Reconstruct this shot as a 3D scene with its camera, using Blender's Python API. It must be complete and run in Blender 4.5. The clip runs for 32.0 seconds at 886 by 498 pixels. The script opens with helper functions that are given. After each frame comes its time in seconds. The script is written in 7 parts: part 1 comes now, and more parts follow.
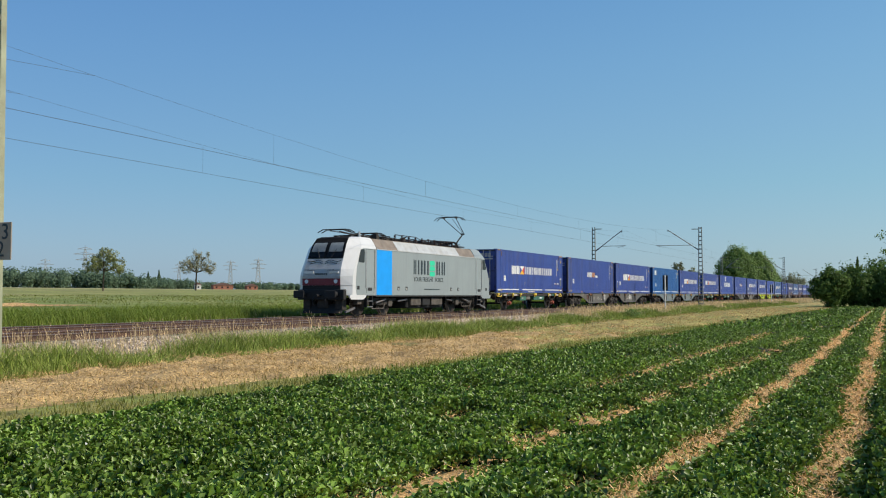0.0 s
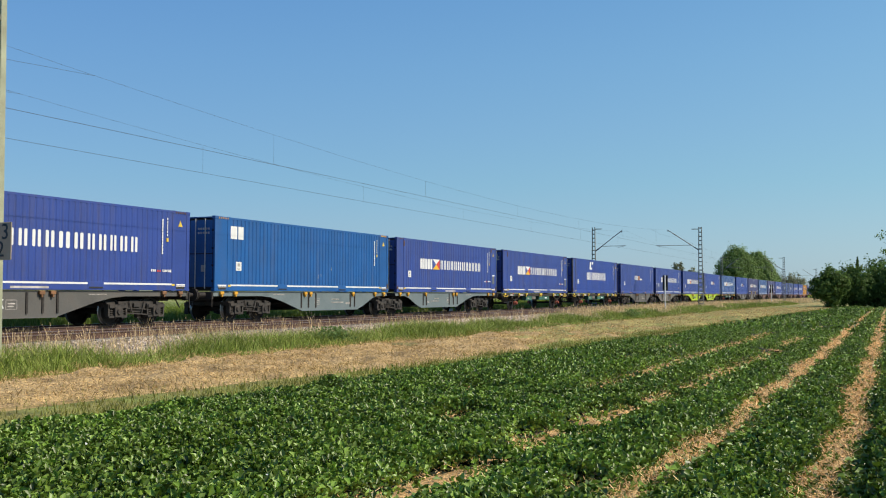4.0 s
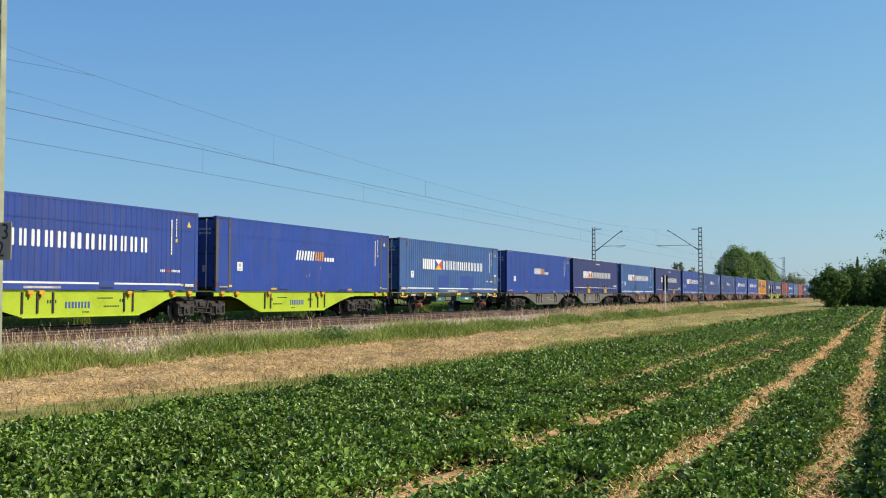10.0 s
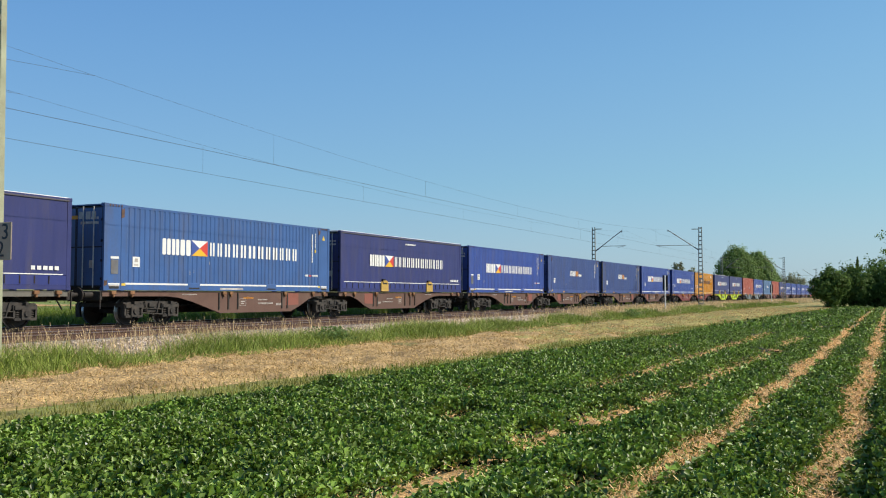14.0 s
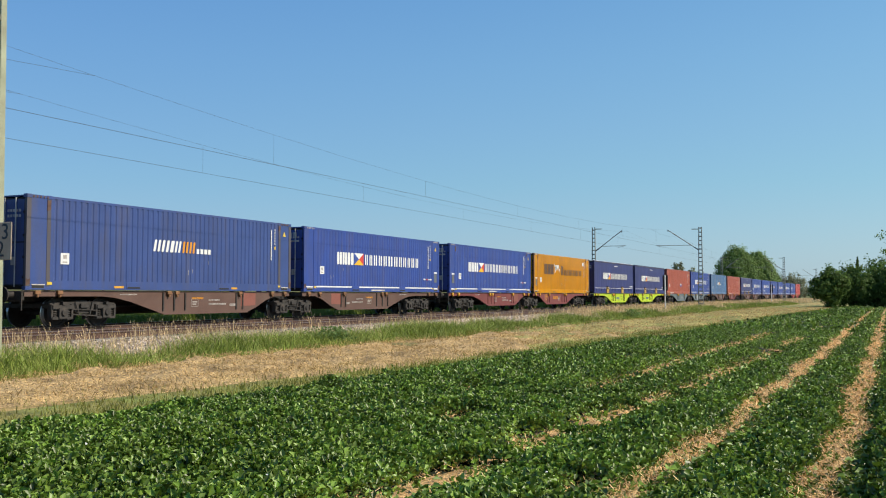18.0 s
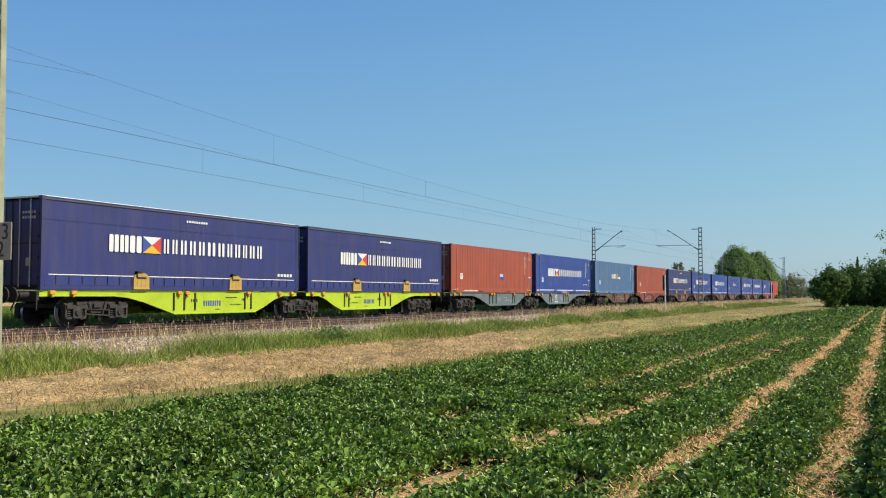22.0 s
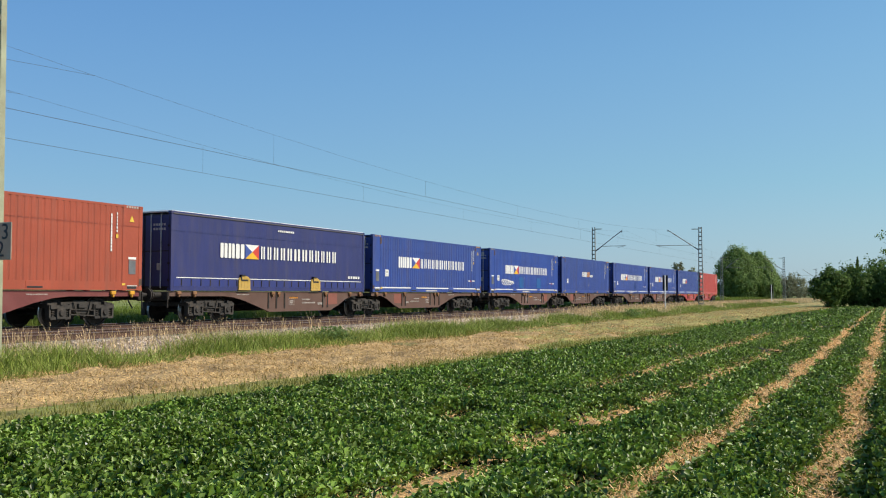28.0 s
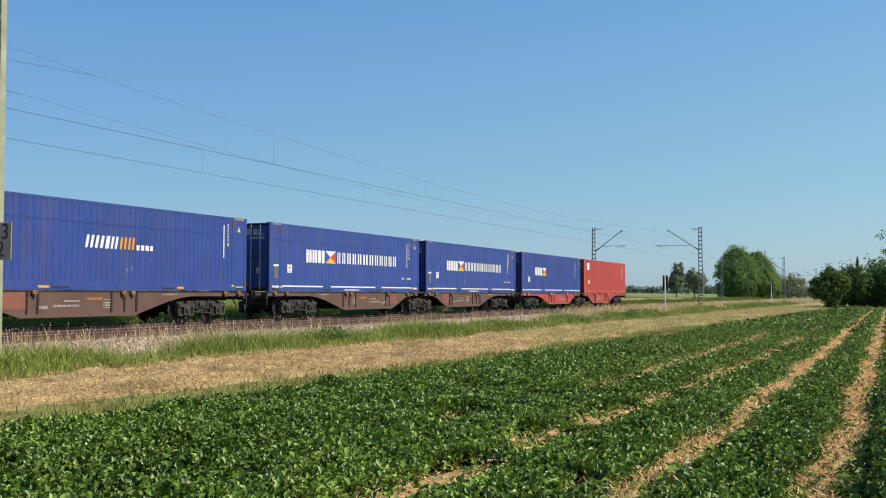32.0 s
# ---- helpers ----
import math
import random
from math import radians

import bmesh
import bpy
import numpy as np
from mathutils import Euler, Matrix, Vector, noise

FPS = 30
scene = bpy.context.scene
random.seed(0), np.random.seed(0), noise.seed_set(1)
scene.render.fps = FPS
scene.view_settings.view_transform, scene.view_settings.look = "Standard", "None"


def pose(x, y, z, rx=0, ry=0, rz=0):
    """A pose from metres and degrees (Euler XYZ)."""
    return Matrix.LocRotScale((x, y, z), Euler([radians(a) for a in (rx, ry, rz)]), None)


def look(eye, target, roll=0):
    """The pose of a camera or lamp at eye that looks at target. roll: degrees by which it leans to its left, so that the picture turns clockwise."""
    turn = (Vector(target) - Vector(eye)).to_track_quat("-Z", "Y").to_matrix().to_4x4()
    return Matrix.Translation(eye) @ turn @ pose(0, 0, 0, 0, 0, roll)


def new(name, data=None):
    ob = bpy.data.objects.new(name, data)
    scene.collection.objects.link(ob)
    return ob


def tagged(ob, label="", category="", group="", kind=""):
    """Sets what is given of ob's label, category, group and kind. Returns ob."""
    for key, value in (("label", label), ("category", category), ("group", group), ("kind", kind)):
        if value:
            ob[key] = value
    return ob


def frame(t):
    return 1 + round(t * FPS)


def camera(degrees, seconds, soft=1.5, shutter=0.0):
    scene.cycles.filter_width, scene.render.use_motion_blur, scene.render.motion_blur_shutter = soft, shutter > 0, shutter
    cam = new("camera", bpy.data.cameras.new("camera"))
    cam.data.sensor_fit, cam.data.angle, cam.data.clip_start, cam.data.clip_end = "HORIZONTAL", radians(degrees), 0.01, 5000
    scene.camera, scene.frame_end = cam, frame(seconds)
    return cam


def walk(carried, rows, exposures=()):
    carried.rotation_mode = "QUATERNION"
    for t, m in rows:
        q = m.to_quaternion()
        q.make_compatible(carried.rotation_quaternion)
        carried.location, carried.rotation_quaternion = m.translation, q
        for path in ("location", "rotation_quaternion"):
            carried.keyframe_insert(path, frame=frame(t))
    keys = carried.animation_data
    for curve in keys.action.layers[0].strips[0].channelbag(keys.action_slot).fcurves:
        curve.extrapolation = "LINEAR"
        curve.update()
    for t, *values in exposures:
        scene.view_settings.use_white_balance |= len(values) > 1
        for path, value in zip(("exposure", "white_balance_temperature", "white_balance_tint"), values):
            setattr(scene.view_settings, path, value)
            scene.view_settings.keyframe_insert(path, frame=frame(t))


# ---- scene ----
# The camera stands still in a strawberry field, 24.5 m from the track on which the train runs.
cam = camera(50.43, 32.0, soft=1.1)
EYE = Vector((0.0, -24.498, 1.063))
YAW, PITCH = radians(64.606), radians(2.751)
AIM = EYE + Vector((math.sin(YAW) * math.cos(PITCH), math.cos(YAW) * math.cos(PITCH), math.sin(PITCH)))
walk(cam, [(0, look(EYE, AIM, 0.114)), (32.0, look(EYE, AIM, 0.114))], exposures=[(0, -0.07), (3, 0.0), (6, 0.05), (17, 0.09), (25, 0.03), (32, 0.06)])

# ---- world, sun, exposure ----
SUN_ELEVATION, SUN_TURN = radians(41.5), radians(165)
SUN_WAY = Vector((math.sin(SUN_TURN) * math.cos(SUN_ELEVATION), math.cos(SUN_TURN) * math.cos(SUN_ELEVATION), math.sin(SUN_ELEVATION)))
world = bpy.data.worlds.new("world")
scene.world = world
world.use_nodes = True
sky = world.node_tree.nodes.new("ShaderNodeTexSky")
sky.sky_type = "NISHITA"
sky.sun_disc = False
sky.sun_elevation, sky.sun_rotation = SUN_ELEVATION, SUN_TURN
sky.altitude, sky.air_density, sky.dust_density, sky.ozone_density = 0, 1.0, 0.7, 2.0
world.node_tree.nodes["Background"].inputs["Strength"].default_value = 0.12
# summer haze over the clear sky: paler towards the horizon and towards the sun
nodes, links = world.node_tree.nodes, world.node_tree.links
way = nodes.new("ShaderNodeTexCoord")
height = nodes.new("ShaderNodeSeparateXYZ")
links.new(way.outputs["Generated"], height.inputs[0])
ramp = nodes.new("ShaderNodeValToRGB")
stops = ((0.0, (0.260, 0.430, 0.575)), (0.03, (0.230, 0.420, 0.580)), (0.115, (0.170, 0.415, 0.590)), (0.17, (0.160, 0.392, 0.610)),
         (0.24, (0.138, 0.368, 0.625)), (0.30, (0.115, 0.335, 0.620)), (0.5, (0.075, 0.245, 0.500)), (1.0, (0.035, 0.130, 0.330)))
for k, (at, tint) in enumerate(stops):
    e = ramp.color_ramp.elements[k] if k < 2 else ramp.color_ramp.elements.new(at)
    e.position, e.color = at, (*tint, 1)
links.new(height.outputs["Z"], ramp.inputs["Fac"])
sunward = nodes.new("ShaderNodeVectorMath")
sunward.operation = "DOT_PRODUCT"
sunward.inputs[1].default_value = (math.sin(SUN_TURN), math.cos(SUN_TURN), 0)
links.new(way.outputs["Generated"], sunward.inputs[0])
glow = nodes.new("ShaderNodeVectorMath")
glow.operation = "MULTIPLY_ADD"
glow.inputs[1].default_value, glow.inputs[2].default_value = (4.8, 3.1, 0.8), (9.6, 9.5, 9.6)
links.new(sunward.outputs["Value"], glow.inputs[0])
tinted = nodes.new("ShaderNodeVectorMath")
tinted.operation = "MULTIPLY"
links.new(ramp.outputs["Color"], tinted.inputs[0])
links.new(glow.outputs["Vector"], tinted.inputs[1])
haze = nodes.new("ShaderNodeMix")
haze.data_type = "RGBA"
haze.inputs["Factor"].default_value = 0.64
links.new(sky.outputs["Color"], haze.inputs["A"])
links.new(tinted.outputs["Vector"], haze.inputs["B"])
links.new(haze.outputs["Result"], nodes["Background"].inputs["Color"])
sun_data = bpy.data.lights.new("sun", "SUN")
sun_data.energy, sun_data.angle, sun_data.color = 5.25, radians(0.55), (1.0, 0.90, 0.75)
sun = new("sun", sun_data)
sun.matrix_world = look(SUN_WAY * 200, (0, 0, 0))
scene.view_settings.exposure = 0.0


# ---- materials ----
def mat(name, color, rough=0.6, metal=0.0, vary=0.15, size=3.0, fine=0.0, bump=0.0, bump_size=60.0, dirt=None, dirt_amount=0.0,
        dirt_size=1.2, island=0.0, each=0.0, back=None, streak=False):
    """A painted or natural surface: a base colour with broad stains and fine grain, dirt, and variation from piece to piece."""
    m = bpy.data.materials.new(name)
    m.use_nodes = True
    nt = m.node_tree
    n, l = nt.nodes, nt.links
    color = tuple(k * 0.86 for k in color)
    back = tuple(k * 0.86 for k in back) if back else None
    b = n["Principled BSDF"]
    b.inputs["Roughness"].default_value, b.inputs["Metallic"].default_value = rough, metal
    tc = n.new("ShaderNodeTexCoord")
    co = tc.outputs["Object"]
    broad = n.new("ShaderNodeTexNoise")
    broad.inputs["Scale"].default_value, broad.inputs["Detail"].default_value = size, 6
    l.new(co, broad.inputs["Vector"])
    ramp = n.new("ShaderNodeMapRange")
    ramp.inputs[1].default_value, ramp.inputs[2].default_value = 0.3, 0.7
    ramp.inputs[3].default_value, ramp.inputs[4].default_value = 1 - vary, 1 + vary
    l.new(broad.outputs["Fac"], ramp.inputs[0])
    value = ramp.outputs[0]

    def times(a, c):
        k = n.new("ShaderNodeMath")
        k.operation = "MULTIPLY"
        l.new(a, k.inputs[0])
        l.new(c, k.inputs[1])
        return k.outputs[0]
    if fine:
        grain = n.new("ShaderNodeTexNoise")
        grain.inputs["Scale"].default_value, grain.inputs["Detail"].default_value = size * 14, 3
        l.new(co, grain.inputs["Vector"])
        r2 = n.new("ShaderNodeMapRange")
        r2.inputs[1].default_value, r2.inputs[2].default_value = 0.3, 0.7
        r2.inputs[3].default_value, r2.inputs[4].default_value = 1 - fine, 1 + fine
        l.new(grain.outputs["Fac"], r2.inputs[0])
        value = times(value, r2.outputs[0])
    for amount, node, out in ((island, "ShaderNodeNewGeometry", "Random Per Island"), (each, "ShaderNodeObjectInfo", "Random")):
        if amount:
            g = n.new(node)
            r3 = n.new("ShaderNodeMapRange")
            r3.inputs[3].default_value, r3.inputs[4].default_value = 1 - amount, 1 + amount
            l.new(g.outputs[out], r3.inputs[0])
            value = times(value, r3.outputs[0])
    mix = n.new("ShaderNodeMix")
    mix.data_type, mix.blend_type = "RGBA", "MULTIPLY"
    mix.inputs["Factor"].default_value = 1.0
    mix.inputs["A"].default_value = (*color, 1)
    if back and island:
        two = n.new("ShaderNodeMix")
        two.data_type = "RGBA"
        two.inputs["A"].default_value, two.inputs["B"].default_value = (*color, 1), (*back, 1)
        g = n.new("ShaderNodeNewGeometry")
        power = n.new("ShaderNodeMath")
        power.operation = "FRACT"
        big = n.new("ShaderNodeMath")
        big.operation = "MULTIPLY"
        big.inputs[1].default_value = 7.31
        l.new(g.outputs["Random Per Island"], big.inputs[0])
        l.new(big.outputs[0], power.inputs[0])
        l.new(power.outputs[0], two.inputs["Factor"])
        l.new(two.outputs["Result"], mix.inputs["A"])
    elif back:
        two = n.new("ShaderNodeMix")
        two.data_type = "RGBA"
        two.inputs["A"].default_value, two.inputs["B"].default_value = (*color, 1), (*back, 1)
        pn = n.new("ShaderNodeTexNoise")
        pn.inputs["Scale"].default_value, pn.inputs["Detail"].default_value = size * 0.35, 5
        l.new(co, pn.inputs["Vector"])
        pr = n.new("ShaderNodeMapRange")
        pr.inputs[1].default_value, pr.inputs[2].default_value = 0.42, 0.6
        l.new(pn.outputs["Fac"], pr.inputs[0])
        l.new(pr.outputs[0], two.inputs["Factor"])
        l.new(two.outputs["Result"], mix.inputs["A"])
    l.new(value, mix.inputs["B"])
    out = mix.outputs["Result"]
    if dirt:
        dn = n.new("ShaderNodeTexNoise")
        dn.inputs["Scale"].default_value, dn.inputs["Detail"].default_value = dirt_size, 8
        dn.inputs["Roughness"].default_value = 0.7
        if streak:
            mp = n.new("ShaderNodeMapping")
            mp.inputs["Scale"].default_value = (2.2, 2.2, 0.22)
            l.new(co, mp.inputs["Vector"])
            l.new(mp.outputs["Vector"], dn.inputs["Vector"])
        else:
            l.new(co, dn.inputs["Vector"])
        dr = n.new("ShaderNodeMapRange")
        dr.inputs[1].default_value, dr.inputs[2].default_value = 0.48, 0.72
        dr.inputs[4].default_value = dirt_amount
        l.new(dn.outputs["Fac"], dr.inputs[0])
        dm = n.new("ShaderNodeMix")
        dm.data_type = "RGBA"
        l.new(dr.outputs[0], dm.inputs["Factor"])
        l.new(out, dm.inputs["A"])
        dm.inputs["B"].default_value = (*dirt, 1)
        out = dm.outputs["Result"]
        rr = n.new("ShaderNodeMapRange")
        rr.inputs[3].default_value, rr.inputs[4].default_value = rough, min(1, rough + 0.3)
        l.new(dr.outputs[0], rr.inputs[0])
        l.new(rr.outputs[0], b.inputs["Roughness"])
    l.new(out, b.inputs["Base Color"])
    if bump:
        bn = n.new("ShaderNodeTexNoise")
        bn.inputs["Scale"].default_value, bn.inputs["Detail"].default_value = bump_size, 4
        l.new(co, bn.inputs["Vector"])
        bp = n.new("ShaderNodeBump")
        bp.inputs["Strength"].default_value, bp.inputs["Distance"].default_value = bump, 0.02
        l.new(bn.outputs["Fac"], bp.inputs["Height"])
        l.new(bp.outputs["Normal"], b.inputs["Normal"])
    return m


def leaf(name, color, back, island=0.35, rough=0.5, through_light=0.35, gloss=0.4):
    """Thin living or dry blades: light passes through them, and each piece has its own tone."""
    m = mat(name, color, rough, vary=0.2, size=0.4, island=island, back=back)
    nt = m.node_tree
    b = nt.nodes["Principled BSDF"]
    b.inputs["Specular IOR Level"].default_value = gloss
    tr = nt.nodes.new("ShaderNodeBsdfTranslucent")
    nt.links.new(b.inputs["Base Color"].links[0].from_socket, tr.inputs["Color"])
    add = nt.nodes.new("ShaderNodeMixShader")
    add.inputs[0].default_value = through_light
    nt.links.new(b.outputs[0], add.inputs[1])
    nt.links.new(tr.outputs[0], add.inputs[2])
    nt.links.new(add.outputs[0], nt.nodes["Material Output"].inputs["Surface"])
    return m


GRIME = (0.09, 0.075, 0.06)


def paint(name, color, dirt_amount=0.45, rough=0.42, each=0.06, dirt=GRIME):
    return mat(name, color, rough, vary=0.10, size=0.9, fine=0.05, dirt=dirt, dirt_amount=dirt_amount, dirt_size=1.1, each=each, bump=0.03, bump_size=25, streak=True)


BLUE = paint("blue_container_paint", (0.031, 0.066, 0.295))
PALE_BLUE = paint("faded_blue_container_paint", (0.048, 0.116, 0.310), 0.5)
WEATHERED_BLUE = paint("weathered_grey_blue_container_paint", (0.070, 0.165, 0.330), 0.75, 0.55, dirt=(0.22, 0.20, 0.15))
MID_BLUE = paint("mid_blue_container_paint", (0.022, 0.060, 0.310), 0.35)
PATCH_BLUE = paint("navy_patch_paint", (0.024, 0.042, 0.180), 0.4)
TEAL = paint("turquoise_container_paint", (0.010, 0.100, 0.330), 0.3)
CURTAIN = paint("dark_blue_curtain_fabric", (0.028, 0.034, 0.145), 0.35, 0.5)
DROPSIDE = paint("navy_dropside_paint", (0.030, 0.040, 0.185), 0.4)
# rubbed grey paint, taken darker to include the shadow on the post fronts
POST_GREY = paint("rubbed_shaded_grey_post_paint", (0.095, 0.085, 0.100), 0.6)
PRINT = mat("faded_stencil_print", (0.50, 0.46, 0.42), 0.6, vary=0.3, size=5, dirt=GRIME, dirt_amount=0.5)
RED = paint("brown_red_container_paint", (0.390, 0.082, 0.042), 0.35)
BRIGHT_RED = paint("bright_red_container_paint", (0.500, 0.060, 0.045), 0.3)
ORANGE = paint("orange_container_paint", (0.640, 0.275, 0.006), 0.3, 0.22)
RUST_ORANGE = paint("rusted_orange_post_paint", (0.440, 0.170, 0.020), 0.8)
DUSK_BLUE = paint("dusty_blue_container_paint", (0.044, 0.078, 0.245), 0.5)
WHITE = mat("white_lettering", (0.80, 0.80, 0.78), 0.5, vary=0.06, fine=0.04, dirt=(0.4, 0.4, 0.4), dirt_amount=0.3)
INK = mat("dark_lettering", (0.018, 0.035, 0.045), 0.5, vary=0.1)
ORANGE_MARK = mat("orange_lettering", (0.72, 0.30, 0.02), 0.5, vary=0.08)
YELLOW = mat("yellow_fitting_paint", (0.72, 0.36, 0.03), 0.5, vary=0.15, dirt=GRIME, dirt_amount=0.5, dirt_size=4)
POCKET = mat("dull_yellow_pocket_paint", (0.56, 0.36, 0.075), 0.5, vary=0.25, size=3, dirt=GRIME, dirt_amount=0.7, dirt_size=3)
WARN_YELLOW = mat("warning_yellow_paint", (0.78, 0.54, 0.06), 0.5, vary=0.12, dirt=GRIME, dirt_amount=0.4, dirt_size=4)
FLAG_RED = mat("flag_red", (0.62, 0.06, 0.04), 0.5, vary=0.06)
FLAG_YELLOW = mat("flag_yellow", (0.78, 0.45, 0.03), 0.5, vary=0.06)
FLAG_BLUE = mat("flag_blue", (0.05, 0.09, 0.33), 0.5, vary=0.06)
MINT = mat("mint_lettering", (0.03, 0.62, 0.36), 0.5, vary=0.05)
DARK = mat("dark_seal_rubber", (0.02, 0.02, 0.022), 0.7, vary=0.2)
BAR_STEEL = mat("galvanised_locking_bar", (0.62, 0.62, 0.60), 0.4, 0.3, vary=0.2, dirt=(0.2, 0.1, 0.05), dirt_amount=0.4)
BROWN_INK = mat("brown_lettering", (0.085, 0.050, 0.035), 0.5, vary=0.15)
STEEL = mat("worn_bar_steel", (0.25, 0.25, 0.26), 0.45, 0.6, vary=0.2, dirt=(0.2, 0.1, 0.05), dirt_amount=0.4)
BLACK_IRON = mat("sooty_black_iron", (0.024, 0.021, 0.019), 0.75, 0.05, vary=0.35, size=5, dirt=(0.095, 0.068, 0.048), dirt_amount=0.6, dirt_size=5)
# brown wheel steel, darkened to carry the shade beneath the wagons
WHEEL_STEEL = mat("shade_dark_brown_wheel_steel", (0.032, 0.024, 0.020), 0.75, 0.1, vary=0.3, size=6)
RUSTY = mat("rusty_fitting_steel", (0.26, 0.13, 0.06), 0.7, 0.2, vary=0.3, size=6)
STAIN = mat("dull_brown_rust", (0.110, 0.062, 0.045), 0.85, vary=0.4, size=8)
TREAD = mat("polished_wheel_tread", (0.40, 0.40, 0.40), 0.3, 0.9, vary=0.1)
HUB_RUST = mat("dull_red_wheel_paint", (0.16, 0.065, 0.050), 0.6, vary=0.2)
HUB_ORANGE = mat("orange_hub_paint", (0.34, 0.085, 0.045), 0.5, vary=0.2)


def wagon_paint(name, color, amount=0.55):
    return mat(name, color, 0.6, vary=0.2, size=1.6, fine=0.1, dirt=(0.075, 0.060, 0.050), dirt_amount=amount, dirt_size=1.6, bump=0.05, each=0.08)


W_GREY = wagon_paint("dark_grey_wagon_paint", (0.120, 0.115, 0.105))
W_SLATE = wagon_paint("blue_grey_wagon_paint", (0.150, 0.190, 0.200), 0.35)
W_LIME = wagon_paint("lime_wagon_paint", (0.460, 0.600, 0.018), 0.28)
W_BROWN = wagon_paint("brown_wagon_paint", (0.132, 0.070, 0.051))
W_RUST = wagon_paint("rust_red_wagon_paint", (0.190, 0.046, 0.042), 0.35)
W_PRIMER = wagon_paint("red_brown_primer", (0.250, 0.085, 0.060), 0.3)
W_OLIVE = wagon_paint("olive_grey_wagon_paint", (0.150, 0.140, 0.118), 0.4)
W_TEAL = wagon_paint("green_wagon_paint", (0.040, 0.150, 0.110), 0.5)
W_RED = wagon_paint("bright_red_wagon_paint", (0.420, 0.060, 0.050), 0.4)

LOCO_GREY = mat("silver_grey_locomotive_paint", (0.292, 0.336, 0.348), 0.38, vary=0.05, size=0.7, fine=0.02, dirt=(0.20, 0.21, 0.21), dirt_amount=0.25, streak=True)
LOCO_WHITE = mat("white_locomotive_paint", (0.68, 0.69, 0.70), 0.35, vary=0.05, size=0.7, dirt=(0.45, 0.43, 0.40), dirt_amount=0.3, streak=True)
LOCO_BLUE = mat("bright_blue_locomotive_paint", (0.002, 0.335, 0.920), 0.5, vary=0.05)
LOCO_DARK = mat("charcoal_locomotive_paint", (0.014, 0.014, 0.015), 0.85, vary=0.15)
NOSE_SILVER = mat("silver_nose_paint", (0.84, 0.85, 0.86), 0.3, vary=0.12, size=2.5)
BOGIE_GREY = mat("dusty_grey_iron", (0.095, 0.082, 0.070), 0.8, 0.05, vary=0.35, size=5, dirt=(0.05, 0.04, 0.03), dirt_amount=0.5)
BOGIE_DUST = mat("dusty_brown_bogie_iron", (0.040, 0.035, 0.031), 0.8, 0.05, vary=0.35, size=5, dirt=(0.10, 0.080, 0.062), dirt_amount=0.6, dirt_size=4)
LOCO_RED = mat("red_buffer_beam_paint", (0.20, 0.012, 0.026), 0.45, vary=0.15)
ROOF_RUST = mat("brown_stained_roof", (0.21, 0.170, 0.135), 0.6, vary=0.25, size=2.5, dirt=(0.16, 0.12, 0.09), dirt_amount=0.6)
ROOF_PALE = mat("pale_grey_roof", (0.47, 0.49, 0.50), 0.5, vary=0.12, size=2, dirt=(0.28, 0.25, 0.21), dirt_amount=0.6)
GLASS = mat("tinted_cab_glass", (0.012, 0.014, 0.016), 0.06, vary=0.1)
LENS = mat("headlamp_glass", (0.75, 0.78, 0.80), 0.08, vary=0.05)
INSULATOR = mat("brown_ceramic_insulator", (0.055, 0.032, 0.028), 0.25, vary=0.1)
# pylon steel lightened to paint in the haze before the distant towers
PYLON_STEEL = mat("hazed_pylon_steel", (0.40, 0.43, 0.45), 0.6, 0.3, vary=0.1)
GALVANISED = mat("galvanised_mast_steel", (0.33, 0.33, 0.30), 0.5, 0.4, vary=0.2, size=2, dirt=(0.22, 0.16, 0.10), dirt_amount=0.4)
MAST_GREEN = mat("grey_green_mast_paint", (0.36, 0.38, 0.26), 0.55, 0.1, vary=0.2, size=2, dirt=(0.20, 0.15, 0.09), dirt_amount=0.5)
COPPER = mat("tarnished_copper_wire", (0.10, 0.11, 0.11), 0.5, 0.5, vary=0.1)
SIGN_GREY = mat("weathered_grey_sign_plate", (0.44, 0.36, 0.28), 0.6, vary=0.12, dirt=(0.28, 0.22, 0.16), dirt_amount=0.5)
SIGN_BLACK = mat("black_sign_board", (0.012, 0.012, 0.014), 0.6, vary=0.15)
CONCRETE = mat("sleeper_concrete", (0.33, 0.30, 0.26), 0.85, vary=0.15, size=2, fine=0.15, dirt=(0.16, 0.10, 0.065), dirt_amount=0.7, each=0.12, bump=0.2)
RAIL_SIDE = mat("rusty_rail_web", (0.100, 0.054, 0.038), 0.75, 0.1, vary=0.25, size=3)
RAIL_TOP = mat("shiny_rail_head", (0.26, 0.25, 0.25), 0.42, 0.8, vary=0.08)
BALLAST = mat("grey_ballast_bed", (0.30, 0.245, 0.195), 0.95, vary=0.25, size=1.2, fine=0.55, bump=1.0, bump_size=18, dirt=(0.15, 0.085, 0.055), dirt_amount=0.6, dirt_size=0.6)
BALLAST_RUST = mat("rust_stained_ballast_bed", (0.172, 0.118, 0.090), 0.95, vary=0.25, size=1.2, fine=0.55, bump=1.0, bump_size=18)
# darker bed between and beside the rails of the far track
BALLAST_DARK = mat("dark_ballast_bed", (0.068, 0.055, 0.048), 0.95, vary=0.25, size=1.2, fine=0.55, bump=1.0, bump_size=18)
STONE = mat("ballast_stones", (0.51, 0.42, 0.335), 0.9, vary=0.15, size=2, fine=0.2, island=0.45)
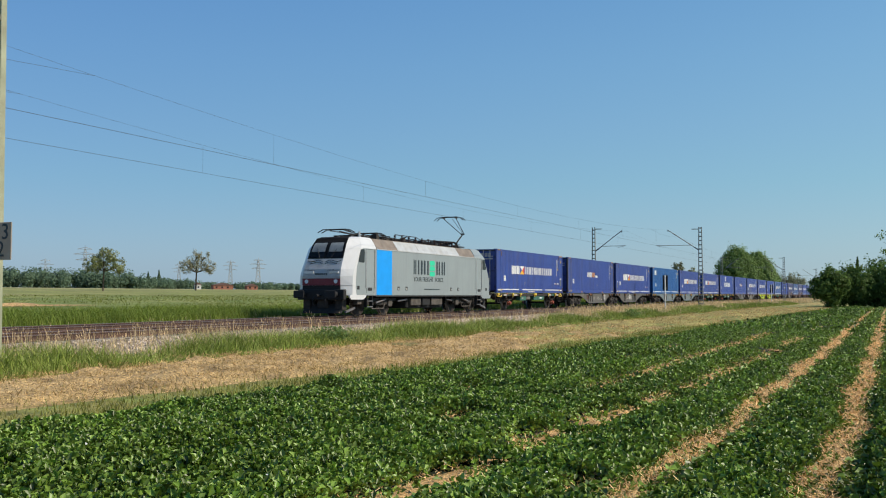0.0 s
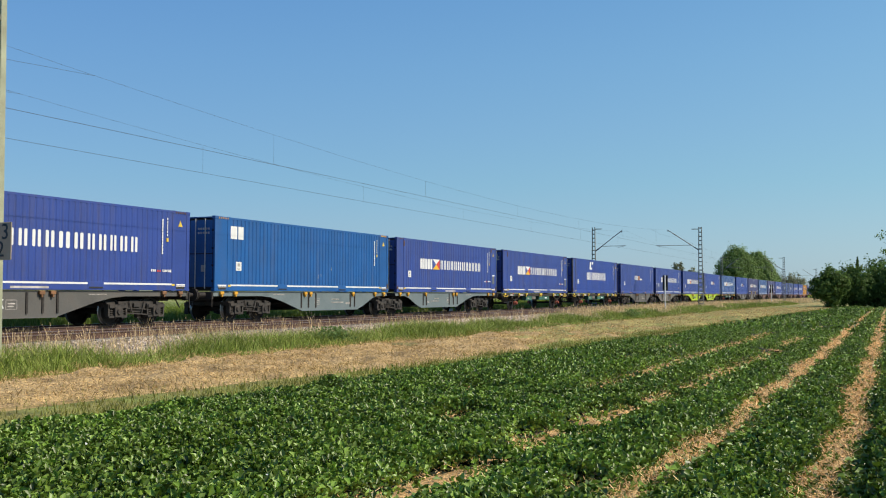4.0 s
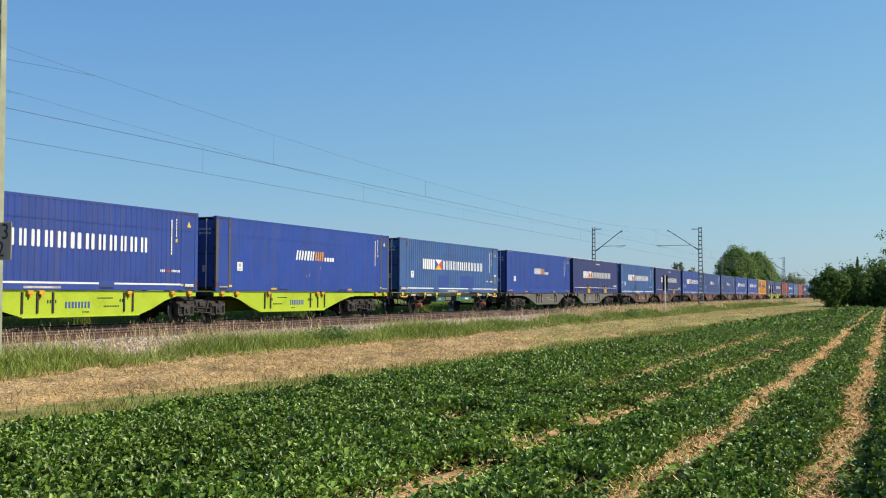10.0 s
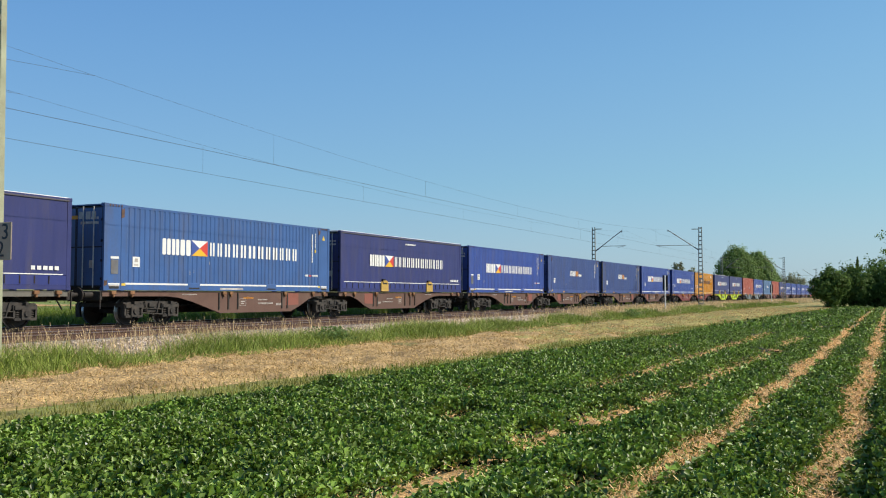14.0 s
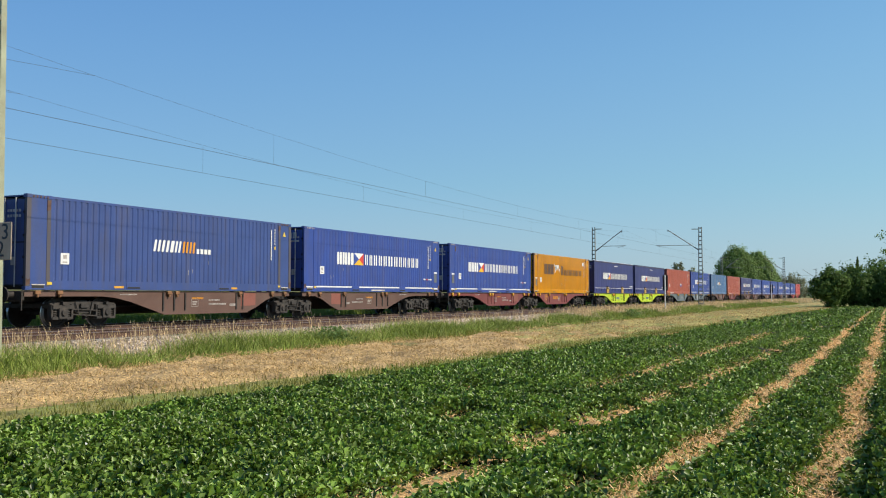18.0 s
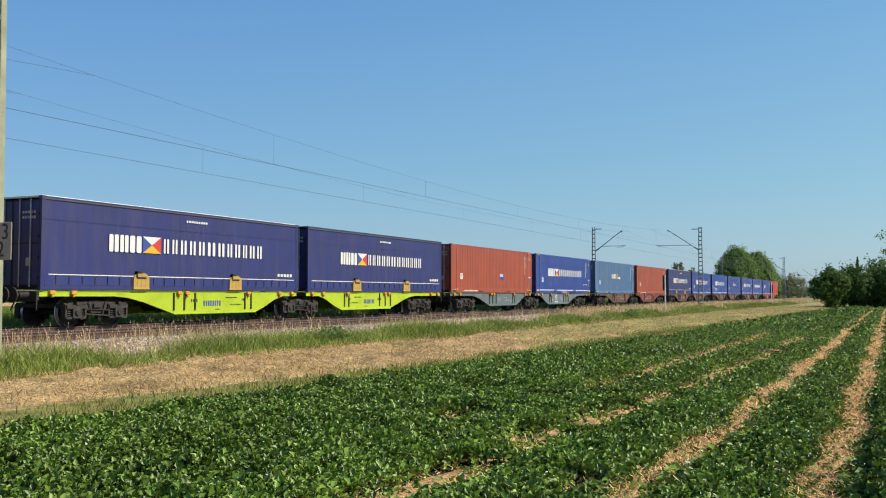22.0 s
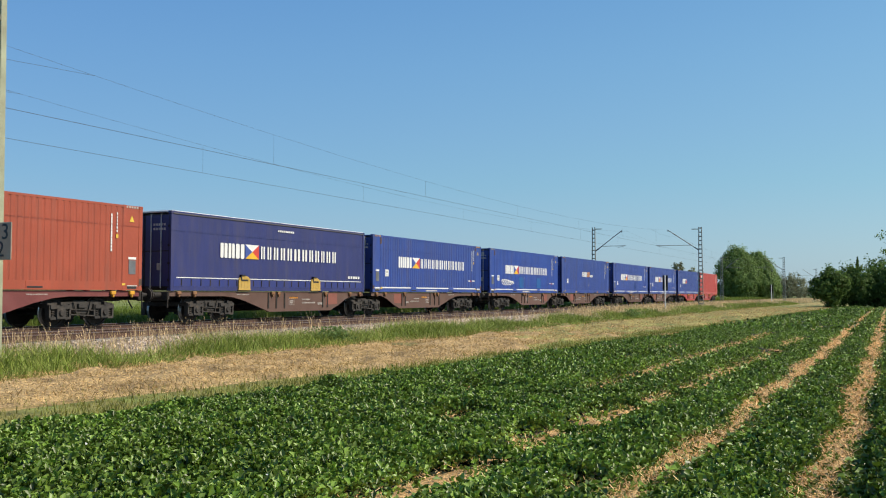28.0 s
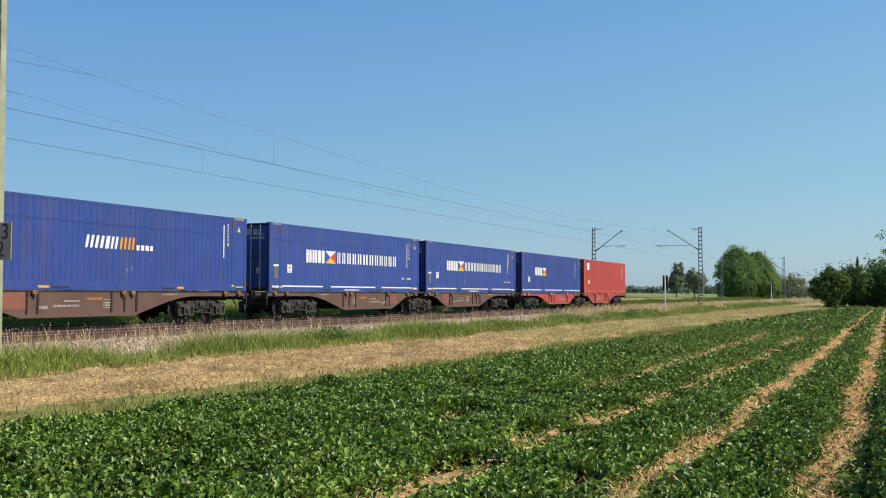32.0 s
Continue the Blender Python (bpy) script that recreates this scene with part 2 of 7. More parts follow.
# near-black green: the deep shade under the plants is put into this colour
SOIL = mat("shade_dark_field_soil", (0.022, 0.030, 0.008), 0.95, vary=0.3, size=1.5, fine=0.4, bump=0.8, bump_size=14, back=(0.013, 0.024, 0.006))
STRAW_BED = mat("straw_mulch_bed", (0.58, 0.37, 0.155), 0.9, vary=0.35, size=3.0, fine=0.6, bump=1.0, bump_size=24)
HAY = mat("heaped_dry_grass", (0.46, 0.312, 0.136), 0.95, vary=0.5, size=1.4, fine=0.7, bump=1.0, bump_size=30, back=(0.42, 0.29, 0.130))
HAY_GREEN = mat("greening_mown_grass", (0.33, 0.275, 0.085), 0.95, vary=0.5, size=0.9, fine=0.6, bump=1.0, bump_size=20, back=(0.215, 0.245, 0.060))
MOWN = mat("dry_mown_grass_ground", (0.42, 0.29, 0.100), 0.95, vary=0.5, size=2.6, fine=0.6, bump=0.8, bump_size=16, back=(0.24, 0.24, 0.065))
BORDER = mat("yellow_green_border_ground", (0.25, 0.23, 0.060), 0.95, vary=0.3, size=2.0, fine=0.5, bump=0.8, bump_size=16, back=(0.20, 0.25, 0.05))
MOWN_STRAW = leaf("mown_straw_blades", (0.68, 0.46, 0.22), (0.48, 0.35, 0.14), 0.4, 0.7, 0.2, 0.2)
VERGE = mat("green_verge_ground", (0.090, 0.150, 0.030), 0.95, vary=0.3, size=1.2, fine=0.4, bump=0.8, bump_size=12, back=(0.13, 0.16, 0.04))
MEADOW = mat("far_meadow_ground", (0.140, 0.190, 0.030), 0.95, vary=0.3, size=0.35, fine=0.4, bump=0.6, bump_size=5, back=(0.235, 0.245, 0.060))
FAR_FIELD = mat("distant_crop_ground", (0.330, 0.310, 0.125), 0.95, vary=0.2, size=0.05, fine=0.35, back=(0.40, 0.350, 0.17))
FAR_CROP = mat("yellow_green_crop_ground", (0.195, 0.220, 0.046), 0.95, vary=0.30, size=0.12, fine=0.35, back=(0.270, 0.260, 0.080))
EARTH = mat("cut_straw_swath", (0.42, 0.27, 0.125), 0.95, vary=0.35, size=0.8, fine=0.5)
BERRY_LEAF = leaf("strawberry_leaves", (0.116, 0.210, 0.018), (0.228, 0.340, 0.062), 0.66, 0.42, 0.25, 0.50)
BLOSSOM = mat("white_strawberry_blossom", (0.8, 0.8, 0.76), 0.6, vary=0.05)
STRAW = leaf("loose_straw", (0.80, 0.49, 0.20), (0.90, 0.63, 0.31), 0.35, 0.6, 0.15, 0.3)
GRASS = leaf("green_grass_blades", (0.205, 0.300, 0.040), (0.420, 0.450, 0.120), 0.38, 0.5, 0.35, 0.25)
BORDER_GRASS = leaf("yellow_green_grass_blades", (0.225, 0.255, 0.048), (0.370, 0.335, 0.095), 0.25, 0.5, 0.35, 0.25)
DRY_GRASS = leaf("dry_grass_stalks", (0.84, 0.64, 0.37), (0.66, 0.50, 0.25), 0.3, 0.6, 0.25, 0.3)
MEADOW_GRASS = leaf("meadow_grass_blades", (0.140, 0.190, 0.028), (0.260, 0.270, 0.060), 0.10, 0.5, 0.35, 0.15)
GRASS_BANK = leaf("lush_bank_grass", (0.135, 0.212, 0.026), (0.255, 0.305, 0.058), 0.22, 0.5, 0.35, 0.15)
TREE_LEAF = leaf("tree_leaves", (0.175, 0.275, 0.080), (0.230, 0.330, 0.108), 0.25, 0.55, 0.45, 0.12)
DULL_LEAF = leaf("dull_olive_leaves", (0.245, 0.270, 0.165), (0.290, 0.312, 0.190), 0.2, 0.55, 0.5, 0.12)
DARK_LEAF = leaf("dark_hedge_leaves", (0.115, 0.195, 0.050), (0.160, 0.250, 0.068), 0.28, 0.55, 0.60, 0.12)
PALE_LEAF = leaf("thin_olive_leaves", (0.250, 0.290, 0.120), (0.33, 0.35, 0.170), 0.3, 0.5, 0.35, 0.15)
FADED_LEAF = leaf("faded_grey_leaves", (0.330, 0.320, 0.210), (0.40, 0.38, 0.26), 0.3, 0.5, 0.35, 0.15)
# leaf green shifted paler and bluer, distance haze mixed into the colour
FAR_LEAF = leaf("hazed_far_wood_leaves", (0.165, 0.250, 0.165), (0.195, 0.275, 0.180), 0.10, 0.7, 0.5, 0.05)
BARK = mat("rough_bark", (0.12, 0.09, 0.065), 0.9, vary=0.25, size=4, fine=0.3, bump=0.6, bump_size=12)
BRICK_RED = mat("red_brick_wall", (0.34, 0.14, 0.09), 0.85, vary=0.2, size=0.6)
ROOF_TILE = mat("dark_roof_tiles", (0.16, 0.09, 0.075), 0.8, vary=0.2)
WHITE_WALL = mat("white_rendered_wall", (0.72, 0.70, 0.66), 0.8, vary=0.08)


# ---- mesh helpers ----
def part(name, bm, material, parent, label="", at=None):
    """Links a bmesh (or a ready mesh) as one mesh object under a thing or a part."""
    if isinstance(bm, bpy.types.Mesh):
        data = bm
    else:
        data = bpy.data.meshes.new(name)
        bm.normal_update()
        bm.to_mesh(data)
        bm.free()
        data.materials.append(material)
    ob = new(name, data)
    ob.parent = parent
    if at is not None:
        ob.matrix_basis = at
    if label:
        ob["label"] = label
    if name in ("caption", "small_caption", "rail_caption", "number_mark", "top_marking", "door_print", "identity_mark", "scratch_mark"):
        ob["kind"] = "stuff"
    return ob


def lathe(bm, x, y, profile, seg=10, axis=None):
    """A turned solid about an upright line through x, y. profile: radius and height, from foot to top."""
    rings = [[bm.verts.new((x + math.cos(2 * math.pi * i / seg) * q, y + math.sin(2 * math.pi * i / seg) * q, z)) for i in range(seg)] for q, z in profile]
    for a, b in zip(rings, rings[1:]):
        for i in range(seg):
            bm.faces.new((a[i], a[(i + 1) % seg], b[(i + 1) % seg], b[i]))
    bm.faces.new(rings[0][::-1])
    bm.faces.new(rings[-1])
    return bm


def ribbed(z0, z1, r, count):
    """The outline of a ribbed insulator."""
    out, step = [], (z1 - z0) / count
    for k in range(count):
        out += [(r * 0.45, z0 + step * k), (r, z0 + step * (k + 0.25)), (r, z0 + step * (k + 0.5)), (r * 0.45, z0 + step * (k + 0.75))]
    return out + [(r * 0.45, z1)]


def box(bm, x0, x1, y0, y1, z0, z1, bevel=0.0):
    fresh = bmesh.new() if bevel else bm
    v = [fresh.verts.new(c) for c in ((x0, y0, z0), (x1, y0, z0), (x1, y1, z0), (x0, y1, z0), (x0, y0, z1), (x1, y0, z1), (x1, y1, z1), (x0, y1, z1))]
    for f in ((3, 2, 1, 0), (4, 5, 6, 7), (0, 1, 5, 4), (1, 2, 6, 5), (2, 3, 7, 6), (3, 0, 4, 7)):
        fresh.faces.new([v[i] for i in f])
    if bevel:
        bmesh.ops.bevel(fresh, geom=fresh.edges[:], offset=bevel, segments=1, affect="EDGES")
        graft(bm, fresh)
    return bm


def graft(bm, other, m=None):
    table = {}
    for w in other.verts:
        table[w] = bm.verts.new(m @ w.co if m else w.co)
    for f in other.faces:
        bm.faces.new([table[w] for w in f.verts])
    other.free()


def boxes(*items, bevel=0.0):
    bm = bmesh.new()
    for i in items:
        box(bm, *i, bevel=bevel)
    return bm


def tube(bm, a, b, r, r2=None, seg=8, caps=True):
    """A round bar from a to b."""
    a, b = Vector(a), Vector(b)
    r2 = r if r2 is None else r2
    q = (b - a).to_track_quat("Z", "Y")
    ring = []
    for c, rad in ((a, r), (b, r2)):
        ring.append([bm.verts.new(c + q @ Vector((math.cos(2 * math.pi * i / seg) * rad, math.sin(2 * math.pi * i / seg) * rad, 0))) for i in range(seg)])
    for i in range(seg):
        bm.faces.new((ring[0][i], ring[0][(i + 1) % seg], ring[1][(i + 1) % seg], ring[1][i]))
    if caps:
        bm.faces.new(ring[0][::-1])
        bm.faces.new(ring[1])
    return bm


def prism(bm, outline, y0, y1):
    """An outline in x and z, pulled out from y0 to y1."""
    a = [bm.verts.new((x, y0, z)) for x, z in outline]
    b = [bm.verts.new((x, y1, z)) for x, z in outline]
    n = len(a)
    bm.faces.new(a)
    bm.faces.new(b[::-1])
    for i in range(n):
        bm.faces.new((a[i], b[i], b[(i + 1) % n], a[(i + 1) % n]))
    bmesh.ops.recalc_face_normals(bm, faces=bm.faces[:])
    return bm


def plate(bm, pts, y, thick=0.006):
    """A thin flat shape on a side wall that faces -y."""
    return prism(bm, pts, y - thick, y)


def thing(name, label, category, group="", at=None, kind=""):
    ob = new(name)
    ob.empty_display_size = 0.2
    if at is not None:
        ob.matrix_basis = at
    return tagged(ob, label, category, group, kind)


def cloud(name, verts, faces, material, label="", category="", kind="stuff", smooth=False):
    """One mesh from numpy arrays of corners and faces of equal size."""
    data = bpy.data.meshes.new(name)
    verts, faces = np.asarray(verts, dtype=np.float32), np.asarray(faces, dtype=np.int32)
    data.vertices.add(len(verts))
    data.vertices.foreach_set("co", verts.ravel())
    data.loops.add(faces.size)
    data.loops.foreach_set("vertex_index", faces.ravel())
    data.polygons.add(len(faces))
    k = faces.shape[1]
    data.polygons.foreach_set("loop_start", np.arange(0, faces.size, k, dtype=np.int32))
    data.polygons.foreach_set("loop_total", np.full(len(faces), k, dtype=np.int32))
    data.update(calc_edges=True)
    data.materials.append(material)
    ob = new(name, data)
    return tagged(ob, label, category, kind=kind) if label else ob


rng = np.random.default_rng(7)


# ---- ground ----
def field_edge(x):
    """Where the strawberry field begins: its border runs slightly askew to the track."""
    return -15.45 - 0.033 * min(max(x - 6, -40), 130)


FAR_SIDE = ((3.2, -0.22), (4.4, -0.14), (6.0, -0.06), (9.0, -0.02), (18, 0.0), (37, 0.12), (68, 0.75), (130, 1.8), (283, 3.1), (745, 6.9), (1600, 12.5), (4200, 29))


def ground_z(x, y):
    if y >= 3.2:
        for (ya, za), (yb, zb) in zip(FAR_SIDE, FAR_SIDE[1:]):
            if y <= yb:
                return za + (zb - za) * (y - ya) / (yb - ya)
        return FAR_SIDE[-1][1]
    if y >= -5.6:
        return -0.22
    if y >= -7.3:
        return -0.22 + (y + 5.6) / 1.7 * 0.36
    return -0.58 + 0.02 * max(-1, (y + 7.3) / 2)


def build_ground():
    xs = [-1500, -600, -250, -120, -80] + list(range(-60, 200, 4)) + list(range(200, 420, 20)) + [450, 600, 800, 1200, 2000, 4500]
    rows = [lambda x: -3000, lambda x: -900, lambda x: -300, lambda x: -120, lambda x: -60, lambda x: -40, lambda x: -32,
            lambda x: -27, lambda x: field_edge(x) - 6, lambda x: field_edge(x), lambda x: field_edge(x) + 2.3,
            lambda x: -11.0, lambda x: -9.3, lambda x: -8.2, lambda x: -7.3, lambda x: -6.4, lambda x: -5.6, lambda x: -2.0, lambda x: 2.0]
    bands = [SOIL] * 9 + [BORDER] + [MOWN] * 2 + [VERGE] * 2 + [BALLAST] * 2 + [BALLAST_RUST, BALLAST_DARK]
    rows += [(lambda x, y=y: y) for y, _ in FAR_SIDE]
    bands += [BALLAST, BALLAST, VERGE, VERGE, MEADOW, MEADOW, MEADOW, FAR_CROP, FAR_CROP, FAR_FIELD, FAR_FIELD, FAR_FIELD]
    verts, faces, which = [], [], []
    mats = list(dict.fromkeys(bands))
    for r in rows:
        for x in xs:
            y = r(x)
            verts.append((x, y, ground_z(x, y) + 0.03 * noise.noise(Vector((x * 0.13, y * 0.13, 0))) * (1 if y < -7.5 or y > 5 else 0)))
    n = len(xs)
    for j in range(len(rows) - 1):
        for i in range(n - 1):
            faces.append((j * n + i, j * n + i + 1, (j + 1) * n + i + 1, (j + 1) * n + i))
            which.append(mats.index(bands[j]))
    data = bpy.data.meshes.new("ground")
    data.from_pydata(verts, [], faces)
    for m in mats:
        data.materials.append(m)
    data.polygons.foreach_set("material_index", which)
    data.update()
    tagged(new("ground", data), "flat farmland with field soil, mown strip, verge and meadow", "ground", kind="structure")


build_ground()


# ---- the two tracks ----
TRACKS = ((0.0, "far"), (-4.0, "near"))
RAIL = ((-0.075, -0.172), (0.075, -0.172), (0.075, -0.160), (0.012, -0.140), (0.012, -0.045), (0.036, -0.035), (0.036, -0.006), (0.028, 0.0),
        (-0.028, 0.0), (-0.036, -0.006), (-0.036, -0.035), (-0.012, -0.045), (-0.012, -0.140), (-0.075, -0.160))


def build_tracks():
    for y, which in TRACKS:
        track = thing("railway_track", "ballasted main line track with concrete sleepers and rusty rails", "railway track", "two parallel tracks", kind="structure")
        for side in (-0.753, 0.753):
            bm = bmesh.new()
            a = [bm.verts.new((-90, y + side + u, w)) for u, w in RAIL]
            b = [bm.verts.new((620, y + side + u, w)) for u, w in RAIL]
            for i in range(len(a)):
                f = bm.faces.new((a[i], b[i], b[(i + 1) % len(a)], a[(i + 1) % len(a)]))
                f.material_index = 1 if i in (6, 7, 8) else 0
            bmesh.ops.recalc_face_normals(bm, faces=bm.faces[:])
            ob = part("rail", bm, RAIL_SIDE, track)
            ob.data.materials.append(RAIL_TOP)
        sleeper = bmesh.new()
        prism(sleeper, [(-0.15, -0.30), (0.15, -0.30), (0.12, -0.175), (-0.12, -0.175)], -1.3, 1.3)
        data = bpy.data.meshes.new("sleeper")
        sleeper.to_mesh(data)
        sleeper.free()
        data.materials.append(CONCRETE)
        for i in range(140):
            part("sleeper", data, CONCRETE, track, at=pose(4 + 0.6 * i, y, 0))
        rest = bmesh.new()
        for i in list(range(-90, 0)) + list(range(140, 400)):
            x = 4 + 0.6 * i
            box(rest, x - 0.13, x + 0.13, y - 1.3, y + 1.3, -0.3, -0.178)
        tagged(part("sleepers_beyond", rest, CONCRETE, track), kind="stuff")


build_tracks()


# ---- overhead line ----
SPAN = 81.9
NEAR_MASTS = [13.76 + SPAN * k for k in (-1, 0, 1, 2, 3)]
FAR_MASTS = [12.6 + SPAN * k for k in (-1, 0, 1, 2, 3)]


def build_mast(x, y, reach, top, arm, sign=False):
    """A flat lattice mast with a cantilever that reaches over its track. reach: towards +y or -y."""
    mast = thing("catenary_mast", "slender lattice steel mast with a cantilever arm beside the track", "mast", "overhead line masts", at=pose(x, y, 0))
    d = 1 if reach > 0 else -1
    # the two uprights stand further apart towards the ground

    def half(z):
        return 0.17 + 0.012 * (7.0 - z)
    for k in (-1, 1):
        bm = bmesh.new()
        box(bm, -0.07, 0.07, -0.008, 0.008, -0.75, top)
        box(bm, -0.07, -0.055, *sorted((-k * 0.06, 0)), -0.75, top)
        box(bm, 0.055, 0.07, *sorted((-k * 0.06, 0)), -0.75, top)
        for v in bm.verts:
            v.co.y += k * half(v.co.z)
        part("upright", bm, MAST_GREEN if sign else GALVANISED, mast)
    for i in range(int((top + 0.2) / 0.42)):
        z = 0.1 + 0.42 * i
        b = half(z) - 0.01
        part("batten", boxes((-0.085, -0.072, -b, b, z, z + 0.11), (0.072, 0.085, -b, b, z, z + 0.11)), GALVANISED, mast)
    part("foundation", boxes((-0.35, 0.35, -0.45, 0.45, -1.2, -0.42), bevel=0.04), CONCRETE, mast)
    r = abs(reach)
    bm = bmesh.new()
    tube(bm, (0, d * 0.2, 5.55), (0, d * r, 7.62), 0.045)
    part("cantilever_strut", bm, GALVANISED, mast)
    bm = bmesh.new()
    tube(bm, (0, d * 1.05, 6.02), (0, d * arm, 6.05), 0.025)
    tube(bm, (0, d * 0.9, 6.02), (0, d * 1.1, 6.02), 0.035)
    part("registration_arm", bm, GALVANISED, mast)
    bm = bmesh.new()
    tube(bm, (0, d * (arm - 0.05), 6.03), (0.1, d * (arm - 0.8), 5.86), 0.015)
    part("steady_arm", bm, GALVANISED, mast)
    bm = bmesh.new()
    lathe(bm, 0, 0, ribbed(0, 0.4, 0.07, 5), 8)
    bmesh.ops.transform(bm, matrix=Matrix.Translation((0, d * 0.25, 5.59)) @ Matrix.Rotation(-d * radians(58), 4, "X"), verts=bm.verts[:])
    part("insulator", bm, INSULATOR, mast)
    bm = bmesh.new()
    lathe(bm, 0, d * (r - 0.05), ribbed(7.40, 7.60, 0.05, 4), 8)
    part("suspension_clamp", bm, INSULATOR, mast)
    bm = boxes((-0.04, 0.04, min(d * 0.15, d * 0.85), max(d * 0.15, d * 0.85), top - 0.22, top - 0.14))
    part("top_bracket", bm, GALVANISED, mast)
    return mast


for i, x in enumerate(NEAR_MASTS):
    build_mast(x, -7.5, 3.25, 7.8, 4.45, i == 1)
for x in FAR_MASTS:
    build_mast(x, 3.1, -3.0, 8.0, 3.35)


def text_mesh(words, size, material, name="lettering"):
    """Raised lettering in the built-in font, standing upright and facing -y, its lower left corner at the origin."""
    curve = bpy.data.curves.new(name, "FONT")
    curve.body, curve.size, curve.extrude = words, size, 0.004
    tmp = new(name, curve)
    data = bpy.data.meshes.new_from_object(tmp.evaluated_get(bpy.context.evaluated_depsgraph_get()))
    bpy.data.objects.remove(tmp)
    data.transform(Matrix.Rotation(radians(90), 4, "X"))
    data.materials.clear()
    data.materials.append(material)
    return data


def build_kilometre_board():
    board = thing("kilometre_board", "weathered grey kilometre board with dark digits on the mast", "sign", at=pose(13.62, -7.78, 2.14))
    part("plate", boxes((-0.012, 0.012, -0.45, 0.45, -0.39, 0.39), bevel=0.008), SIGN_GREY, board)
    part("upper_digits", text_mesh("33", 0.46, INK), INK, board, at=pose(-0.016, 0.075, 0.04, 0, 0, -90))
    part("lower_digit", text_mesh("2", 0.46, INK), INK, board, at=pose(-0.016, -0.03, -0.32, 0, 0, -90))
    part("clamp", boxes((0.012, 0.06, -0.2, 0.4, 0.1, 0.16), (0.012, 0.06, -0.2, 0.4, -0.2, -0.14)), GALVANISED, board)


build_kilometre_board()


def wire(name, pts, r, label):
    bm = bmesh.new()
    for a, b in zip(pts, pts[1:]):
        tube(bm, a, b, r, seg=5, caps=False)
    data = bpy.data.meshes.new(name)
    bm.to_mesh(data)
    bm.free()
    data.materials.append(COPPER)
    return tagged(new(name, data), label, "wire", "overhead line wires")


def sag(x, masts, high, low):
    for a, b in zip(masts, masts[1:]):
        if a <= x <= b:
            u = (x - (a + b) / 2) / ((b - a) / 2)
            return high - (high - low) * (1 - u * u)
    return high


def build_wires():
    for y, masts in ((-4.0, NEAR_MASTS), (0.0, [x + 2.0 for x in FAR_MASTS])):
        xs = np.arange(masts[0], masts[-1], 2.73)
        wire("contact_wire", [(masts[0], y, 5.84), (masts[-1], y, 5.84)], 0.007, "dark copper contact wire above the track")
        wire("messenger_wire", [(x, y, sag(x, masts, 7.62, 6.48)) for x in xs], 0.0038, "sagging thin messenger wire above the contact wire")
        for a in masts[1:-1]:
            left = (a - 6.1, y, sag(a - 6.1, masts, 7.62, 6.48))
            right = (a + 6.1, y, sag(a + 6.1, masts, 7.62, 6.48))
            wire("stitch_wire", [left, (a - 2.5, y, 7.06), (a + 2.5, y, 7.06), right], 0.0045, "thin stitch wire slung below the mast arm")
        for a in masts[:-1]:
            for k in range(6):
                x = a + 2.2 + 12.6 * (k + 1)
                if k < 6 and x < a + SPAN - 3:
                    wire("dropper", [(x, y, 5.84), (x, y, sag(x, masts, 7.62, 6.48))], 0.0032, "thin vertical dropper wire")


build_wires()


def build_signal_board(x):
    post = thing("signal_board_post", "black narrow trackside board on a pale steel post", "sign", "trackside boards", at=pose(x, -7.0, 0))
    bm = bmesh.new()
    tube(bm, (0, 0, -0.9), (0, 0, 2.74), 0.055)
    part("post", bm, WHITE, post)
    part("board", boxes((0.06, 0.09, -0.20, 0.20, 1.42, 2.72), bevel=0.01), SIGN_BLACK, post)
    part("frame", boxes((0.05, 0.1, -0.22, -0.20, 1.40, 2.74), (0.05, 0.1, 0.20, 0.22, 1.40, 2.74)), SIGN_BLACK, post)


for x in (81.5, 162.0):
    build_signal_board(x)


def build_marker_stone(x, y):
    """A small white marker beside the far track."""
    stone = thing("marker_stone", "small white painted marker stone beside the track", "marker stone", at=pose(x, y, -0.6))
    part("block", boxes((-0.12, 0.12, -0.12, 0.12, 0.0, 0.62), bevel=0.03), WHITE, stone)
    part("cap", boxes((-0.13, 0.13, -0.13, 0.13, 0.62, 0.68), bevel=0.02), CONCRETE, stone)


build_marker_stone(59.0, 2.9)


# ---- the train ----
# Each wagon stands at the left end of its container, counted along the track at the clip's start.
LENGTH, HEIGHT, HALF = 13.716, 2.896, 1.275
DECK = 1.16


def blocks(bm, x0, x1, z0, z1, count, y, lean=0.0, gap=0.24, thick=0.006):
    """A line of small plain upright bars that stands in for a line of print."""
    w = (x1 - x0) / count
    for i in range(count):
        wide = w * (1 - gap) * (0.86 + 0.14 * ((i * 7) % 5) / 4)
        a = x0 + i * w
        plate(bm, [(a, z0), (a + wide, z0), (a + wide + lean, z1), (a + lean, z1)], y, thick)
    return bm


BARS = {}


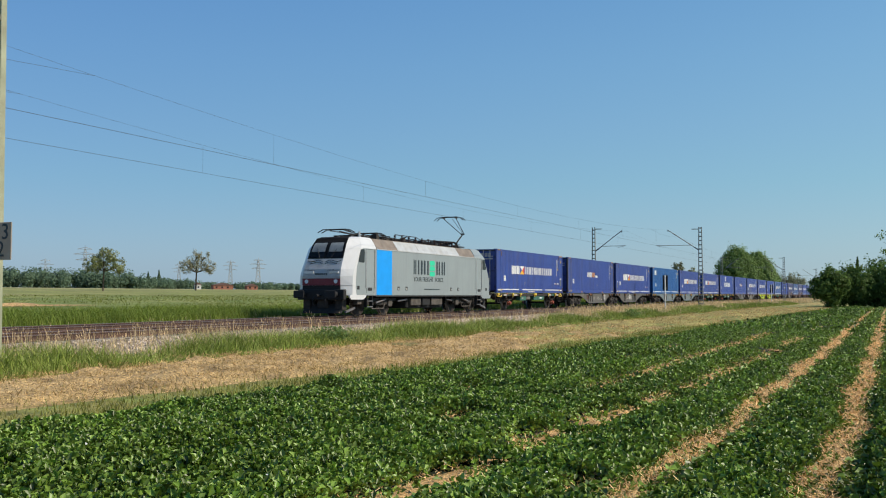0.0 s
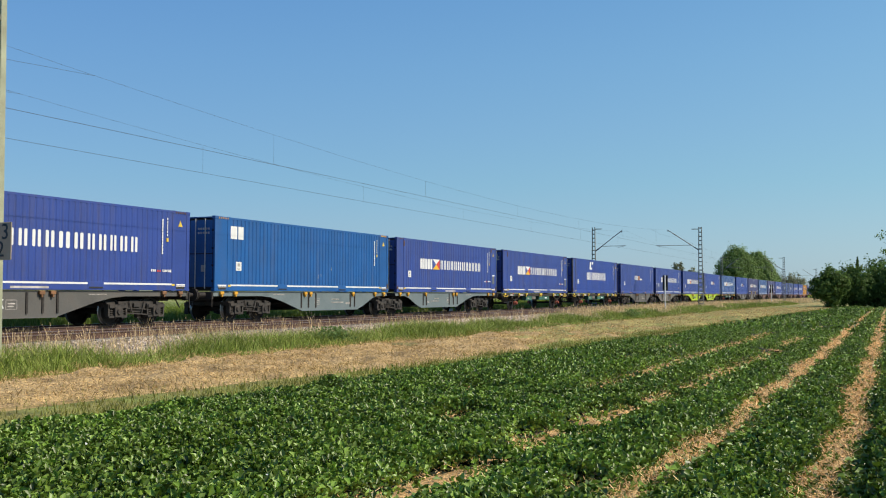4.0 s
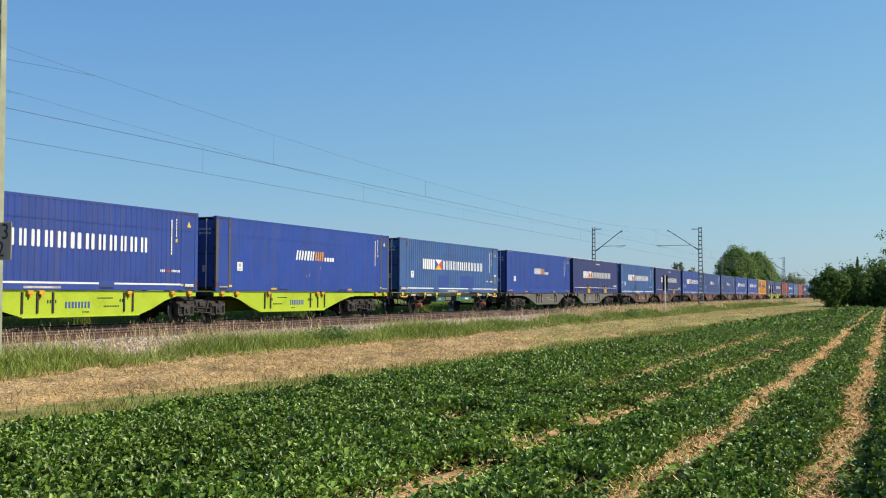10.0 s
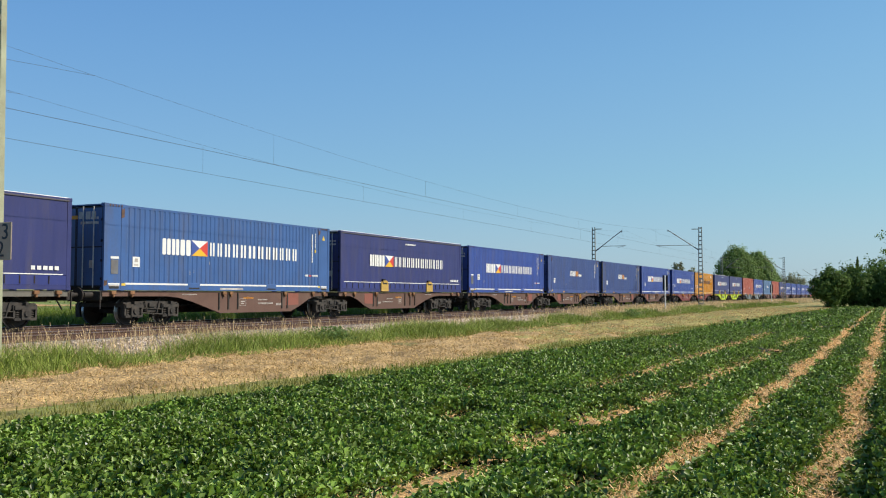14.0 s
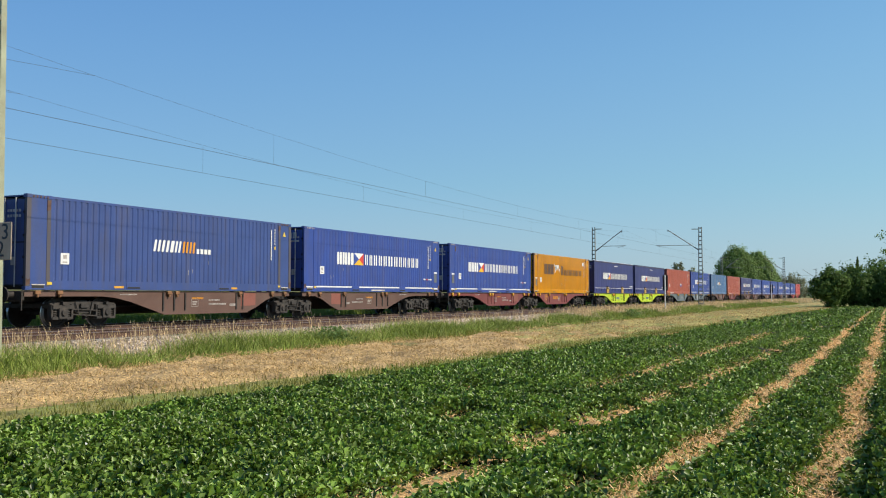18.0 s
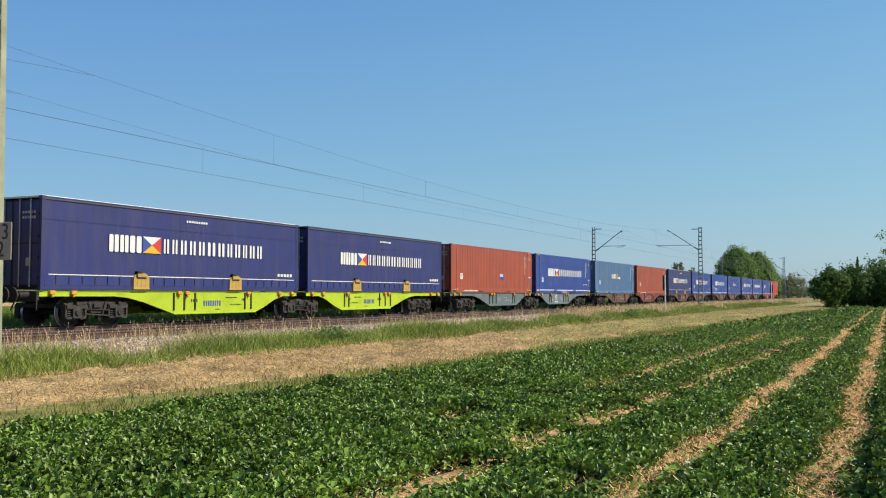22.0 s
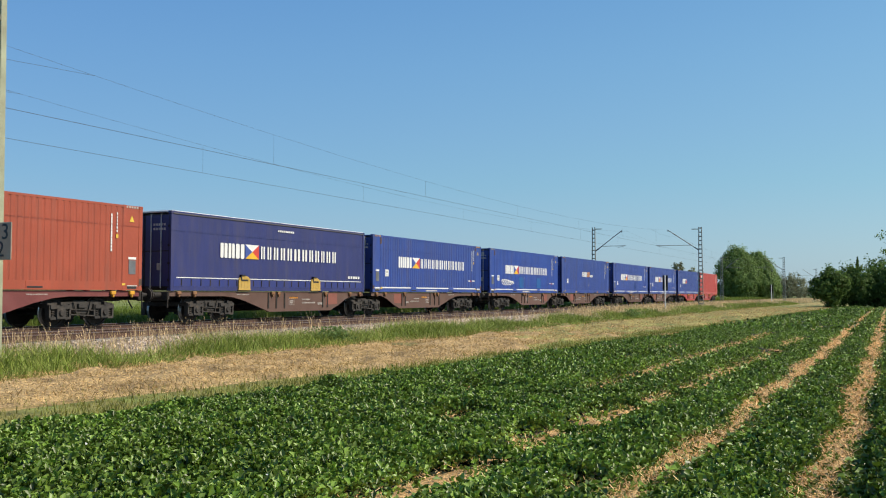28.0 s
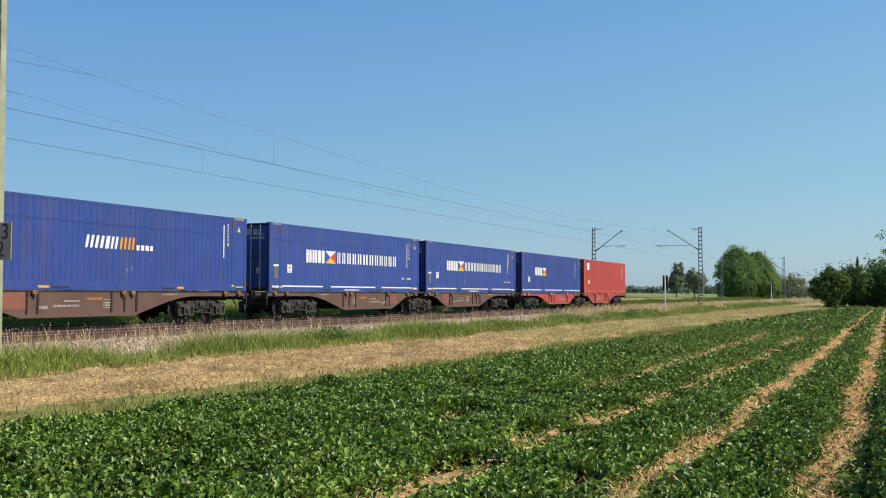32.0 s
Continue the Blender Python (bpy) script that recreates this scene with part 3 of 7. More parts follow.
def wordmark(c, x0, x1, z0, z1, widths, y, material, gap=0.09, lean=0.0, thick=0.006, bold=False):
    """Plain bars of the size and spacing of large lettering, each a part of its own."""
    k = (x1 - x0 - gap * (len(widths) - 1)) / sum(widths)
    a = x0
    for w in widths:
        wide = w * k
        key = (round(wide, 3), round(z1 - z0, 3), material.name, lean, thick, bold)
        if key not in BARS:
            h, e = z1 - z0, min(wide, z1 - z0) * 0.08
            bm = bmesh.new()
            strokes = ((0, wide),) if wide < 0.24 else ((0, wide * 0.44), (wide * 0.57, wide)) if bold else ((0, wide * 0.34), (wide * 0.62, wide * 0.96))
            for p, q in strokes:
                plate(bm, [(p + e, 0), (q - e, 0), (q, e), (q + lean, h - e), (q + lean - e, h), (p + lean + e, h), (p + lean, h - e), (p, e)], 0, thick)
            BARS[key] = bpy.data.meshes.new("wordmark_bar")
            bm.to_mesh(BARS[key])
            bm.free()
            BARS[key].materials.append(material)
        part("wordmark_bar", BARS[key], material, c, at=pose(a, y, z0))
        a += wide + gap


def ferry_logo(c, y, z=0.0, colour=None, long=True):
    """White bars of a large and a narrow word, with a small four-coloured flag between them."""
    colour = colour or WHITE
    flag = colour is WHITE
    wordmark(c, 2.74, 4.22, 1.29 + z, 1.87 + z, (1.0, 0.9, 1.3), y, colour, 0.07, bold=True)
    fx0, fx1, z0, z1 = 4.28, 5.18, 1.30 + z, 1.87 + z
    mx, mz = (fx0 + fx1) / 2, (z0 + z1) / 2
    for name, material, tri in (("flag_top", WHITE, [(fx0, z1), (mx, mz), (fx1, z1)]), ("flag_hoist", FLAG_BLUE, [(fx0, z0), (mx, mz), (fx0, z1)]),
                                ("flag_fly", FLAG_RED, [(mx, mz), (fx1, z0), (fx1, z1)]), ("flag_foot", FLAG_YELLOW, [(fx0, z0), (fx1, z0), (mx, mz)])):
        if flag:
            part(name, plate(bmesh.new(), tri, y), material, c)
    if not flag:
        bm = plate(bmesh.new(), [(fx0, z1 + 0.05), (fx0 + 0.45, z1 - 0.02), (fx1, z1 + 0.02), (fx1 + 0.12, z0 + 0.05), (fx1 - 0.25, z0 + 0.2), (fx0 + 0.4, z0 + 0.1), (fx0 + 0.1, z0 - 0.1)], y)
        part("torn_flag", bm, WHITE, c, "torn white remains of a flag emblem")
    if long:
        wordmark(c, 5.32, 11.08, 1.32 + z, 1.84 + z, (0.8, 0.8, 0.95, 0.95, 1.0, 1.3, 1.1, 0.9, 0.95, 0.8, 0.95, 0.9), y, colour, 0.17)


def old_logo(c, y):
    """Brown bars of two words on the orange container, with the white remains of a flag between them."""
    wordmark(c, 2.30, 4.38, 1.42, 2.20, (1.0, 0.9, 1.2), y, BROWN_INK, 0.10, bold=True)
    bm = bmesh.new()
    for u, low, high in ((4.60, 1.94, 2.26), (4.70, 1.48, 1.98), (4.80, 1.60, 2.16), (4.92, 1.72, 2.18), (5.04, 1.80, 2.18), (5.16, 1.68, 2.17), (5.28, 1.84, 2.18), (5.40, 1.78, 2.19), (5.52, 1.86, 2.20), (5.64, 1.72, 2.10), (5.75, 1.62, 1.92)):
        plate(bm, [(u, low + 0.10), (u + 0.03, low), (u + 0.10, low + 0.16), (u + 0.095, high), (u - 0.01, high - 0.03)], y)
    part("torn_flag", bm, WHITE, c, "torn white remains of a flag emblem")
    tagged(part("flag_print", boxes(*[(u, u + 0.05, y - 0.022, y - 0.018, z, z + 0.20) for u, z in ((4.66, 1.92), (4.78, 1.80), (4.96, 1.84), (5.10, 1.88), (5.62, 1.90))]), INK, c, "dark remains of the flag print"), kind="stuff")
    wordmark(c, 6.20, 6.75, 1.42, 2.12, (1.0,), y, BROWN_INK, 0.1)
    wordmark(c, 6.92, 11.50, 1.40, 1.86, (0.8, 0.7, 0.7, 0.9, 1.3, 0.9, 0.7, 0.6, 0.8, 0.7, 0.7), y, BROWN_INK, 0.15)
    part("white_plate", boxes((11.80, 12.16, y - 0.008, y, 2.26, 2.56)), WHITE, c)


def unit_logo(c, y):
    wordmark(c, 5.36, 6.74, 1.38, 1.80, (1.0, 1.1, 0.5, 0.9), y, WHITE, 0.08, 0.08)
    wordmark(c, 6.86, 7.52, 1.38, 1.80, (1, 1), y, ORANGE_MARK, 0.08, 0.05)
    part("small_wordmark", blocks(bmesh.new(), 7.64, 8.50, 1.38, 1.56, 4, y, gap=0.25), WHITE, c)


def feeder_logo(c, y):
    wordmark(c, 3.95, 9.68, 1.16, 1.80, (1, 1.05, 0.5, 0.85, 0.85, 0.85, 1.0, 0.85, 0.95), y, WHITE, 0.15)
    bm = plate(bmesh.new(), [(4.72, 2.05), (5.45, 2.05), (5.55, 2.22), (5.12, 2.22), (5.22, 2.70), (4.86, 2.70)], y)
    plate(bm, [(5.36, 2.50), (5.74, 2.50), (5.82, 2.70), (5.40, 2.70)], y)
    part("emblem", bm, WHITE, c, "plain white bent emblem")


def container(colour, logo, label, x, curtain=False, doors=True, white_roof=False, stripe=True, patch=False):
    c = thing("curtain_container" if curtain else "shipping_container", label, "container", "containers of the freight train", at=pose(x, 0, DECK))
    y = HALF
    worn = logo is feeder_logo or (logo is unit_logo and int(x) % 2 == 0)
    post_x = (0.0, 0.76, LENGTH - 0.76 - 0.14, LENGTH - 0.16)
    # frame
    for px, w in zip(post_x, (0.16, 0.14, 0.14, 0.16)):
        for s in (-1, 1):
            if curtain and px in post_x[1:3]:
                continue
            ya, yb = sorted((s * y, s * (y - 0.09)))
            part("corner_post" if w > 0.15 else "lifting_post", boxes((px, px + w, ya, yb, 0.12, HEIGHT - 0.12)), POST_GREY if worn else RUST_ORANGE if colour is ORANGE else colour, c)
            for z in (0, HEIGHT - 0.12):
                ya, yb = sorted((s * (y + 0.004), s * (y - 0.16)))
                part("corner_casting", boxes((px - 0.004, px + 0.178, ya, yb, z, z + 0.118), bevel=0.01), STAIN if colour is ORANGE else colour, c)
    for s in (-1, 1):
        ya, yb = sorted((s * (y - 0.004), s * (y - 0.07)))
        lip = sorted((s * (y + 0.006), s * (y - 0.07)))
        part("bottom_rail", boxes((0.17, LENGTH - 0.17, ya, yb, 0.06, 0.30), (0.17, LENGTH - 0.17, *lip, 0.02, 0.06)) if not curtain else boxes((0.17, LENGTH - 0.17, ya, yb, 0.02, 0.16)), colour, c)
        part("top_rail", boxes((0.17, LENGTH - 0.17, ya, yb, HEIGHT - 0.09, HEIGHT - 0.012)), colour, c)
    part("floor", boxes((0.1, LENGTH - 0.1, -y + 0.08, y - 0.08, 0.03, 0.17)), BLACK_IRON, c)
    roof = bmesh.new()
    if curtain:
        box(roof, 0.02, LENGTH - 0.02, -y + 0.03, y - 0.03, HEIGHT - 0.06, HEIGHT + 0.012, bevel=0.015)
        part("roof", roof, WHITE if white_roof else BLACK_IRON, c, "white roof edge" if white_roof else "dark roof edge")
        part("curtain_rail", boxes((0.10, LENGTH - 0.10, -y - 0.012, -y + 0.04, HEIGHT - 0.12, HEIGHT - 0.065), bevel=0.01), POST_GREY, c, "dull grey curtain rail")
    else:
        box(roof, 0.08, LENGTH - 0.08, -y + 0.05, y - 0.05, HEIGHT - 0.07, HEIGHT - 0.025)
        for i in range(48):
            u = 0.5 + i * 0.265
            box(roof, u, u + 0.12, -y + 0.12, y - 0.12, HEIGHT - 0.025, HEIGHT - 0.008)
        part("roof", roof, colour, c)
    # side walls
    for s in (-1, 1):
        bm = bmesh.new()
        if curtain:
            cols = 60
            va, vb = [], []
            for i in range(cols + 1):
                u = 0.16 + (LENGTH - 0.32) * i / cols
                d = y - 0.012 - 0.010 * math.sin(i * 2.4) - 0.006 * math.sin(i * 0.9)
                va.append(bm.verts.new((u, s * d, 0.47)))
                vb.append(bm.verts.new((u, s * (y - 0.02), HEIGHT - 0.09)))
            for i in range(cols):
                bm.faces.new((va[i], va[i + 1], vb[i + 1], vb[i]) if s < 0 else (va[i + 1], va[i], vb[i], vb[i + 1]))
            part("curtain", bm, colour, c)
            ya, yb = sorted((s * (y - 0.001), s * (y - 0.05)))
            part("dropside", boxes((0.17, LENGTH - 0.17, ya, yb, 0.165, 0.46)), DROPSIDE, c, "navy dropside board")
            for i in range(24):
                u = 0.55 + i * 0.535
                ya, yb = sorted((s * (y + 0.02), s * (y - 0.0)))
                part("strap_buckle", boxes((u, u + 0.035, ya, yb, 0.20, 0.44)), BLACK_IRON, c)
        else:
            a0, a1 = post_x[1] + 0.14, post_x[2]
            waves, deep = 48, 0.013 if colour is MID_BLUE else 0.018 if colour in (BLUE, RED) else 0.026
            bends = (0.58, 0.70, 0.88)
            if colour is ORANGE:
                deep, bends = 0.066, (0.42, 0.55, 0.78)
            p = (a1 - a0) / waves
            prof = []
            for i in range(waves):
                b = a0 + i * p
                prof += [(b, 0.0), (b + p * bends[0], 0.0), (b + p * bends[1], deep), (b + p * bends[2], deep)]
            prof.append((a1, 0.0))
            lo = [bm.verts.new((u, s * (y - 0.008 - d), 0.29)) for u, d in prof]
            hi = [bm.verts.new((u, s * (y - 0.008 - d), HEIGHT - 0.08)) for u, d in prof]
            for i in range(len(prof) - 1):
                bm.faces.new((lo[i], lo[i + 1], hi[i + 1], hi[i]) if s < 0 else (lo[i + 1], lo[i], hi[i], hi[i + 1]))
            part("side_panel", bm, colour, c)
            for a, b in ((0.15, post_x[1] + 0.01), (post_x[2] + 0.13, LENGTH - 0.15)):
                ya, yb = sorted((s * (y - 0.012), s * (y - 0.05)))
                ridge = sorted((s * (y - 0.002), s * (y - 0.02)))
                ribs = [(a + k * (b - a), a + k * (b - a) + 0.09, *ridge, 0.31, HEIGHT - 0.10) for k in (0.16, 0.44, 0.72)] if colour is ORANGE else []
                part("end_panel", boxes((a, b, ya, yb, 0.15, HEIGHT - 0.08), *ribs, bevel=0.006), colour, c)
    # ends: doors towards the locomotive, a plain wall behind
    for s in (-1, 1):
        ya, yb = sorted((s * 0.012, s * (y - 0.10)))
        door = part("door", boxes((0.03, 0.08, ya, yb, 0.13, HEIGHT - 0.12), bevel=0.01), colour, c)
        for k in (0.33, 0.80):
            bm = bmesh.new()
            tube(bm, (0.0, s * k, 0.10), (0.0, s * k, HEIGHT - 0.10), 0.02, seg=6)
            part("locking_bar", bm, BAR_STEEL, door)
        part("door_gasket", boxes((0.024, 0.032, *sorted((s * 0.012, s * 0.05)), 0.14, HEIGHT - 0.13), (0.024, 0.032, *sorted((s * (y - 0.14), s * (y - 0.10))), 0.14, HEIGHT - 0.13), (0.024, 0.032, ya, yb, 0.13, 0.17), (0.024, 0.032, ya, yb, HEIGHT - 0.16, HEIGHT - 0.12), (0.024, 0.032, ya, yb, 1.42, 1.46)), DARK, door)
        part("door_label", boxes((0.022, 0.03, s * 0.70 - 0.10, s * 0.70 + 0.10, 0.75, 1.00)), PRINT, door)
        if s < 0:
            part("door_print", boxes(*[(0.022, 0.03, -0.98 + 0.12 * k, -0.90 + 0.12 * k, 2.20 + 0.16 * j, 2.28 + 0.16 * j) for j in range(2) for k in range(5)]), PRINT, door)
            for z in (0.35, 0.95, 1.6, 2.3):
                part("door_hinge", boxes((0.0, 0.04, -y + 0.06, -y + 0.16, z, z + 0.08)), BLACK_IRON, door)
    bm = bmesh.new()
    fold = []
    step = (2 * y - 0.2) / 9
    for i in range(9):
        u, d = -y + 0.1 + i * step, LENGTH - (0.03 if i % 2 else 0.06)
        fold += [(u + 0.02, d), (u + step - 0.02, d)]
    outline = [(LENGTH - 0.09, -y + 0.1)] + [(d, u) for u, d in fold] + [(LENGTH - 0.09, y - 0.1)]
    low = [bm.verts.new((d, u, 0.13)) for d, u in outline]
    high = [bm.verts.new((d, u, HEIGHT - 0.11)) for d, u in outline]
    for k in range(len(outline)):
        m = (k + 1) % len(outline)
        bm.faces.new((low[k], low[m], high[m], high[k]))
    bm.faces.new(low[::-1])
    bm.faces.new(high)
    bmesh.ops.recalc_face_normals(bm, faces=bm.faces[:])
    part("end_wall", bm, colour, c)
    # marks on the side towards the field
    f = -y + 0.007
    if curtain:
        part("white_line", plate(bmesh.new(), [(0.3, 0.475), (LENGTH - 0.3, 0.475), (LENGTH - 0.3, 0.505), (0.3, 0.505)], f - 0.004), WHITE, c)
        for u in (3.86, 9.0):
            arch = [(u + 0.36 + 0.37 * math.cos(a), 0.40 + 0.22 * math.sin(a)) for a in (0.0, 0.35, 0.7, 1.1, 1.57, 2.04, 2.44, 2.79, 3.1416)]
            pocket = part("lifting_pocket", prism(bmesh.new(), [(u - 0.01, 0.06), (u + 0.73, 0.06)] + arch, -y - 0.05, -y + 0.02), POCKET, c, "dull yellow steel lifting pocket")
            part("pocket_rim", boxes((u - 0.03, u + 0.75, -y - 0.062, -y + 0.02, 0.04, 0.10), *[(u + 0.14 + 0.20 * k, u + 0.18 + 0.20 * k, -y - 0.058, -y, 0.12, 0.50) for k in range(3)], bevel=0.01), POCKET, pocket)
            part("pocket_hook", boxes((u + 0.10, u + 0.17, -y - 0.07, -y, 0.46, 0.66), (u + 0.10, u + 0.40, -y - 0.07, -y, 0.60, 0.66)), BLACK_IRON, pocket, "black hook")
            part("lifting_slot", boxes((u + 0.14, u + 0.58, -y - 0.06, -y - 0.04, 0.40, 0.47), bevel=0.006), DARK, pocket)
        part("small_caption", blocks(bmesh.new(), 6.5, 7.7, 2.50, 2.58, 9, f - 0.016), WHITE, c)
        part("identity_mark", blocks(bmesh.new(), 12.2, 13.3, 0.62, 0.74, 5, f - 0.012), WHITE, c)
    elif stripe:
        part("white_line", boxes((0.95, 12.95, f - 0.006, f, 0.205, 0.265)), WHITE, c)
        part("white_line_end", boxes((0.2, 0.72, f - 0.006, f, 0.20, 0.25)), WHITE, c)
        part("white_line_tail", boxes((13.05, 13.5, f - 0.006, f, 0.20, 0.25)), WHITE, c)
    if not curtain:
        for u in (4.10, 8.90):
            pocket = part("grapple_pocket", boxes((u, u + 0.68, -y - 0.008, -y + 0.03, 0.06, 0.285), bevel=0.01), colour, c)
            part("pocket_slot", boxes((u + 0.05, u + 0.63, -y - 0.016, -y, 0.075, 0.125)), DARK, pocket)
        if logo is ferry_logo:
            part("rail_label", boxes((5.95, 7.35, -y - 0.002, -y + 0.01, 0.055, 0.125)), PRINT, c)
        for u, z, h in ((0.745, 2.42, 0.36), (12.80, 2.55, 0.22), (0.01, 0.14, 0.22), (13.57, 0.14, 0.30)):
            if int(x * 5 + u) % 3:
                part("rust_patch", plate(bmesh.new(), [(u, z), (u + 0.14, z + 0.05), (u + 0.15, z + h), (u + 0.06, z + h * 0.8), (u + 0.01, z + h)], -y - 0.002, 0.004), STAIN, c, "small rust patch")
        if logo is unit_logo:
            part("rail_tag", boxes((3.55, 3.98, -y - 0.004, -y + 0.01, 0.08, 0.15), (9.7, 10.05, -y - 0.004, -y + 0.01, 0.08, 0.15)), YELLOW, c)
        u = 2.2 + int(x * 3) % 7
        part("scratch_mark", boxes((u, u + 0.018, f - 0.003, f, 0.58, 0.76), (u + 0.22, u + 0.234, f - 0.003, f, 0.66, 0.80), (u + 1.1, u + 1.114, f - 0.003, f, 1.0, 1.12)), PRINT, c, "thin pale scratches")
        part("data_label", boxes((1.30, 1.64, f - 0.006, f, 0.81, 1.16)), WHITE, c)
        part("data_label_print", boxes((1.38, 1.56, f - 0.010, f - 0.006, 0.86, 0.90), (1.40, 1.54, f - 0.010, f - 0.006, 0.98, 1.10)), PRINT, c)
        part("number_mark", boxes(*[(12.27, 12.33, f - 0.006, f, 1.30 + 0.115 * j, 1.40 + 0.115 * j) for j in range(11)],
                                  *[(12.52, 12.57, f - 0.006, f, 1.95 + 0.115 * j, 2.03 + 0.115 * j) for j in range(6)]), WHITE, c)
        part("vent", boxes((12.50, 12.60, f - 0.01, f, 1.75, 1.88)), WARN_YELLOW, c)
        part("warning_mark", plate(bmesh.new(), [(13.10, 2.33), (13.32, 2.33), (13.21, 2.55)], f - 0.004), WARN_YELLOW, c)
        if logo is ferry_logo:
            part("caption", blocks(bmesh.new(), 11.75, 12.00, 0.67, 0.755, 3, f, gap=0.3), WHITE, c)
            part("caption", blocks(bmesh.new(), 12.05, 12.25, 0.67, 0.735, 3, f, gap=0.3), FLAG_RED, c, "small red caption bars")
            part("caption", blocks(bmesh.new(), 12.32, 12.78, 0.67, 0.755, 7, f, gap=0.3), WHITE, c)
        part("yellow_mark", boxes((0.80, 0.98, f - 0.012, f, 0.17, 0.25), (12.80, 12.95, f - 0.012, f, 0.18, 0.25)), WARN_YELLOW, c)
        part("top_marking", boxes(*[(0.22 + 0.13 * j, 0.27 + 0.13 * j, f - 0.012, f, HEIGHT - 0.10, HEIGHT - 0.03) for j in range(5)],
                                  *[(12.95 + 0.12 * j, 13.02 + 0.12 * j, f - 0.012, f, HEIGHT - 0.10, HEIGHT - 0.03) for j in range(5)]), (YELLOW, PRINT, STAIN)[int(x) % 3], c)
        for u in (0.24, LENGTH - 0.68):
            recess = part("lashing_recess", boxes((u, u + 0.44, f - 0.012, f, 0.03, 0.15), bevel=0.005), DARK, c)
            part("recess_ledge", boxes((u - 0.02, u + 0.46, f - 0.022, f, 0.15, 0.185)), PRINT, recess, "pale rubbed ledge")
        if logo is ferry_logo:
            part("end_emblem", boxes((0.018, 0.03, -0.62, -0.42, 2.38, 2.62), (0.018, 0.03, -0.86, -0.68, 2.38, 2.62), (0.018, 0.03, -0.30, -0.10, 2.38, 2.62), *[(0.018, 0.03, -0.92 + 0.11 * k, -0.85 + 0.11 * k, 2.20, 2.29) for k in range(7)]), PRINT, c, "pale emblem bars on the end doors")
            part("end_flag", boxes((0.018, 0.03, -0.05, 0.22, 2.38, 2.50)), ORANGE_MARK, c)
        if logo in (ferry_logo, old_logo) or colour is RED:
            u = 13.08 if colour is RED else 0.30 if logo is old_logo or int(x * 7) % 3 else 13.05
            part("notice_header", boxes((u, u + 0.36, f - 0.008, f, 1.06, 1.14)), WHITE, c)
            part("notice_panel", boxes((u + 0.02, u + 0.34, f - 0.008, f, 0.56, 1.03)), STEEL, c, "grey notice panel")
    if patch:
        part("repair_patch", boxes((0.95, 5.9, f - 0.003, f, 0.31, 1.10)), PATCH_BLUE, c, "darker repainted patch")
    if logo:
        logo(c, f - (0.016 if curtain else 0.0))
    return c


# running gear: one wheelset mesh and one bogie for all wagons
def wheel_mesh(r, half, name):
    bm = bmesh.new()
    tube(bm, (0, -half - 0.12, 0), (0, half + 0.12, 0), 0.075, seg=10)
    for s in (-1, 1):
        ring = [(0.075, 0.05), (0.19, 0.06), (0.20, 0.02), (r - 0.07, 0.03), (r - 0.055, 0.068), (r, 0.068), (r + 0.004, -0.050), (r + 0.03, -0.062), (r + 0.03, -0.067 - 0.02), (r - 0.055, -0.067 - 0.02), (r - 0.07, -0.02), (0.2, -0.03), (0.075, -0.05)]
        seg = 28
        loops = []
        for i in range(seg):
            a = 2 * math.pi * i / seg
            loops.append([bm.verts.new((math.cos(a) * q, s * (half + w), math.sin(a) * q)) for q, w in ring])
        for i in range(seg):
            for j in range(len(ring) - 1):
                f = bm.faces.new((loops[i][j], loops[i][j + 1], loops[(i + 1) % seg][j + 1], loops[(i + 1) % seg][j]))
                f.material_index = 1 if j in (5, 6) else 0
    bmesh.ops.recalc_face_normals(bm, faces=bm.faces[:])
    data = bpy.data.meshes.new(name)
    bm.to_mesh(data)
    bm.free()
    data.materials.append(WHEEL_STEEL)
    data.materials.append(TREAD)
    return data


WHEELSET = wheel_mesh(0.46, 0.76, "wheelset")
LOCO_WHEELSET = wheel_mesh(0.60, 0.76, "wheelset")
FRONT_WHEELS, REAR_WHEELS, LOCO_FRONT_WHEELS, LOCO_REAR_WHEELS = [], [], [], []


def bar_frame(bm, pts, r=0.02, seg=6):
    for a, b in zip(pts, pts[1:]):
        tube(bm, a, b, r, seg=seg)
    return bm


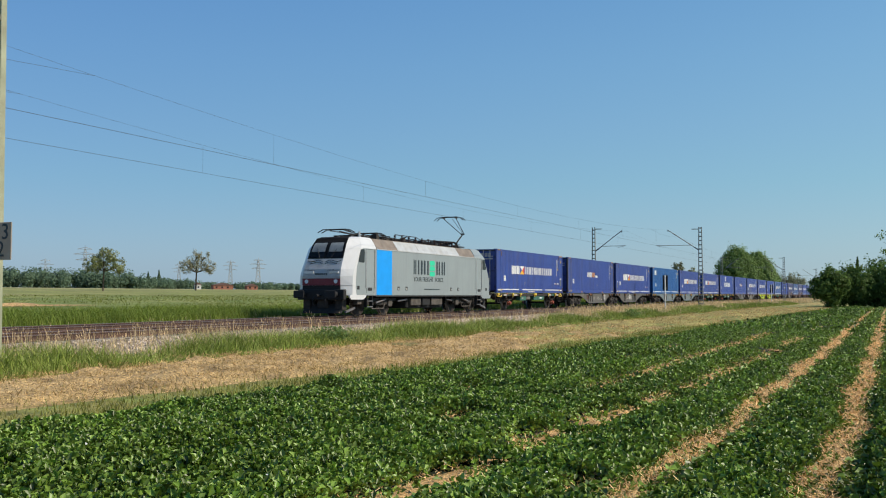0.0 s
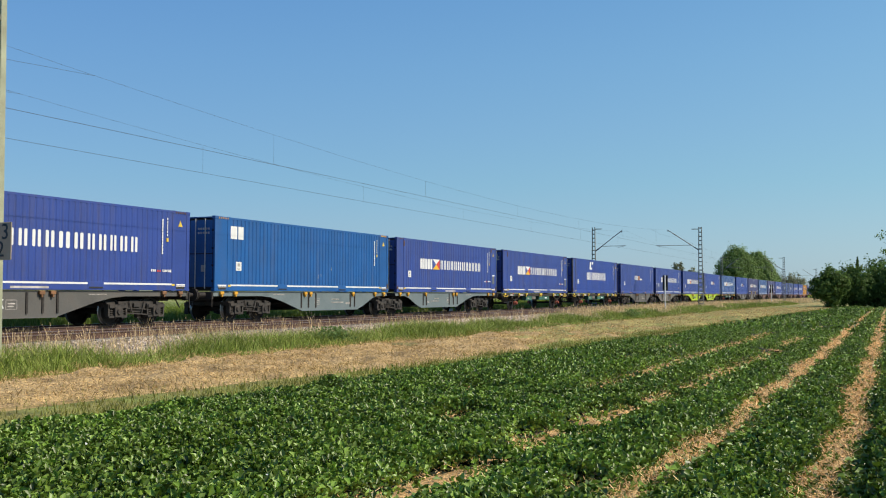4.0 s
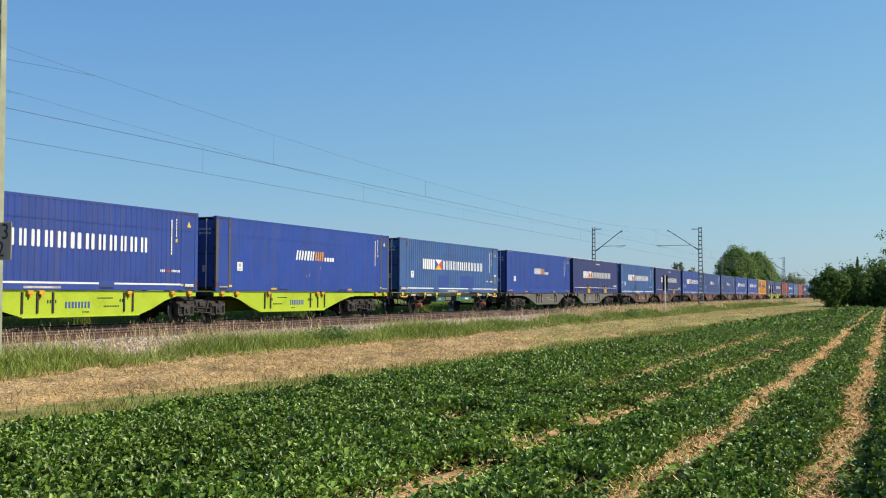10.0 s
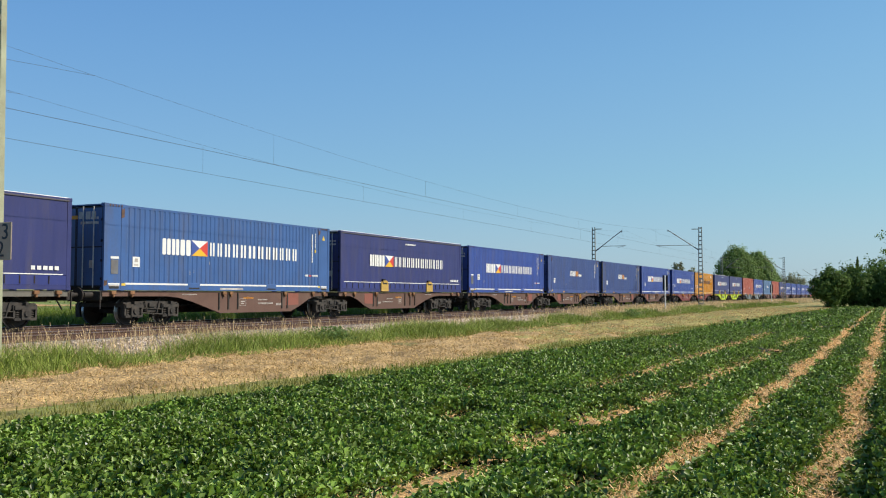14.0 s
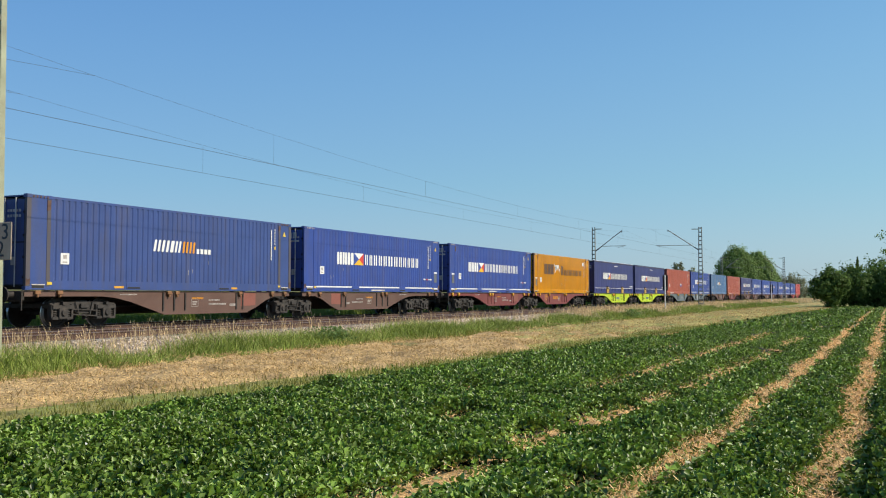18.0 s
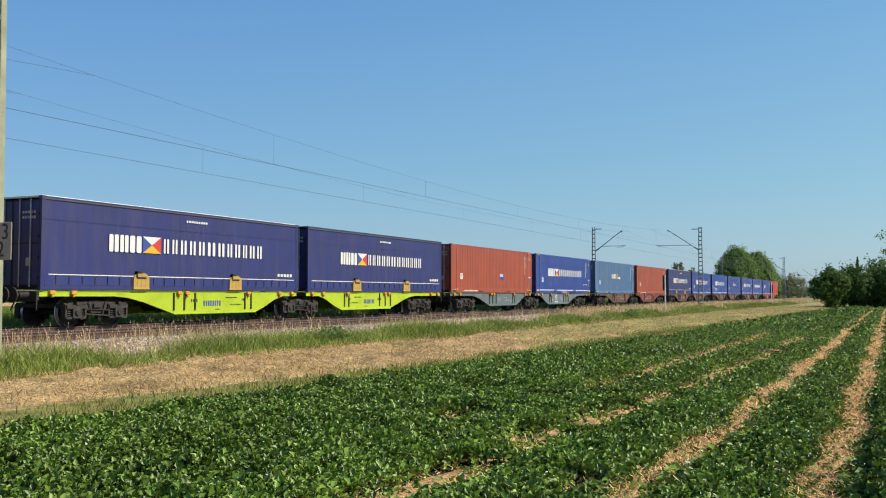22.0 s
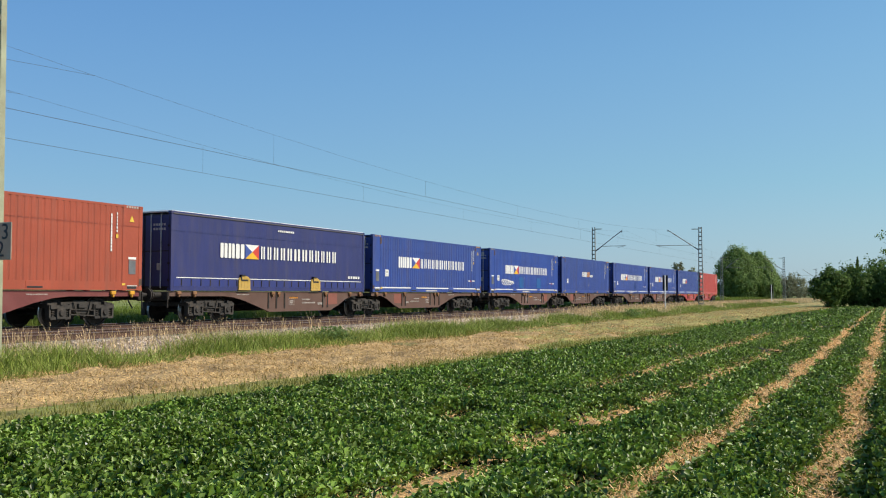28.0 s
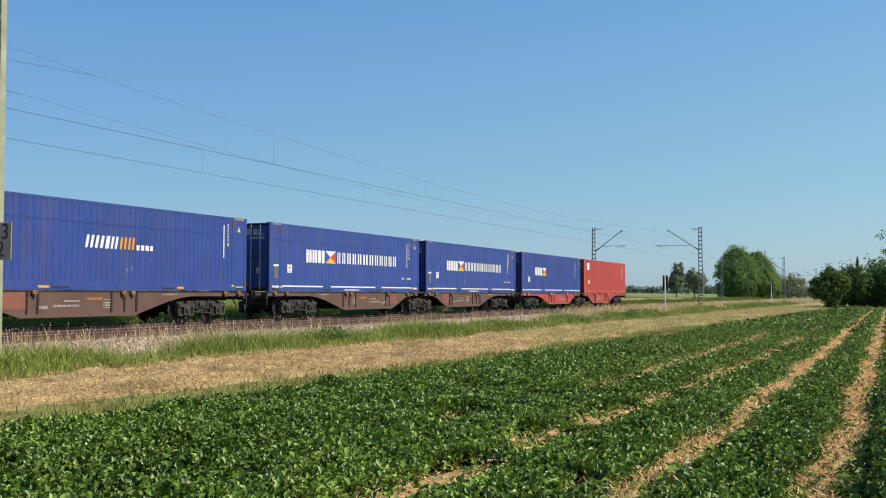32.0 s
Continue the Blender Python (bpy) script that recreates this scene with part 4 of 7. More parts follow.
def bogie_mesh():
    """Cast two-axle bogie: boxed axle guides with coil springs, a low bent side frame and brake rods."""
    bm = bmesh.new()
    for s in (-1, 1):
        y0, y1 = sorted((s * 0.96, s * 1.06))
        prism(bm, [(-1.34, 0.66), (-0.52, 0.66), (-0.36, 0.50), (-0.18, 0.42), (0.18, 0.42), (0.36, 0.50), (0.52, 0.66), (1.34, 0.66), (1.34, 0.76), (0.50, 0.80), (-0.50, 0.80), (-1.34, 0.76)], y0, y1)
        for x in (-0.9, 0.9):
            for a, b, z0, z1, d in ((-0.40, 0.40, 0.58, 0.70, 1.17), (-0.17, 0.17, 0.28, 0.62, 1.19), (-0.40, 0.40, 0.25, 0.33, 1.15), (-0.43, -0.36, 0.30, 0.72, 1.13), (0.36, 0.43, 0.30, 0.72, 1.13)):
                y0, y1 = sorted((s * 0.94, s * d))
                box(bm, x + a, x + b, y0, y1, z0, z1)
            tube(bm, (x, s * 1.18, 0.46), (x, s * 1.24, 0.46), 0.11, 0.09, seg=12)
            for dx in (-0.26, 0.26):
                lathe(bm, x + dx, s * 1.07, ribbed(0.33, 0.60, 0.075, 4), 8)
            y0, y1 = sorted((s * 1.00, s * 1.20))
            box(bm, x - 0.05, x + 0.05, y0, y1, 0.70, 0.80)
        for x in (-0.36, 0.36):
            y0, y1 = sorted((s * 0.70, s * 0.84))
            box(bm, x - 0.06, x + 0.06, y0, y1, 0.22, 0.66)
            tube(bm, (x, s * 1.10, 0.80), (x * 0.6, s * 1.12, 0.36), 0.022, seg=5)
        tube(bm, (-0.50, s * 1.12, 0.40), (0.50, s * 1.12, 0.34), 0.025, seg=5)
        tube(bm, (-0.50, s * 1.10, 0.56), (0.50, s * 1.10, 0.52), 0.02, seg=5)
        y0, y1 = sorted((s * 1.05, s * 1.14))
        box(bm, -0.16, 0.16, y0, y1, 0.60, 0.74, bevel=0.01)
    box(bm, -0.24, 0.24, -1.0, 1.0, 0.56, 0.84, bevel=0.02)
    box(bm, -1.34, -1.24, -1.0, 1.0, 0.60, 0.74)
    box(bm, 1.24, 1.34, -1.0, 1.0, 0.60, 0.74)
    data = bpy.data.meshes.new("bogie")
    bm.to_mesh(data)
    bm.free()
    data.materials.append(BOGIE_DUST)
    return data


BOGIE = bogie_mesh()


def add_bogie(w, x):
    b = part("bogie", BOGIE, None, w, at=pose(x, 0, 0))
    for dx, keep in ((-0.9, FRONT_WHEELS), (0.9, REAR_WHEELS)):
        keep.append(part("wheelset", WHEELSET, None, b, at=pose(dx, 0, 0.46)))


def add_ends(w, first):
    """Buffers, coupling and hose at the free end; first: the end towards the locomotive; None: both ends."""
    for end, s, here in ((-0.05, -1, first in (True, None)), (LENGTH + 0.05, 1, first in (False, None))):
        if not here:
            continue
        for y in (-0.875, 0.875):
            bm = lathe(bmesh.new(), 0, 0, [(0.10, 0.0), (0.10, 0.42), (0.07, 0.42), (0.07, 0.60), (0.24, 0.61), (0.24, 0.65)], 14)
            bmesh.ops.transform(bm, matrix=Matrix.Translation((end, y, 1.02)) @ Matrix.Rotation(s * radians(90), 4, "Y"), verts=bm.verts[:])
            part("buffer", bm, BLACK_IRON, w)
        bm = lathe(bmesh.new(), 0, 0, [(0.16, 0.0), (0.16, 0.14), (0.05, 0.16), (0.05, 0.66), (0.09, 0.68), (0.09, 0.74)], 8)
        bmesh.ops.transform(bm, matrix=Matrix.Translation((end, 0, 0.98)) @ Matrix.Rotation(s * radians(90), 4, "Y"), verts=bm.verts[:])
        part("coupling", bm, BLACK_IRON, w)
        part("brake_hose", tube(bmesh.new(), (end + s * 0.1, -0.45, 0.95), (end + s * 0.35, -0.5, 0.55), 0.025, seg=6), DARK, w)
        part("headstock", boxes((*sorted((end - s * 0.1, end + s * 0.06)), -1.2, 1.2, 0.84, 1.14), bevel=0.02), BLACK_IRON, w)
        part("handrail", boxes((*sorted((end + s * 0.02, end + s * 0.05)), -1.24, -1.20, 0.55, 1.12)), BLACK_IRON, w)


PIN = {W_GREY: RUSTY, W_SLATE: YELLOW, W_LIME: YELLOW, W_BROWN: RUSTY, W_RUST: YELLOW, W_OLIVE: RUSTY, W_RED: YELLOW}


BELLY = [(0.0, 0.97), (3.1, 0.97), (3.7, 0.92), (4.4, 0.78), (5.2, 0.56), (5.95, 0.35), (10.85, 0.35), (11.4, 0.52), (12.1, 0.82), (12.7, 0.97), (LENGTH, 0.97), (LENGTH, 1.13), (0.0, 1.13)]


def fishbelly_wagon(colour, label, x, first, marks=(), wheel=None):
    """One half of an articulated container wagon: deep side girders that rise over the bogies. The front half carries the bogie at the joint."""
    w = thing("container_wagon", label, "wagon", "wagons of the freight train", at=pose(x, 0, 0))

    def at(u):
        return u if first else LENGTH - u

    def span(a, b):
        return sorted((at(a), at(b)))
    for s in (-1, 1):
        ya, yb = sorted((s * 1.16, s * 1.20))
        part("side_girder", prism(bmesh.new(), [(at(u), z) for u, z in BELLY], ya, yb), colour, w)
        ya, yb = sorted((s * 1.21, s * 1.08))
        part("top_flange", boxes((-0.02, LENGTH + 0.02, ya, yb, 1.10, 1.157), bevel=0.008), colour, w)
        ya, yb = sorted((s * 1.225, s * 1.08))
        part("bottom_flange", boxes((*span(5.97, 10.83), ya, yb, 0.32, 0.355)), colour, w)
        for u in (5.93, 6.49, 7.08, 10.06, 10.46):
            ya, yb = sorted((s * 1.20, s * 1.235))
            part("stanchion", boxes((*span(u, u + 0.07), ya, yb, 0.46, 1.10)), colour if colour is W_RUST else BLACK_IRON, w)
        for u in (0.45, 1.3, 6.20, 6.62, 10.27, 12.4, 13.3):
            ya, yb = sorted((s * 1.21, s * 1.30))
            k = at(u)
            part("container_pin", boxes((k - 0.09, k + 0.12, ya, yb, 1.03, 1.15), (k - 0.02, k + 0.05, ya, yb, 0.94, 1.03), bevel=0.015), PIN[colour], w)
    part("centre_sill", boxes((0.0, LENGTH, -0.30, 0.30, 0.80, 1.10)), BLACK_IRON, w)
    bm = bmesh.new()
    for u in (0.1, 2.4, 4.5, 6.85, 9.2, 11.0, LENGTH - 0.1):
        box(bm, at(u) - 0.1, at(u) + 0.1, -1.16, 1.16, 0.98, 1.10)
    part("cross_frame", bm, BLACK_IRON, w)
    for u0, u1, z0, z1, m, n in marks:
        a, b = span(u0, u1)
        part("caption", blocks(bmesh.new(), a, b, z0 + 0.25 * (z1 - z0), z1 - 0.1 * (z1 - z0), n * 2, -1.20, gap=0.4, thick=0.008), PRINT if m is WHITE else m, w)
    if colour in (W_BROWN, W_RUST, W_GREY, W_OLIVE, W_SLATE):
        # a fresher coat beside the pins, a framed stencil
        k = int(x * 13) % 5
        if colour in (W_BROWN, W_RUST):
            a, b = span(10.4, 11.35)
            part("fresh_coat", plate(bmesh.new(), [(a, 0.58), (b, 0.60), (b, 1.09), (a, 1.09)] if first else [(a, 0.60), (b, 0.58), (b, 1.09), (a, 1.09)], -1.20, 0.004), W_PRIMER, w, "patch of fresher red-brown primer")
        a, b = span(6.85 + 0.2 * k, 7.25 + 0.2 * k)
        bm = boxes((a, b, -1.206, -1.2, 0.86, 0.875), (a, b, -1.206, -1.2, 0.59, 0.605), (a, a + 0.015, -1.206, -1.2, 0.59, 0.875), (b - 0.015, b, -1.206, -1.2, 0.59, 0.875), (a + 0.07, b - 0.07, -1.206, -1.2, 0.74, 0.78), (a + 0.07, b - 0.12, -1.206, -1.2, 0.66, 0.70))
        part("stencil_frame", bm, PRINT, w)
    if wheel:
        bm = bmesh.new()
        c = at(5.52)
        tube(bm, (c, -1.21, 0.86), (c, -1.235, 0.86), 0.035, seg=8)
        for k in range(18):
            a, b = 2 * math.pi * k / 18, 2 * math.pi * (k + 1) / 18
            tube(bm, (c + 0.21 * math.cos(a), -1.24, 0.86 + 0.21 * math.sin(a)), (c + 0.21 * math.cos(b), -1.24, 0.86 + 0.21 * math.sin(b)), 0.02, seg=5)
        for k in range(3):
            a = math.pi * k / 3 + 0.3
            tube(bm, (c - 0.21 * math.cos(a), -1.238, 0.86 - 0.21 * math.sin(a)), (c + 0.21 * math.cos(a), -1.238, 0.86 + 0.21 * math.sin(a)), 0.012, seg=4)
        part("brake_wheel", bm, wheel, w, "round spoked handbrake wheel")
    part("air_tank", tube(bmesh.new(), (at(6.4), 0.55, 0.62), (at(8.4), 0.55, 0.62), 0.2, seg=12), BLACK_IRON, w)
    for u in (3.6, 4.2):
        part("brake_rod", tube(bmesh.new(), (at(u), -0.5, 0.6), (at(u + 2.2), -0.3, 0.7), 0.025, seg=5), BLACK_IRON, w)
    add_bogie(w, at(2.45))
    if first:
        add_bogie(w, LENGTH + 0.47)
        part("joint", boxes((LENGTH, LENGTH + 0.47, -0.45, 0.45, 0.72, 1.08), bevel=0.04), BLACK_IRON, w)
    else:
        part("joint", boxes((-0.45, 0.0, -0.40, 0.40, 0.74, 1.06), bevel=0.04), BLACK_IRON, w)
    add_ends(w, first)
    return w


def axle_guard_mesh():
    """Plate guards of one axle with a leaf spring and its shackles, 0.9 before the origin."""
    bm = bmesh.new()
    c = -0.9
    for s in (-1, 1):
        y0, y1 = sorted((s * 0.98, s * 1.02))
        for k in (-1, 1):
            prism(bm, [(c + k * 0.62, 0.93), (c + k * 0.44, 0.93), (c + k * 0.15, 0.60), (c + k * 0.15, 0.30), (c + k * 0.24, 0.30), (c + k * 0.26, 0.58)], y0, y1)
            tube(bm, (c + k * 0.52, s * 1.08, 0.70), (c + k * 0.60, s * 1.08, 0.93), 0.035, seg=6)
            box(bm, c + k * 0.60 - 0.09, c + k * 0.60 + 0.09, *sorted((s * 0.98, s * 1.16)), 0.80, 0.95, bevel=0.015)
        box(bm, c - 0.26, c + 0.26, y0, y1, 0.27, 0.31)
        for q in range(4):
            reach = 0.55 - 0.11 * q
            y2, y3 = sorted((s * 1.03, s * 1.13))
            prism(bm, [(c - reach, 0.735 - 0.025 * q), (c, 0.665 - 0.025 * q), (c + reach, 0.735 - 0.025 * q), (c + reach, 0.752 - 0.025 * q), (c, 0.685 - 0.025 * q), (c - reach, 0.752 - 0.025 * q)], y2, y3)
        box(bm, c - 0.09, c + 0.09, *sorted((s * 1.01, s * 1.15)), 0.56, 0.72, bevel=0.01)
    bmesh.ops.recalc_face_normals(bm, faces=bm.faces[:])
    data = bpy.data.meshes.new("axle_guard")
    bm.to_mesh(data)
    bm.free()
    data.materials.append(BOGIE_DUST)
    return data


AXLE_GUARD = axle_guard_mesh()


def flat_wagon(colour, label, x):
    """Two-axle container wagon: shallow sills, a dark bellied girder, green cabinets slung between the axles."""
    w = thing("container_wagon", label, "wagon", "wagons of the freight train", at=pose(x, 0, 0))
    for s in (-1, 1):
        ya, yb = sorted((s * 1.10, s * 1.20))
        part("side_sill", boxes((-0.15, LENGTH + 0.15, ya, yb, 0.95, 1.12), bevel=0.008), BLACK_IRON, w)
        for u, long, m in ((1.45, 0.75, PRINT), (2.02, 0.30, colour), (3.35, 0.60, PRINT), (10.55, 0.60, PRINT), (11.3, 0.5, colour), (12.35, 0.55, PRINT)):
            part("sill_plate", boxes((u, u + long, *sorted((s * 1.20, s * 1.212)), 0.97, 1.08)), m, w)
        for u in (0.35, 3.0, 4.48, 7.33, 7.61, 10.4, 12.0, 13.1):
            part("container_pin", boxes((u - 0.10, u + 0.12, *sorted((s * 1.21, s * 1.30)), 1.0, 1.15), (u - 0.03, u + 0.05, *sorted((s * 1.21, s * 1.27)), 0.90, 1.0), bevel=0.015), WARN_YELLOW, w, "yellow folding container pin")
        for u in (1.95, 12.25):
            part("tail_reflector", boxes((u, u + 0.12, *sorted((s * 1.212, s * 1.235)), 1.06, 1.16), bevel=0.01), FLAG_RED, w, "small red reflector")
        part("belly_girder", prism(bmesh.new(), [(3.1, 0.97), (4.45, 0.66), (9.55, 0.66), (10.75, 0.97)], *sorted((s * 0.72, s * 0.78))), BLACK_IRON, w)
        # step irons under the corners
        for end, k in ((0.12, 1), (LENGTH - 0.12, -1)):
            bm = bar_frame(bmesh.new(), [(end, s * 1.23, 1.02), (end + k * 0.12, s * 1.25, 0.92), (end + k * 0.75, s * 1.25, 0.92), (end + k * 0.85, s * 1.23, 1.02)], 0.028)
            part("corner_handle", bm, WARN_YELLOW, w, "yellow bent handle")
            for q in (0.15, 0.55):
                bm = bar_frame(bmesh.new(), [(end + k * q, s * 1.20, 0.95), (end + k * q, s * 1.22, 0.52), (end + k * (q + 0.26), s * 1.22, 0.52), (end + k * (q + 0.26), s * 1.20, 0.95)], 0.018, 5)
                part("step_iron", bm, BLACK_IRON, w)
    part("centre_sill", boxes((-0.1, LENGTH + 0.1, -0.30, 0.30, 0.78, 1.10)), BLACK_IRON, w)
    bm = bmesh.new()
    for u in (0.0, 1.9, 3.4, 4.5, 6.85, 9.2, 10.9, 12.3, LENGTH):
        box(bm, u - 0.12, u + 0.12, -1.10, 1.10, 0.95, 1.10)
    part("cross_frame", bm, BLACK_IRON, w)
    box_a = part("battery_box", boxes((4.70, 5.85, -1.16, -0.80, 0.63, 0.945), bevel=0.02), colour, w, "dull green equipment box")
    part("box_label", boxes((4.95, 5.25, -1.168, -1.158, 0.74, 0.83)), PRINT, box_a)
    part("brake_box", boxes((5.95, 6.72, -1.15, -0.80, 0.70, 0.945), bevel=0.02), W_OLIVE, w, "beige brake box")
    box_b = part("tool_box", boxes((7.45, 9.65, -1.16, -0.80, 0.66, 0.945), bevel=0.02), colour, w, "long dull green tool box")
    part("box_label", boxes((8.65, 9.15, -1.168, -1.158, 0.76, 0.86)), WHITE, box_b)
    part("box_seam", boxes((8.2, 8.215, -1.166, -1.158, 0.68, 0.93)), DARK, box_b)
    part("air_tank", tube(bmesh.new(), (4.6, 0.5, 0.66), (7.0, 0.5, 0.66), 0.22, seg=12), BLACK_IRON, w)
    for u, dx, keep in ((2.60, -0.9, FRONT_WHEELS), (11.55, -0.9, FRONT_WHEELS)):
        g = part("axle_guard", AXLE_GUARD, None, w, at=pose(u - dx, 0, 0))
        keep.append(part("wheelset", WHEELSET, None, g, at=pose(dx, 0, 0.46)))
        for s in (-1, 1):
            bm = boxes((-1.05, -0.75, *sorted((s * 0.96, s * 1.16)), 0.34, 0.58), bevel=0.05)
            tube(bm, (-0.9, s * 1.15, 0.47), (-0.9, s * 1.27, 0.47), 0.135, 0.10, seg=12)
            part("axle_box", bm, HUB_ORANGE, g, "red-orange axle box")
    add_ends(w, None)
    return w


# number, offset, container, wagon: from the locomotive to the tail
F, U, N = ferry_logo, unit_logo, feeder_logo
LABELS = {
    (0, "F"): "blue corrugated shipping container with white wordmark and flag emblem",
    (0, "U"): "blue corrugated shipping container with white and orange wordmark",
    (0, "N"): "blue corrugated shipping container with a large white wordmark",
    (1, "F"): "dark blue curtain-sided container with yellow lifting pockets"}
CONSIST = [
    (57.10, BLUE, F, "flat", W_TEAL), (72.20, BLUE, U, "belly", W_GREY), (86.84, BLUE, F, "belly", W_GREY), (102.00, TEAL, None, "belly", W_SLATE),
    (116.66, BLUE, F, "belly", W_SLATE), (131.62, BLUE, F, "flat", W_TEAL), (146.86, MID_BLUE, N, "flat", W_TEAL), (161.95, BLUE, U, "belly", W_GREY),
    (176.86, BLUE, F, "belly", W_OLIVE), (191.98, BLUE, F, "belly", W_LIME), (206.75, MID_BLUE, U, "belly", W_LIME), (221.65, PALE_BLUE, F, "flat", W_TEAL),
    (237.00, MID_BLUE, U, "belly", W_OLIVE), (251.67, CURTAIN, F, "belly", W_OLIVE), (266.76, PALE_BLUE, F, "belly", W_BROWN), (281.46, CURTAIN, F, "belly", W_BROWN),
    (296.38, BLUE, F, "belly", W_BROWN), (311.15, DUSK_BLUE, U, "belly", W_BROWN), (326.00, DUSK_BLUE, U, "belly", W_BROWN), (340.73, BLUE, F, "belly", W_BROWN),
    (355.87, BLUE, F, "belly", W_RUST), (370.32, ORANGE, F, "belly", W_RUST), (385.70, CURTAIN, F, "belly", W_LIME), (400.18, CURTAIN, F, "belly", W_LIME),
    (415.25, RED, None, "belly", W_SLATE), (429.88, BLUE, F, "belly", W_SLATE), (445.15, WEATHERED_BLUE, U, "belly", W_BROWN), (460.12, RED, None, "belly", W_RUST),
    (475.28, CURTAIN, F, "belly", W_BROWN), (489.84, BLUE, F, "belly", W_BROWN), (505.02, MID_BLUE, F, "belly", W_BROWN), (519.74, BLUE, U, "belly", W_BROWN),
    (535.00, BLUE, F, "belly", W_BROWN), (549.60, BLUE, F, "belly", W_BROWN), (564.66, BLUE, F, "belly", W_RED), (579.45, BRIGHT_RED, None, "belly", W_RED)]
WAGON_WORDS = {W_TEAL: "dull green", W_GREY: "dark grey", W_SLATE: "blue-grey", W_LIME: "lime green", W_BROWN: "brown", W_RUST: "rust red", W_OLIVE: "olive grey", W_RED: "bright red"}
BOX_WORDS = {TEAL: "plain turquoise corrugated shipping container with a small white emblem", RED: "plain brown-red corrugated shipping container on a wagon",
             BRIGHT_RED: "bright red corrugated shipping container on the last wagon", ORANGE: "faded orange corrugated shipping container with dark lettering bars",
             PALE_BLUE: "faded pale blue corrugated shipping container with white emblem bars"}
moving = []


def ring_band(x, z, inner, outer, y, seg=28):
    """A raised flat ring on a side wall."""
    bm = bmesh.new()
    loops = []
    for k in range(seg):
        a = 2 * math.pi * k / seg
        loops.append([bm.verts.new((x + q * math.cos(a), y - d, z + q * math.sin(a))) for q, d in ((outer, 0.0), (outer, 0.008), (inner, 0.008), (inner, 0.0))])
    for k in range(seg):
        a, b = loops[k], loops[(k + 1) % seg]
        for m in range(3):
            bm.faces.new((a[m], a[m + 1], b[m + 1], b[m]))
    bmesh.ops.recalc_face_normals(bm, faces=bm.faces[:])
    return bm


def scribble(x, y, z, wide, high, turns):
    """A looping painted line on a side wall."""
    pts = []
    steps = turns * 9
    for k in range(steps + 1):
        u = k / steps
        a = 2 * math.pi * turns * u
        pts.append((x + wide * u + 0.16 * wide * math.sin(a), y, z + high * (0.5 + (0.34 + 0.14 * math.sin(5 * u + turns)) * math.cos(a * 1.02 + 0.6))))
    bm = bmesh.new()
    for a, b in zip(pts, pts[1:]):
        tube(bm, a, b, 0.024, seg=4)
    for v in bm.verts:
        v.co.y = y + (v.co.y - y) * 0.12
    return bm


